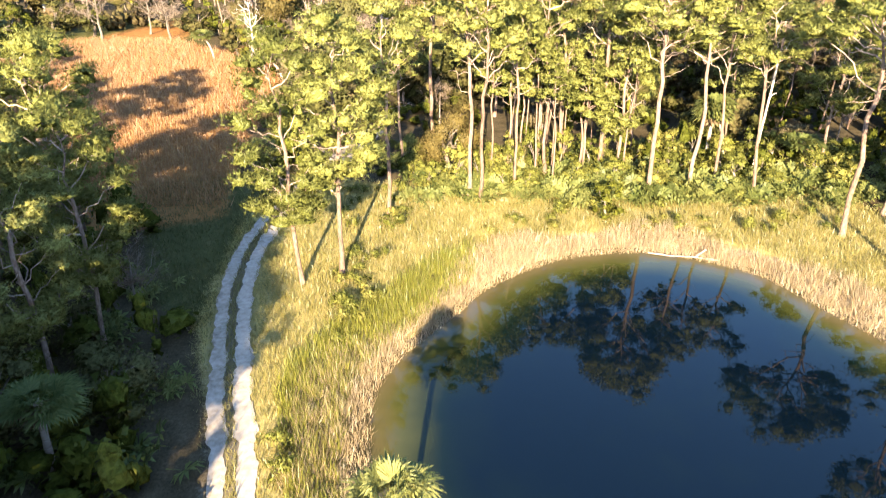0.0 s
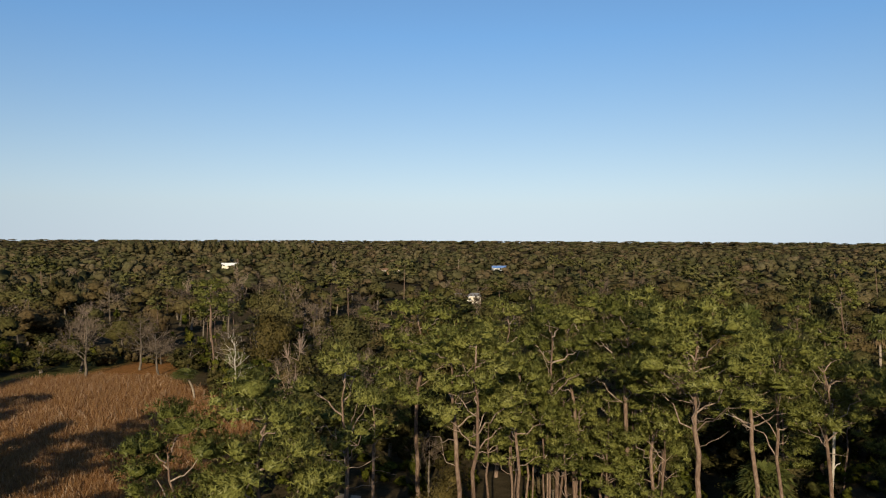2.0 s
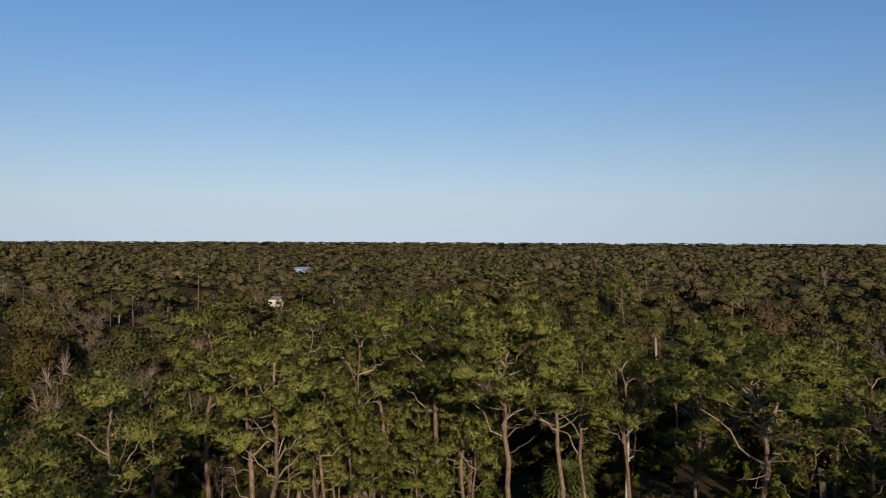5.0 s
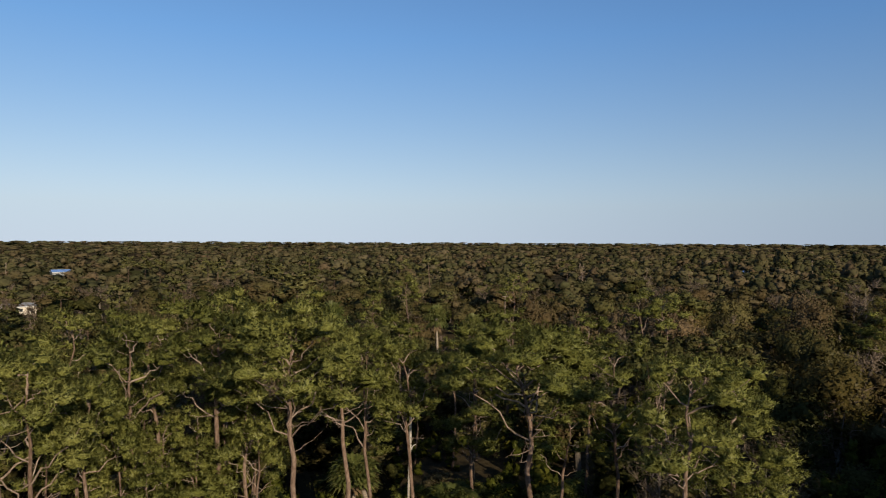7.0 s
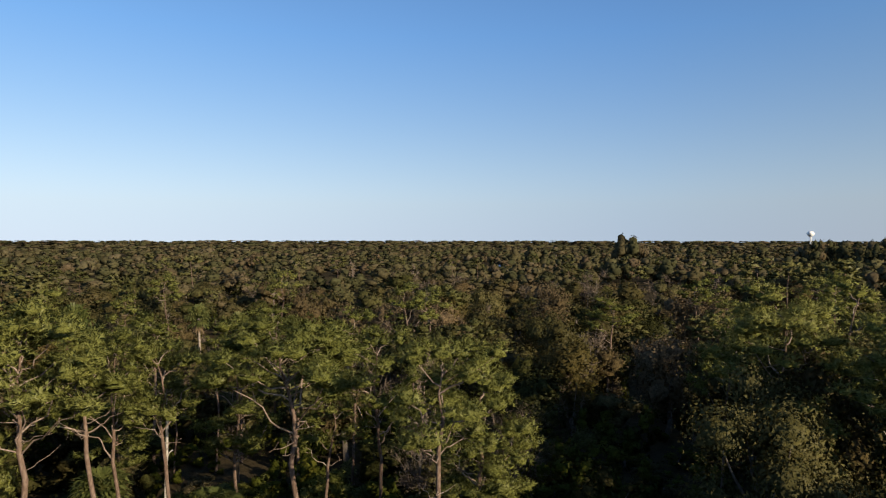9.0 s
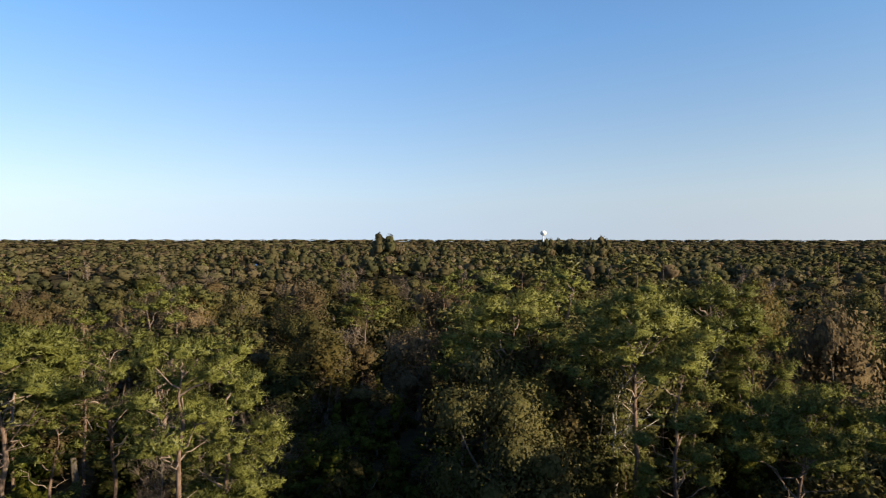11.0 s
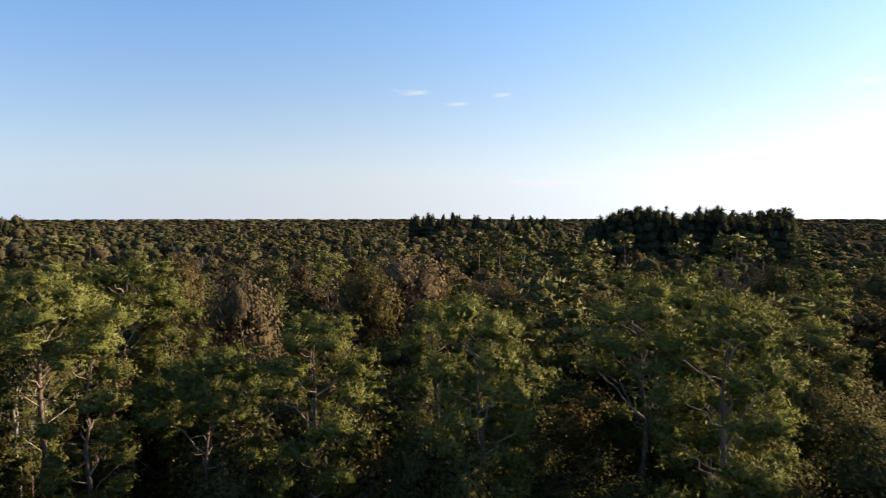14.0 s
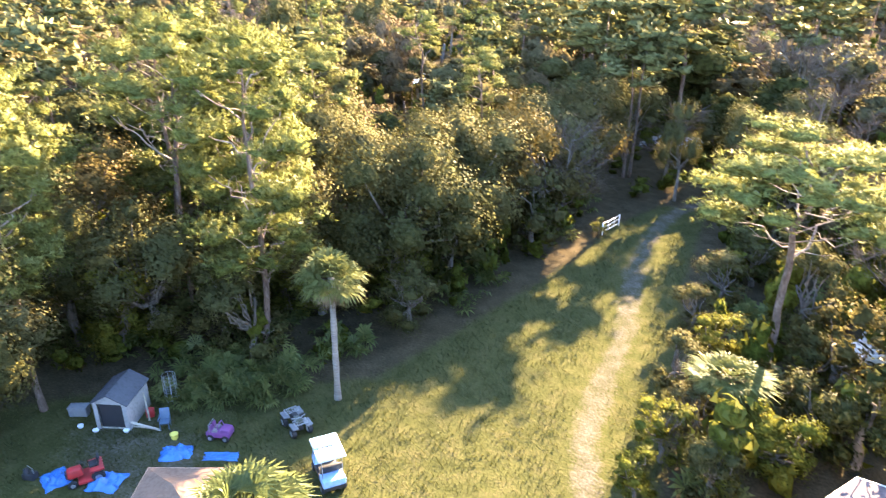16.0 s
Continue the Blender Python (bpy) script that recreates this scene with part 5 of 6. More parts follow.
grass("reed_fringe", "cream dry reeds fringing the pond", REED, lambda p: smooth((inside_by(p, pond_line) + 3.6 + 1.2 * np.sin(p[:, 0] * 0.5) - 0.6 * (p[:, 0] < -0.5)) / 1.5) * (inside_by(p, pond_line) < 0.6), (-10, 12, 38, 56), 170, 0.7, 0.036, rs3, 0.3)
grass("bank_grass", "yellow-green rough grass on the bank", GRASS, lambda p: smooth(inside_by(p, SHOULDER) / 2 + 0.5) * (inside_by(p, pond_line) < np.where(p[:, 0] < 0, -0.9, -3.0)) * ~on_track(p), (-19, 10, 38, 66), 90, 0.42, 0.034, rs3, 0.35)
grass("bank_weeds", "waist-high yellow-green weeds along the bank", WEED, lambda p: smooth((inside_by(p, pond_line) + 5.5) / 1.5) * (inside_by(p, pond_line) < -0.8) * (p[:, 0] < 1) * (inside_by(p, track_line, False) > 2.4), (-14, 14, 1, 48), 130, 0.75, 0.045, rs3, 0.3)
grass("broomgrass_field", "rust-coloured broomgrass field", BROOM, lambda p: smooth(inside_by(p, FIELD) / 3 + 0.3), (-84, 54, -18, 130), 34, 0.75, 0.055, rs3, 0.35)
grass("yard_grass", "short sunlit grass in the yard", LAWN, lambda p: smooth(inside_by(p, YARD) / 2 + 0.5) * smooth(inside_by(p, drive_line, False) / 2 - 0.2), (2, -58, 38, 4), 50, 0.16, 0.05, rs3, 0.4)
grass("lane_grass", "shaded grass on the forest lane", LAWN, lambda p: smooth(inside_by(p, LANE) / 2 + 0.5) * ~on_track(p), (-32, 34, -12, 64), 40, 0.3, 0.05, rs3, 0.4)

# low thicket along the bank and by the road, sunlight put into its leaf colour
rs4 = np.random.RandomState(47)
thicket = [[broadleaf_shapes(s, 1.8, 1.2, 520, 0.1, 0.6, 0.05, True, few=6, core=1, body=0.3)[2]] for s in (191, 192)]
edge = np.concatenate([np.column_stack([rs4.uniform(-14, 46, 260), rs4.uniform(57.5, 72, 260)]), np.column_stack([rs4.uniform(-8.8, -5.2, 46), rs4.uniform(17, 46, 46)])])
edge = np.concatenate([edge, np.column_stack([rs4.uniform(-14, 34, 45), rs4.uniform(50, 58, 45)])])
edge = edge[(inside_by(edge, pond_line) < -3.2) & (inside_by(edge, track_line, False) > 2.2)]
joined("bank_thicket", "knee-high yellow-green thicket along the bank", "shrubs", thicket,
       [(x, y, rs4.uniform(0.5, 1.1), rs4.uniform(0.35, 1.0), rs4.randint(2)) for x, y in edge], [SUNLIT_LEAF, SUNLIT_MASS], rs4)

young.put(11.9, 52.2, 4.0, 8.0, rs4, width=0.62, pick=1, label="round dark green shrub at the edge of the reeds")

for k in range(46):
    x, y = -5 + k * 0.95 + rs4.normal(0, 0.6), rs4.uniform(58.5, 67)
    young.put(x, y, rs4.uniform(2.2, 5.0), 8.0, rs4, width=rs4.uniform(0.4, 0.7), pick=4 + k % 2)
fringe = np.column_stack([rs4.uniform(-4, 36, 130), rs4.uniform(55.5, 63, 130)])
fringe = fringe[inside_by(fringe, pond_line) < -7]
joined("palmetto_fringe", "sunlit saw palmetto along the foot of the pines", "palmetto", saw, [(x, y, rs4.uniform(0.8, 1.3), rs4.uniform(0.8, 1.4), rs4.randint(3)) for x, y in fringe], [FROND], rs4)

camp_fans = [(28.6, -9.4), (27.6, -10.4), (26.4, -11.0), (25.2, -11.8), (24.4, -12.6), (29.3, -11.0), (27.8, -12.0), (26.2, -12.8), (25.2, -14.2), (30.2, -12.6), (28.4, -13.8), (38.0, -11.0), (37.0, -12.6), (39.5, -10.0)]
def make_palmetto(seed):
    fans = [palmetto_geo(seed * 40 + k, 1, 0.8, 15) for k in range(20)]
    return thing("saw_palmetto", "dark saw palmetto with stiff fans behind the quad bike", "palmetto", "saw palmettos by the camp", [("fan", fans, [FROND], False)])


clump = Kind([lambda q=q: make_palmetto(q) for q in (184, 185, 186)])
for x, y in camp_fans:
    clump.put(x, y, rs4.uniform(0.9, 1.3), 1.0, rs4, width=rs4.uniform(0.9, 1.3))


# ---------------------------------------------------------------- built things
def box(size, at=(0, 0, 0), turn=(0, 0, 0), bevel=0.02, taper=1.0):
    """A bevelled block, as a bmesh; taper narrows its top."""
    bm = bmesh.new()
    bmesh.ops.create_cube(bm, size=1.0)
    for v in bm.verts:
        k = taper if v.co.z > 0 else 1.0
        v.co = (v.co.x * size[0] * k, v.co.y * size[1] * k, v.co.z * size[2])
    if bevel:
        bmesh.ops.bevel(bm, geom=bm.edges[:], offset=min(bevel, min(size) * 0.3), segments=2, affect="EDGES", profile=0.6)
    bm.transform(pose(*at, *turn))
    return bm


def drum(radius, length, at=(0, 0, 0), turn=(0, 0, 0), sides=20, top=None, bevel=0.0):
    bm = bmesh.new()
    bmesh.ops.create_cone(bm, cap_ends=True, segments=sides, radius1=radius, radius2=radius if top is None else top, depth=length)
    if bevel:
        rim = [e for e in bm.edges if len(e.link_faces) == 2 and abs(e.calc_face_angle(0)) > 1]
        bmesh.ops.bevel(bm, geom=rim, offset=bevel, segments=2, affect="EDGES")
    bm.transform(pose(*at, *turn))
    return bm


def pipe(points, radius, sides=8):
    v, f = tube(points, [radius] * len(points), sides)
    bm = bmesh.new()
    made = [bm.verts.new(p) for p in v]
    for t in f:
        bm.faces.new([made[i] for i in t])
    return bm


def merged(*bms):
    me = bpy.data.meshes.new("joined")
    out = bmesh.new()
    for b in bms:
        b.to_mesh(me)
        out.from_mesh(me)
        b.free()
    bpy.data.meshes.remove(me)
    return out


def piece(name, bm, mat, parent, label="", soft=True):
    me = bpy.data.meshes.new(name)
    bmesh.ops.recalc_face_normals(bm, faces=bm.faces[:])
    bm.to_mesh(me)
    bm.free()
    me.materials.append(mat)
    if soft:
        me.polygons.foreach_set("use_smooth", np.full(len(me.polygons), True))
        me.set_sharp_from_angle(angle=radians(40))
    ob = new(name, me)
    ob.parent = parent
    return tagged(ob, label)


def empty(name, at, turn, label, category, group=""):
    ob = tagged(new(name), label, category, group)
    ob.matrix_basis = pose(*at, 0, 0, turn)
    return ob


def paint(name, colour, rough=0.5, metal=0.0, wear=0.25, bump=0.05, coat=0.0):
    dark, light = [c * (1 - wear) for c in colour], [min(1, c * (1 + 0.4 * wear)) for c in colour]
    return solid(name, [(0.3, dark), (0.5, colour), (0.75, light)], 6.0, rough, metal, bump, coat=coat)


WHITE = paint("white_paint", (0.72, 0.72, 0.70), 0.45)
SHED_PAINT = paint("weathered_white_boards", (0.27, 0.26, 0.25), 0.7, wear=0.4)
SKY_BLUE = paint("pale_blue_plastic", (0.30, 0.50, 0.80), 0.4)
TARP = paint("blue_tarp", (0.016, 0.14, 0.40), 0.4, wear=0.4, bump=0.3)
PURPLE = paint("purple_plastic", (0.17, 0.055, 0.17), 0.4)
RED = paint("red_paint", (0.40, 0.03, 0.03), 0.4)
BLACK = paint("black_rubber", (0.018, 0.018, 0.02), 0.7)
STEEL = paint("grey_steel", (0.35, 0.36, 0.37), 0.4, 0.7)
OLIVE = paint("dark_olive_plastic", (0.09, 0.10, 0.08), 0.45)
GREY = paint("grey_plastic", (0.16, 0.165, 0.17), 0.5)
SHINGLE = paint("grey_shingles", (0.075, 0.078, 0.085), 0.9, wear=0.5, bump=0.4)
ROSE_ROOF = paint("rose_grey_shingles", (0.13, 0.10, 0.095), 0.9, wear=0.4, bump=0.4)
TAN_CLOTH = paint("tan_canvas", (0.20, 0.125, 0.085), 0.85, wear=0.3, bump=0.2)
SALMON = paint("salmon_canvas", (0.60, 0.36, 0.24), 0.85)
WALL_PAINT = paint("beige_wall", (0.55, 0.50, 0.42), 0.85)
DARK_GLASS = paint("dark_glass", (0.02, 0.025, 0.03), 0.08, wear=0.1, bump=0.0)
BLUE_ROOF = paint("blue_metal_roof", (0.16, 0.28, 0.55), 0.4, 0.3)
YELLOW = paint("yellow_plastic", (0.65, 0.55, 0.10), 0.5)
BLUE_PLASTIC = paint("dull_blue_plastic", (0.06, 0.11, 0.17), 0.5)
PLANK = solid("weathered_plank", [(0.3, (0.20, 0.16, 0.12)), (0.55, (0.40, 0.35, 0.28)), (0.75, (0.55, 0.5, 0.42))], 6, 0.9, bump=0.4, stretch=(0.3, 1, 1))


def wheel(parent, at, radius, width, turn=(90, 0, 0), spokes=True):
    """A tyre with its rim under it, axle along the given turn."""
    bm = drum(radius, width, sides=22, bevel=radius * 0.18)
    bm.transform(pose(*at, *turn))
    tyre = piece("wheel", bm, BLACK, parent)
    piece("rim", drum(radius * 0.52, width + 0.02, at, turn, 14), STEEL, tyre, "pale metal rim")
    return tyre


# storage shed
def build_shed():
    ob = empty("garden_shed", (30.4, -6.95, 0), 24, "small weathered white garden shed with dark roof and dark doorway", "shed")
    w, d, h, peak = 1.95, 2.5, 1.75, 2.3
    for x in (-w / 2, w / 2):
        piece("side_wall", box((0.06, d, h), (x, 0, h / 2), bevel=0.01), SHED_PAINT, ob)
    piece("back_wall", box((w, 0.06, h), (0, -d / 2, h / 2), bevel=0.01), SHED_PAINT, ob)
    for x in (-w / 2 + 0.12, w / 2 - 0.12):
        piece("door_post", box((0.24, 0.06, h), (x, d / 2, h / 2), bevel=0.01), SHED_PAINT, ob)
    for y in (-d / 2, d / 2):
        bm = bmesh.new()
        pts = [(-w / 2, h), (w / 2, h), (0.15, peak), (-0.15, peak)]
        a = [bm.verts.new((x, y - 0.03, z)) for x, z in pts]
        b = [bm.verts.new((x, y + 0.03, z)) for x, z in pts]
        bm.faces.new(a), bm.faces.new(b[::-1])
        for i in range(4):
            bm.faces.new((a[i], a[(i + 1) % 4], b[(i + 1) % 4], b[i]))
        piece("gable", bm, SHED_PAINT, ob)
    slope = math.degrees(math.atan2(peak - h, w / 2))
    for s in (-1, 1):
        roof = piece("roof", box((1.28, d + 0.3, 0.05), (s * 0.56, 0, (h + peak) / 2 + 0.06), (0, s * slope, 0), 0.01), SHINGLE, ob, "dark grey roof slope")
        for k in range(5):
            piece("shingle_course", box((0.26, d + 0.32, 0.02), (s * (0.1 + 0.23 * k), 0, peak + 0.075 - (0.08 + 0.23 * k) * math.tan(radians(slope))), (0, s * (slope + 2), 0), 0), SHINGLE, roof)
    # Flat black panel added in the doorway to stand for the unlit interior.
    piece("door", box((w - 0.46, 0.05, h - 0.06), (0, d / 2 - 0.16, h / 2), bevel=0.008), BLACK, ob, "black panel standing in for the dark shed interior")
    piece("floor_board", box((w - 0.1, d - 0.1, 0.06), (0, 0, 0.03)), PLANK, ob)
    ob.scale = (0.9, 0.9, 0.9)


build_shed()


def build_cart():
    ob = empty("golf_cart", (17.9, -8.3, 0), -38, "golf cart with white and pale blue roof panels", "golf cart")
    piece("chassis", box((2.3, 1.05, 0.2), (0, 0, 0.38), bevel=0.05), BLACK, ob)
    piece("front_cowl", box((0.7, 1.1, 0.5), (0.95, 0, 0.68), (0, 0, 0), 0.12, 0.8), SKY_BLUE, ob, "pale blue front cowl")
    piece("rear_body", box((0.75, 1.1, 0.42), (-0.75, 0, 0.62), bevel=0.1), SKY_BLUE, ob)
    seat = piece("seat", box((0.5, 1.0, 0.14), (-0.25, 0, 0.82), bevel=0.05), BLACK, ob)
    piece("backrest", box((0.12, 1.0, 0.42), (-0.55, 0, 1.08), (0, -12, 0), 0.05), BLACK, seat)
    for x, y in ((0.75, 0.48), (0.75, -0.48), (-0.85, 0.48), (-0.85, -0.48)):
        piece("roof_post", pipe([(x, y, 0.6), (x * 0.93, y, 1.25), (x * 0.86, y, 1.86)], 0.025), STEEL, ob)
    roof = piece("roof", box((1.75, 1.3, 0.08), (-0.1, 0, 1.9), bevel=0.04), WHITE, ob, "white roof panel")
    piece("roof_panel", box((0.78, 1.24, 0.05), (0.36, 0, 1.97), (0, 3, 0), 0.03), SKY_BLUE, roof, "pale blue front panel")
    piece("roof_panel", box((0.66, 1.24, 0.05), (-0.58, 0, 1.97), (0, -3, 0), 0.03), WHITE, roof)
    for k in range(5):
        piece("roof_rib", box((0.07, 0.05, 0.06), (-0.14, -0.44 + 0.22 * k, 1.965), bevel=0.01), BLACK, roof)
    piece("steering_wheel", merged(pipe([(0.36 + 0.1 * math.sin(a), 0.28 + 0.16 * math.cos(a), 1.06 + 0.13 * math.sin(a)) for a in np.linspace(0, 6.28, 13)], 0.016, 6),
                                   pipe([(0.62, 0.28, 0.8), (0.37, 0.28, 1.05)], 0.02, 6)), BLACK, ob)
    for y in (0.35, -0.35):
        piece("headlight", drum(0.07, 0.05, (1.29, y, 0.68), (0, 90, 0), 12), WHITE, ob, "round clear headlight")
    for x, y in ((0.85, 0.5), (0.85, -0.5), (-0.8, 0.5), (-0.8, -0.5)):
        wheel(ob, (x, y, 0.24), 0.24, 0.2)


build_cart()


def build_quad():
    ob = empty("quad_bike", (21.6, -10.5, 0), 152, "dark olive quad bike with fat tyres and pale rims", "quad bike")
    piece("frame", box((1.2, 0.28, 0.25), (0, 0, 0.42), bevel=0.06), BLACK, ob)
    piece("seat", box((0.75, 0.3, 0.16), (-0.25, 0, 0.76), (0, -4, 0), 0.06), BLACK, ob)
    piece("tank", box((0.45, 0.34, 0.26), (0.2, 0, 0.74), bevel=0.1), OLIVE, ob)
    for x in (0.58, -0.6):
        for y in (0.38, -0.38):
            piece("fender", box((0.62, 0.34, 0.06), (x, y, 0.66), (y * 26, 0, 0), 0.03), GREY, ob, "grey moulded fender")
            wheel(ob, (x, y * 1.15, 0.28), 0.28, 0.24)
        rack = piece("rack", pipe([(x - 0.22, -0.35, 0.82), (x + 0.22, -0.35, 0.82), (x + 0.22, 0.35, 0.82), (x - 0.22, 0.35, 0.82), (x - 0.22, -0.35, 0.82)], 0.018, 6), STEEL, ob)
        for k in range(4):
            piece("rack_bar", pipe([(x - 0.18 + 0.12 * k, -0.35, 0.825), (x - 0.18 + 0.12 * k, 0.35, 0.825)], 0.012, 6), STEEL, rack)
    bar = piece("handlebar", pipe([(0.28, -0.4, 0.98), (0.36, -0.15, 0.94), (0.36, 0.15, 0.94), (0.28, 0.4, 0.98)], 0.018, 6), STEEL, ob)
    for y in (-0.37, 0.37):
        piece("grip", drum(0.026, 0.14, (0.27, y, 0.985), (90, 0, 0), 10), BLACK, bar)
    piece("headlight_pod", box((0.14, 0.3, 0.14), (0.48, 0, 0.9), bevel=0.04), OLIVE, ob)


build_quad()


def build_ride_on():
    ob = empty("toy_car", (24.6, -8.1, 0), 200, "purple plastic ride-on toy car", "toy car")
    piece("hull", box((1.25, 0.7, 0.3), (0, 0, 0.36), bevel=0.08), PURPLE, ob)
    piece("bonnet", box((0.5, 0.62, 0.2), (0.38, 0, 0.58), (0, 6, 0), 0.07, 0.88), PURPLE, ob)
    piece("windscreen", pipe([(0.1, -0.3, 0.55), (0.0, -0.28, 0.88), (0.0, 0.28, 0.88), (0.1, 0.3, 0.55)], 0.03), PURPLE, ob)
    for y in (-0.17, 0.17):
        seat = piece("seat", box((0.3, 0.27, 0.1), (-0.18, y, 0.54), bevel=0.04), GREY, ob)
        piece("backrest", box((0.09, 0.27, 0.3), (-0.36, y, 0.7), (0, -10, 0), 0.04), PURPLE, seat)
    piece("roll_bar", pipe([(-0.42, -0.31, 0.5), (-0.45, -0.28, 0.9), (-0.45, 0.28, 0.9), (-0.42, 0.31, 0.5)], 0.03), GREY, ob)
    for x in (0.4, -0.4):
        for y in (0.34, -0.34):
            wheel(ob, (x, y, 0.19), 0.19, 0.15)


build_ride_on()


def build_mower():
    ob = empty("lawn_tractor", (27.9, -2.8, 0), 60, "red lawn tractor with black seat", "lawn tractor")
    piece("bonnet", box((0.75, 0.52, 0.42), (0.42, 0, 0.66), bevel=0.14, taper=0.86), RED, ob)
    piece("deck", box((0.9, 1.0, 0.14), (-0.1, 0, 0.24), bevel=0.05), RED, ob)
    piece("rear_fender", box((0.6, 0.95, 0.12), (-0.5, 0, 0.66), bevel=0.05), RED, ob)
    seat = piece("seat", box((0.42, 0.44, 0.12), (-0.42, 0, 0.8), bevel=0.05), BLACK, ob)
    piece("backrest", box((0.1, 0.44, 0.38), (-0.62, 0, 1.0), (0, -12, 0), 0.05), BLACK, seat)
    piece("steering_wheel", pipe([(0.02 + 0.08 * math.sin(a), 0.16 * math.cos(a), 1.0 + 0.13 * math.sin(a)) for a in np.linspace(0, 6.28, 13)], 0.016, 6), BLACK, ob)
    piece("grille", box((0.04, 0.4, 0.26), (0.8, 0, 0.62), bevel=0.02), BLACK, ob)
    for y in (0.4, -0.4):
        wheel(ob, (-0.5, y, 0.3), 0.3, 0.24)
        wheel(ob, (0.6, y * 0.85, 0.2), 0.2, 0.16)


build_mower()


def build_tarp(at, size, turn, seed, label, name="tarpaulin", height=0.3):
    """A crumpled sheet lying on the ground, with a hem and folds."""
    rs = np.random.RandomState(seed)
    n = 26
    bm = bmesh.new()
    grid = []
    for i in range(n):
        for j in range(n):
            u, v = i / (n - 1) - 0.5, j / (n - 1) - 0.5
            edge = 1 + 0.16 * noise.noise((u * 4 + seed, v * 4, 0.3))
            z = 0.03 + height * max(0, 0.55 + noise.noise((u * 5 + seed, v * 5, 1.1))) * (1 - 3.2 * max(abs(u), abs(v)) ** 2.0 * 1.1) * 0.9
            grid.append(bm.verts.new((u * size[0] * edge, v * size[1] * edge, max(0.03, z + 0.03 * noise.noise((u * 19, v * 19, seed))))))
    for i in range(n - 1):
        for j in range(n - 1):
            bm.faces.new((grid[i * n + j], grid[i * n + j + 1], grid[(i + 1) * n + j + 1], grid[(i + 1) * n + j]))
    rim = bmesh.ops.extrude_face_region(bm, geom=bm.faces[:])
    bmesh.ops.translate(bm, verts=[v for v in rim["geom"] if isinstance(v, bmesh.types.BMVert)], vec=(0, 0, -0.015))
    me = bpy.data.meshes.new(name)
    bmesh.ops.recalc_face_normals(bm, faces=bm.faces[:])
    bm.to_mesh(me)
    bm.free()
    me.materials.append(TARP)
    me.polygons.foreach_set("use_smooth", np.full(len(me.polygons), True))
    ob = tagged(new(name, me), label, "tarpaulin", "blue tarpaulins")
    ob.matrix_basis = pose(*at, 0, 0, turn)


build_tarp((26.9, -3.1, 0), (1.5, 1.3), 20, 3, "crumpled blue tarpaulin beside the lawn tractor", height=0.5)
build_tarp((29.2, -2.1, 0), (1.2, 1.4), 70, 5, "crumpled blue tarpaulin under the lawn tractor's side", height=0.25)
build_tarp((25.6, -6.1, 0), (1.5, 1.1), 35, 7, "crumpled blue tarpaulin heap on the grass", height=0.45)
build_tarp((23.5, -7.0, 0), (1.7, 0.6), 28, 9, "narrow strip of blue tarpaulin on the grass", height=0.15)


def build_canopy():
    ob = empty("canopy_tent", (21.4, -2.5, 0), 28, "tan canvas canopy tent with salmon valance", "tent")
    s, h, peak = 1.75, 2.1, 2.85
    for x, y in ((s, s), (s, -s), (-s, s), (-s, -s)):
        leg = piece("leg", pipe([(x * 0.97, y * 0.97, 0), (x * 0.97, y * 0.97, h)], 0.025), STEEL, ob)
        piece("foot", drum(0.07, 0.03, (x * 0.97, y * 0.97, 0.015)), STEEL, leg)
    corners = [(s, s), (-s, s), (-s, -s), (s, -s)]
    for k in range(4):
        (x0, y0), (x1, y1) = corners[k], corners[(k + 1) % 4]
        bm = bmesh.new()
        n, rows = 8, []
        for i in range(n + 1):
            u = i / n
            row = []
            for j in range(n + 1):
                t = j / n
                x, y = x0 + (x1 - x0) * t, y0 + (y1 - y0) * t
                sag = 0.12 * math.sin(math.pi * u) * (1 - 0.5 * abs(2 * t - 1))
                row.append(bm.verts.new((x * (1 - u), y * (1 - u), h + (peak - h) * u - sag)))
            rows.append(row)
        for i in range(n):
            for j in range(n):
                bm.faces.new((rows[i][j], rows[i][j + 1], rows[i + 1][j + 1], rows[i + 1][j]))
        bmesh.ops.remove_doubles(bm, verts=bm.verts[:], dist=0.001)
        bmesh.ops.solidify(bm, geom=bm.faces[:], thickness=0.012)
        piece("roof_panel", bm, TAN_CLOTH, ob)
        mid, long = ((x0 + x1) / 2, (y0 + y1) / 2), 2 * s
        piece("valance", box((long, 0.015, 0.26), (mid[0] * 1.005, mid[1] * 1.005, h - 0.11), (0, 0, 90 * k), 0.005), SALMON, ob, "salmon valance")


build_canopy()


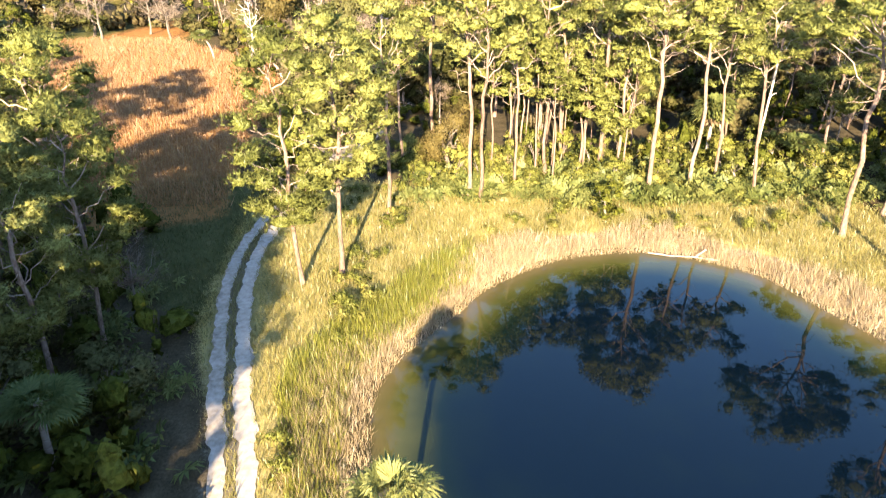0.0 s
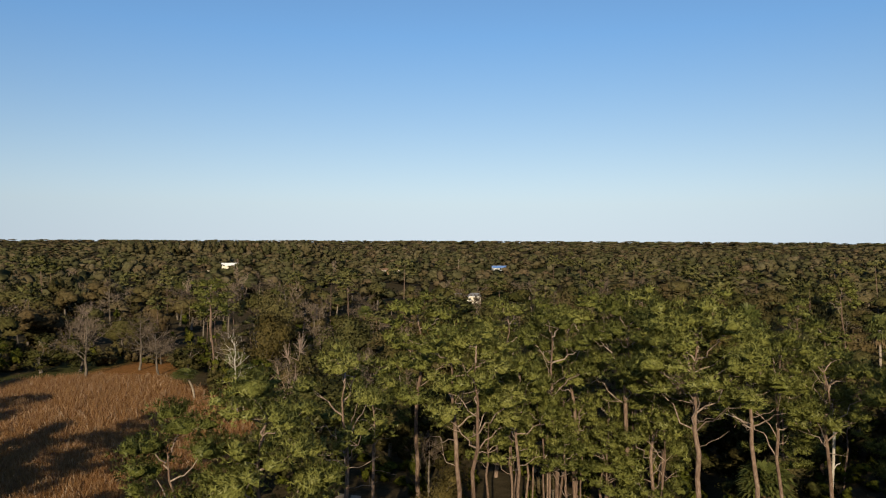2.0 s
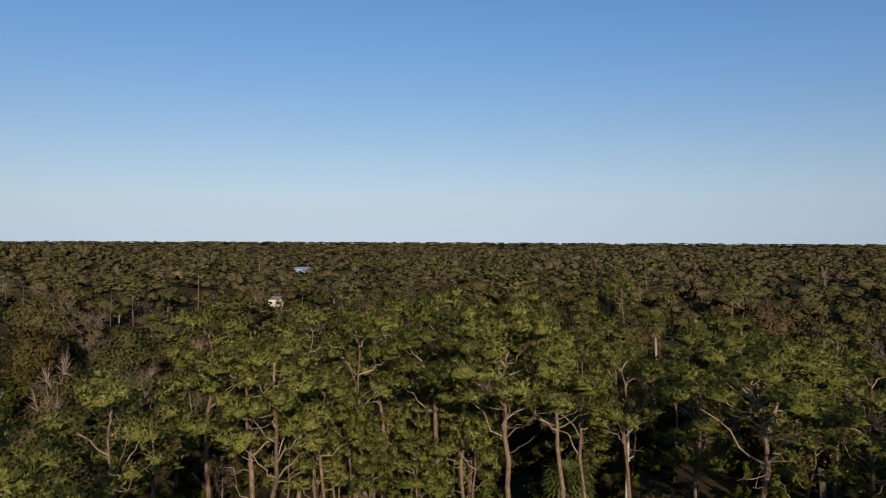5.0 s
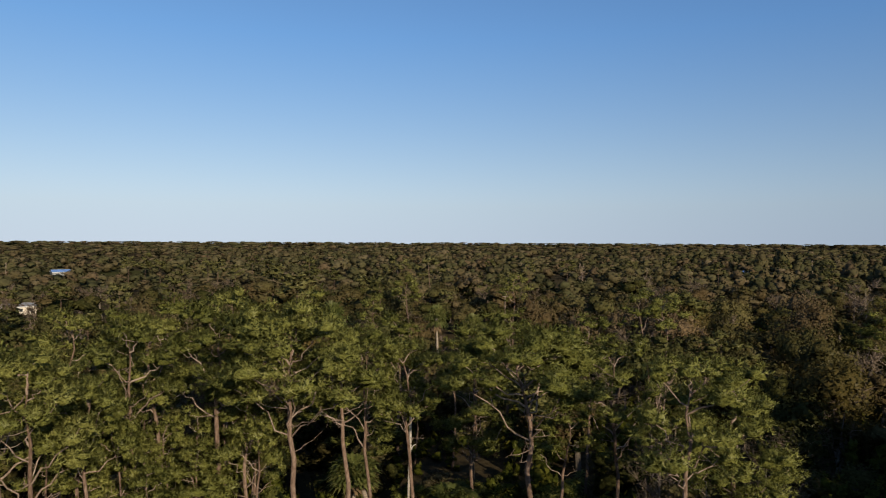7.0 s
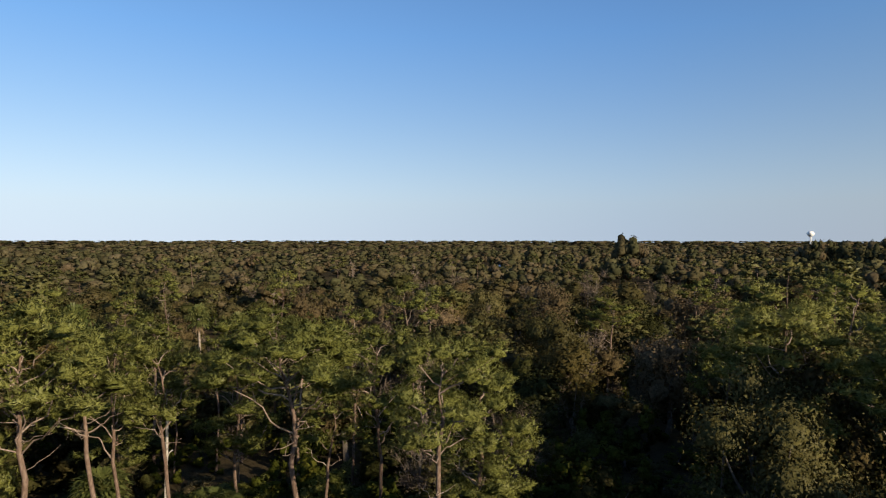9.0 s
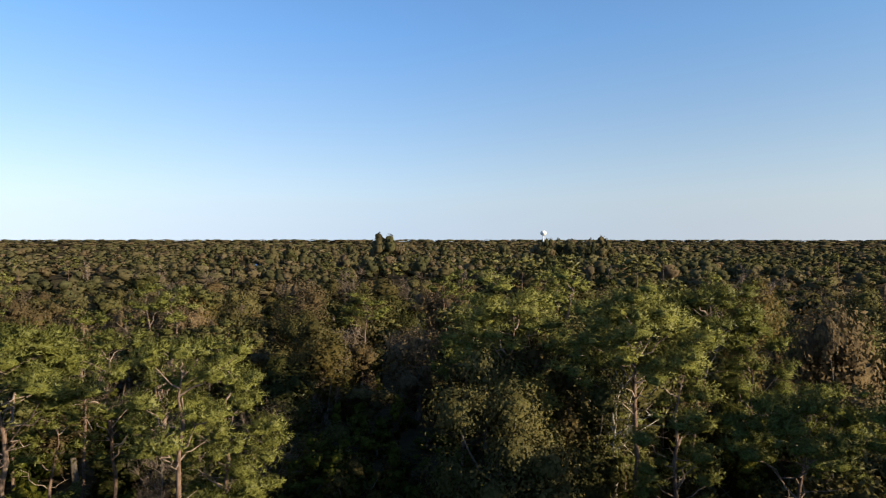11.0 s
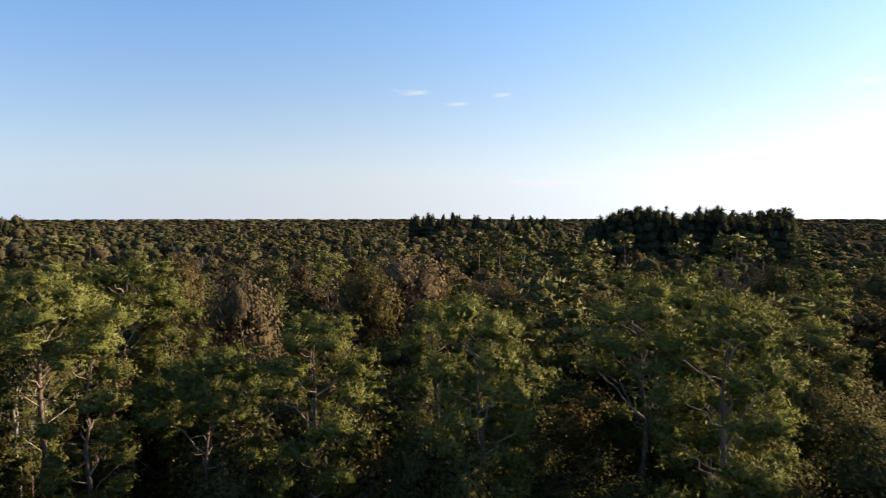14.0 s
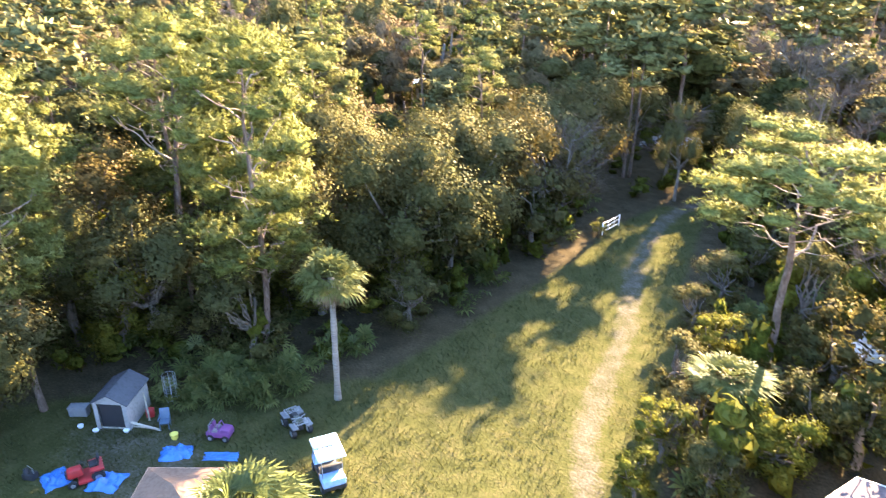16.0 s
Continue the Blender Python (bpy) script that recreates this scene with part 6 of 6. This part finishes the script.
def build_clutter():
    bin_ = empty("storage_box", (32.6, -5.9, 0), 30, "grey plastic storage box beside the shed", "box")
    piece("tub", box((0.95, 0.5, 0.5), (0, 0, 0.25), bevel=0.05), GREY, bin_)
    piece("lid", box((1.0, 0.55, 0.08), (0, 0, 0.54), bevel=0.03), GREY, bin_)
    chair = empty("lawn_chair", (27.7, -7.3, 0), 130, "faded blue plastic lawn chair", "chair")
    piece("seat", box((0.52, 0.5, 0.05), (0, 0, 0.42), bevel=0.02), BLUE_PLASTIC, chair)
    piece("backrest", box((0.05, 0.5, 0.6), (-0.26, 0, 0.74), (0, -14, 0), 0.02), BLUE_PLASTIC, chair)
    for x in (-0.22, 0.22):
        for y in (-0.22, 0.22):
            piece("leg", box((0.05, 0.05, 0.42), (x, y, 0.21), bevel=0.015), BLUE_PLASTIC, chair)
    for y in (-0.26, 0.26):
        piece("armrest", box((0.5, 0.05, 0.04), (0, y, 0.64), bevel=0.015), BLUE_PLASTIC, chair)
    board = empty("plank", (28.3, -6.6, 0), 35, "pale weathered plank leaning against the chair", "plank")
    piece("board", box((1.5, 0.16, 0.04), (0, 0, 0.35), (0, -24, 0), 0.01), PLANK, board)
    rail = empty("plank", (29.0, -7.35, 0), 25, "thin pale plank propped upright beside the shed", "plank")
    piece("board", box((0.08, 0.05, 1.7), (0, 0, 0.84), (6, 5, 0), 0.01), PLANK, rail)
    pole = empty("plank", (28.8, -6.7, 0), 20, "pale strip of wood lying on the grass", "plank")
    piece("board", box((1.0, 0.07, 0.04), (0, 0, 0.03), bevel=0.01), PLANK, pole)
    ball = empty("bucket", (26.6, -6.9, 0), 0, "small yellow plastic bucket", "bucket")
    piece("tub", drum(0.16, 0.3, (0, 0, 0.15), top=0.2, bevel=0.02), YELLOW, ball)
    piece("rim", pipe([(0.2 * math.cos(a), 0.2 * math.sin(a), 0.3) for a in np.linspace(0, 6.28, 17)], 0.014, 6), YELLOW, ball)
    for x, y in ((30.6, -5.35), (29.2, -6.1), (31.6, -5.2)):
        tub = empty("tub", (x, y, 0), 15 * x, "white plastic tub on the grass by the shed", "tub")
        piece("bowl", drum(0.12, 0.13, (0, 0, 0.065), top=0.15, bevel=0.02), WHITE, tub)
        piece("rim", pipe([(0.15 * math.cos(a), 0.15 * math.sin(a), 0.13) for a in np.linspace(0, 6.28, 13)], 0.012, 6), WHITE, tub)
    cans = empty("fuel_can", (29.15, -7.6, 0), 40, "red fuel can beside the shed", "can")
    piece("body", box((0.42, 0.3, 0.5), (0, 0, 0.25), bevel=0.06), RED, cans)
    piece("handle", pipe([(-0.12, 0, 0.5), (-0.1, 0, 0.58), (0.1, 0, 0.58), (0.12, 0, 0.5)], 0.018, 6), RED, cans)
    piece("spout", drum(0.03, 0.12, (0.16, 0, 0.54)), BLACK, cans)
    net = empty("wire_cage", (29.3, -9.2, 0), 10, "grey wire cage standing behind the shed", "cage")
    for k in range(7):
        piece("hoop", pipe([(0.35 * math.cos(a), 0.35 * math.sin(a), 0.15 + 0.25 * k) for a in np.linspace(0, 6.28, 15)], 0.01, 5), STEEL, net)
    for k in range(8):
        a = k * 0.785
        piece("upright", pipe([(0.35 * math.cos(a), 0.35 * math.sin(a), 0), (0.35 * math.cos(a), 0.35 * math.sin(a), 1.68)], 0.01, 5), STEEL, net)
    barrow = empty("engine_block", (30.3, -1.6, 0), 20, "dark greasy machine parts on the grass", "machine")
    piece("block", box((0.6, 0.4, 0.35), (0, 0, 0.18), bevel=0.06), BLACK, barrow)
    piece("cylinder", drum(0.13, 0.3, (0.1, 0.05, 0.46), (20, 10, 0), 14, bevel=0.03), BLACK, barrow)
    piece("lever", pipe([(-0.2, 0, 0.3), (-0.3, 0.1, 0.7), (-0.2, 0.2, 0.95)], 0.025), STEEL, barrow)


build_clutter()


# pipe gate across the drive
def build_gate():
    ob = empty("pipe_gate", (14.8, -45.9, 0), 76, "open white pipe gate beside the drive", "gate")
    for x in (-1.45, 1.45):
        piece("post", drum(0.045, 1.15, (x, 0, 0.575)), WHITE, ob)
    for z in (0.3, 0.7, 1.08):
        piece("rail", pipe([(-1.45, 0, z), (0, 0.01, z), (1.45, 0, z)], 0.024), WHITE, ob)
    for x in (-0.5, 0.5):
        piece("brace", pipe([(x, 0, 0.3), (x, 0, 1.08)], 0.018), WHITE, ob)


build_gate()
young.put(15.5, -44.6, 1.9, 8.0, np.random.RandomState(5), width=0.3, pick=4, label="sunlit yellow-green bush beside the pipe gate")


def build_house(name, at, turn, size, roof_mat, wall_mat, label, height=2.7, pitch=0.45, eave=0.45, windows=3):
    """A low gabled house: walls, two roof slopes with fascia, gables, door and windows."""
    l, d = size
    ob = empty(name, at, turn, label, "house", "houses")
    for y in (-d / 2, d / 2):
        piece("wall", box((l, 0.18, height), (0, y, height / 2), bevel=0), wall_mat, ob)
    peak = d / 2 * pitch
    for x in (-l / 2, l / 2):
        bm = bmesh.new()
        pts = [(-d / 2, 0), (d / 2, 0), (d / 2, height), (0, height + peak), (-d / 2, height)]
        a = [bm.verts.new((x - 0.09, y, z)) for y, z in pts]
        b = [bm.verts.new((x + 0.09, y, z)) for y, z in pts]
        bm.faces.new(a), bm.faces.new(b[::-1])
        for i in range(5):
            bm.faces.new((a[i], a[(i + 1) % 5], b[(i + 1) % 5], b[i]))
        piece("gable_wall", bm, wall_mat, ob)
    slope, run = math.degrees(math.atan(pitch)), d / 2 + eave
    for s in (-1, 1):
        roof = piece("roof", box((l + 2 * eave, run / math.cos(radians(slope)), 0.1), (0, s * run / 2, height + peak + 0.08 - pitch * run / 2), (-s * slope, 0, 0), 0), roof_mat, ob)
        piece("fascia", box((l + 2 * eave + 0.04, 0.04, 0.22), (0, s * (run + 0.02), height + peak - pitch * run + 0.02), bevel=0.008), WHITE, roof, "white fascia board")
        for x in (-1, 1):
            piece("barge_board", box((0.04, run / math.cos(radians(slope)), 0.2), (x * (l / 2 + eave + 0.02), s * run / 2, height + peak + 0.06 - pitch * run / 2), (-s * slope, 0, 0), 0.008), WHITE, roof, "white barge board")
    piece("ridge_cap", box((l + 2 * eave, 0.3, 0.06), (0, 0, height + peak + 0.13), bevel=0.02), roof_mat, ob)
    for k in range(windows):
        x = -l / 2 + l * (k + 0.5) / windows
        for y in (-1, 1):
            if k == windows // 2 and y == 1:
                door = piece("door", box((0.95, 0.08, 2.03), (x, y * (d / 2 + 0.1), 1.02), bevel=0.01), WHITE, ob)
                piece("door_handle", drum(0.035, 0.06, (x + 0.36, y * (d / 2 + 0.17), 1.0), (90, 0, 0), 10), STEEL, door)
            else:
                win = piece("window", box((1.3, 0.07, 1.1), (x, y * (d / 2 + 0.1), 1.5), bevel=0.01), WHITE, ob)
                piece("pane", box((1.14, 0.03, 0.94), (x, y * (d / 2 + 0.135), 1.5), bevel=0), DARK_GLASS, win)
    return ob


near_house = build_house("house", (-4.9, -9.3, 0), 60, (10.0, 8.4), ROSE_ROOF, WALL_PAINT, "low house with rose-grey shingle roof and white fascia", 2.9, 0.32)
piece("roof_vent", drum(0.14, 0.35, (4.3, -1.6, 4.05), bevel=0.02), BLACK, near_house, "dark roof vent pipe")
for at, turn, size, roof, wall, label in (
        ((-186, 515, 0), 10, (22, 9), WHITE, WALL_PAINT, "long white house among the trees"),
        ((18, 540, 0), 8, (11, 8), BLUE_ROOF, GREY, "house with blue metal roof in a clearing"),
        ((-60, 485, 0), 20, (13, 7), TAN_CLOTH, TAN_CLOTH, "low tan house in a dry clearing"), ((-2, 276, 0), 15, (9, 5), GREY, WALL_PAINT, "small grey-roofed cabin among palms"),
        ((430, 323, 0), 50, (14, 9), BLUE_ROOF, GREY, "blue-roofed barn above the woods")):
    build_house("house", at, turn, size, roof, wall, label, 4.4 if roof is WHITE else 2.7, 0.35)


def build_tower():
    ob = empty("water_tower", (1465, 342, 0), 0, "white ball-shaped water tower on a slender stem", "water tower")
    profile = [(4.2, 0), (2.8, 2), (1.7, 5), (1.3, 9), (1.3, 27), (1.7, 29.2), (3.9, 30.4), (5.8, 32.2), (6.6, 34.6), (6.4, 36.6), (5.1, 38.7), (2.7, 40), (0.3, 40.4)]
    def turned(rows):
        bm = bmesh.new()
        rings = [[bm.verts.new((r * math.cos(a), r * math.sin(a), z)) for a in np.linspace(0, 2 * math.pi, 28, endpoint=False)] for r, z in rows]
        for a, b in zip(rings, rings[1:]):
            for i in range(28):
                bm.faces.new((a[i], a[(i + 1) % 28], b[(i + 1) % 28], b[i]))
        return bm
    piece("stem", turned(profile[:6]), WHITE, ob)
    piece("tank", turned(profile[5:]), WHITE, ob)


build_tower()


def build_car(at, turn, mat, label, name="car", long=4.4, cab=(0.0, 2.2), high=1.45):
    ob = empty(name, at, turn, label, "vehicle")
    piece("body", box((long, 1.75, 0.62), (0, 0, 0.62), bevel=0.16), mat, ob)
    cabin = piece("cabin", box((cab[1], 1.6, high - 0.85), (cab[0], 0, 0.9 + (high - 0.85) / 2), bevel=0.12, taper=0.8), mat, ob)
    for y in (-1, 1):
        piece("side_window", box((cab[1] * 0.78, 0.03, 0.34), (cab[0], y * 0.755, 1.13), (y * 16, 0, 0), 0.01), DARK_GLASS, cabin)
    for x in (-1, 1):
        piece("windscreen", box((0.03, 1.3, 0.4), (cab[0] + x * cab[1] * 0.455, 0, 1.14), (0, -x * 24, 0), 0.01), DARK_GLASS, cabin)
        for y in (-0.6, 0.6):
            piece("light", box((0.06, 0.3, 0.14), (x * (long / 2 - 0.01), y, 0.7), bevel=0.02), WHITE if x > 0 else RED, ob)
            wheel(ob, (x * long * 0.31, y * 1.38, 0.32), 0.32, 0.2)


build_car((13.2, -77.5, 0), 20, BLUE_ROOF, "blue car parked under the trees")
build_car((17.8, -76.5, 0), 75, GREY, "grey car parked under the trees")
build_car((-5.8, -33.0, 0), 35, WHITE, "white pickup truck parked beside the house", "pickup_truck", 5.2, (0.5, 1.7), 1.75)


def build_trailer():
    ob = empty("travel_trailer", (1.3, -60.5, 0), 25, "white travel trailer under the trees", "trailer")
    piece("body", box((6.4, 2.3, 2.1), (0, 0, 1.6), bevel=0.2), WHITE, ob)
    piece("roof_vent", box((0.5, 0.5, 0.15), (0.8, 0, 2.72), bevel=0.04), GREY, ob)
    for x in (-1.8, 1.6):
        win = piece("window", box((1.0, 0.05, 0.6), (x, 1.16, 1.9), bevel=0.02), GREY, ob)
        piece("pane", box((0.88, 0.03, 0.48), (x, 1.19, 1.9), bevel=0), DARK_GLASS, win)
    piece("door", box((0.65, 0.05, 1.8), (0, 1.16, 1.5), bevel=0.02), GREY, ob)
    piece("hitch", pipe([(3.2, -0.5, 0.5), (4.1, 0, 0.5), (3.2, 0.5, 0.5)], 0.05), STEEL, ob)
    for y in (-1.0, 1.0):
        wheel(ob, (-0.4, y, 0.34), 0.34, 0.2)


build_trailer()

# pale posts that stand up out of the far woods
for x, y, h in ((-10, 437, 12), (104, 156, 11), (390, 250, 14)):
    post = tagged(new("utility_pole"), "bare pale utility pole rising from the woods", "pole", "utility poles")
    post.matrix_basis = pose(x, y, 0)
    piece("shaft", drum(0.14, h, (0, 0, h / 2), top=0.1, sides=8), LIMB_BARK, post)
    piece("crossarm", box((1.6, 0.1, 0.1), (0, 0, h - 0.6)), LIMB_BARK, post)

mast = empty("radio_mast", (738, -1295, 0), 0, "thin radio mast on the skyline", "mast")
piece("shaft", drum(0.9, 62, (0, 0, 31), top=0.5, sides=8), STEEL, mast)

# fallen log at the water's edge
log = empty("fallen_log", (16.5, 46.3, -0.28), -10, "pale fallen log at the water's edge", "log")
piece("trunk", pipe([(-2.4, 0.2, 0.1), (-0.8, 0.0, 0.12), (0.8, 0.1, 0.14), (2.6, -0.2, 0.2)], 0.055), LIMB_BARK, log)
piece("snag", pipe([(1.0, 0.1, 0.15), (1.5, 0.5, 0.4), (1.8, 0.8, 0.5)], 0.04), DEAD_WOOD, log)

# dead standing trees
snags = Kind([lambda: thing("dead_tree", "bleached dead tree with forked bare limbs", "tree", "dead trees",
                            [(n, g, [DEAD_WOOD], True) for n, g in zip(("trunk", "limb", "crown"), bare_shapes(88, 10.0, 2.2, 60, 0.05))])])
for x, y, h in ((-31.5, 105.8, 11.0), (52.6, 19.6, 15.0)):
    snags.put(x, y, h, 10.0, rs4)

broken = empty("tree_snag", (28.0, 63.8, 0), 0, "bleached broken pine snag standing among pines", "tree")
piece("trunk", pipe([(0, 0, 0), (0.05, 0.02, 4), (0.18, 0.0, 8), (0.25, 0.05, 10.5)], 0.1), DEAD_WOOD, broken)
piece("stub", pipe([(0.15, 0, 7.2), (0.5, 0.2, 7.6), (0.8, 0.25, 7.7)], 0.04), DEAD_WOOD, broken)

# palms and leafless trees round the broomgrass field, and trees beside the house
for x, y, h in ((-30.1, 104.5, 4.7), (-40.6, 113.1, 4.6), (-23, 163, 8.7), (-33, 108, 5.5), (-36, 118, 6.0), (-26, 99, 4.0), (15.4, -1.0, 6.4), (2.8, -21.8, 3.9)):
    (palms if math.hypot(x - 2, y - 12) < 50 else far_palms).put(x, y, h, 8.9, rs4, width=rs4.uniform(0.95, 1.2))
for x, y, h in ((-66, 127.9, 11.0), (-41.6, 128.5, 9.4), (-54.3, 130.5, 9.3), (-60, 135, 11)):
    bare.put(x, y, h, 10.0, rs4, width=rs4.uniform(1.1, 1.5))
for x, y, h in ((4.3, -17, 4.2), (3.2, -20, 3.8), (1.8, -15.5, 4.6), (-0.5, -18.5, 5), (4.8, -23.5, 4.4), (-2.2, -21.5, 5), (3.2, -27, 4.4), (5.2, -31, 4.0), (-2, -27, 5), (4.8, -13.8, 3.2), (4.2, -35.5, 5), (2.5, -40, 6)):
    near_young.put(x, y, h, 8.0, rs4, width=h / 8.0 * 1.25)


# thin streaks of cloud low in the south-east
def cloud_material():
    m, nodes, links = material("thin_cloud")
    lit, clear, mix = nodes.new("ShaderNodeEmission"), nodes.new("ShaderNodeBsdfTransparent"), nodes.new("ShaderNodeMixShader")
    lit.inputs["Color"].default_value, lit.inputs["Strength"].default_value = (1.0, 0.93, 0.92, 1), 0.31
    co, mapping, tex = nodes.new("ShaderNodeTexCoord"), nodes.new("ShaderNodeMapping"), nodes.new("ShaderNodeTexNoise")
    mapping.inputs["Scale"].default_value = (0.006, 0.006, 0.03)
    tex.inputs["Scale"].default_value, tex.inputs["Detail"].default_value = 1.0, 7
    links.new(co.outputs["Object"], mapping.inputs[0])
    links.new(mapping.outputs[0], tex.inputs["Vector"])
    edge = nodes.new("ShaderNodeAttribute")
    edge.attribute_name = "thick"
    fac = maths(nodes, links, "SUBTRACT", maths(nodes, links, "ADD", tex.outputs[0], maths(nodes, links, "MULTIPLY", edge.outputs["Fac"], 0.55)), 0.78)
    fac = maths(nodes, links, "MULTIPLY", fac, 1.1)
    fac.node.use_clamp = True
    links.new(fac, mix.inputs[0])
    links.new(clear.outputs[0], mix.inputs[1])
    links.new(lit.outputs[0], mix.inputs[2])
    links.new(mix.outputs[0], nodes.new("ShaderNodeOutputMaterial").inputs["Surface"])
    return m


CLOUD = cloud_material()
for bearing_, up_, wide, tall_ in ((111, 10.2, 330, 60), (114.5, 9.3, 260, 45), (118.2, 10.0, 200, 45), (144.6, 9.6, 480, 90), (132.0, 4.5, 1500, 80), (122.0, 2.9, 900, 70), (135.0, 3.0, 800, 60)):
    a, far_ = radians(bearing_), 4400.0
    out = np.array([math.sin(a), math.cos(a), 0])
    side = np.array([math.cos(a), -math.sin(a), 0])
    v, thick, f = [], [], []
    for i in range(25):
        for j in range(9):
            s_, t_ = i / 12 - 1, j / 4 - 1
            v.append(side * s_ * wide / 2 + np.array([0, 0, t_ * tall_ / 2]) + out * 40 * math.cos(s_ * 2))
            thick.append(max(0, 1 - s_ * s_) * max(0, 1 - t_ * t_))
    for i in range(24):
        for j in range(8):
            q = i * 9 + j
            f += [(q, q + 9, q + 10), (q, q + 10, q + 1)]
    me = Geo().add(np.array(v), f).mesh("backdrop_cloud", [CLOUD], True)
    me.attributes.new("thick", "FLOAT", "POINT").data.foreach_set("value", np.array(thick))
    cloud = tagged(new("backdrop_cloud", me), "thin pale streak of cloud low in the sky", "cloud", kind="structure")
    cloud.matrix_basis = pose(*(np.array([2, 13, 24 + far_ * math.tan(radians(up_))]) + out * far_))


# shrubs and young oaks round the far edge of the broomgrass field
for x, y, h, k in ((-33.5, 111, 6.5, 1), (-37, 114.5, 5.5, 0), (-30, 112, 7.5, 1), (-27, 101, 4.5, 3), (-70, 133, 8, 0), (-49, 131, 7, 0), (-45, 134, 9, 3), (-76, 131, 9, 0), (-82, 126, 8, 3), (-38, 127, 8, 0)):
    young.put(x, y, h, 8.0, rs4, width=h / 8.0 * 1.3, pick=k)
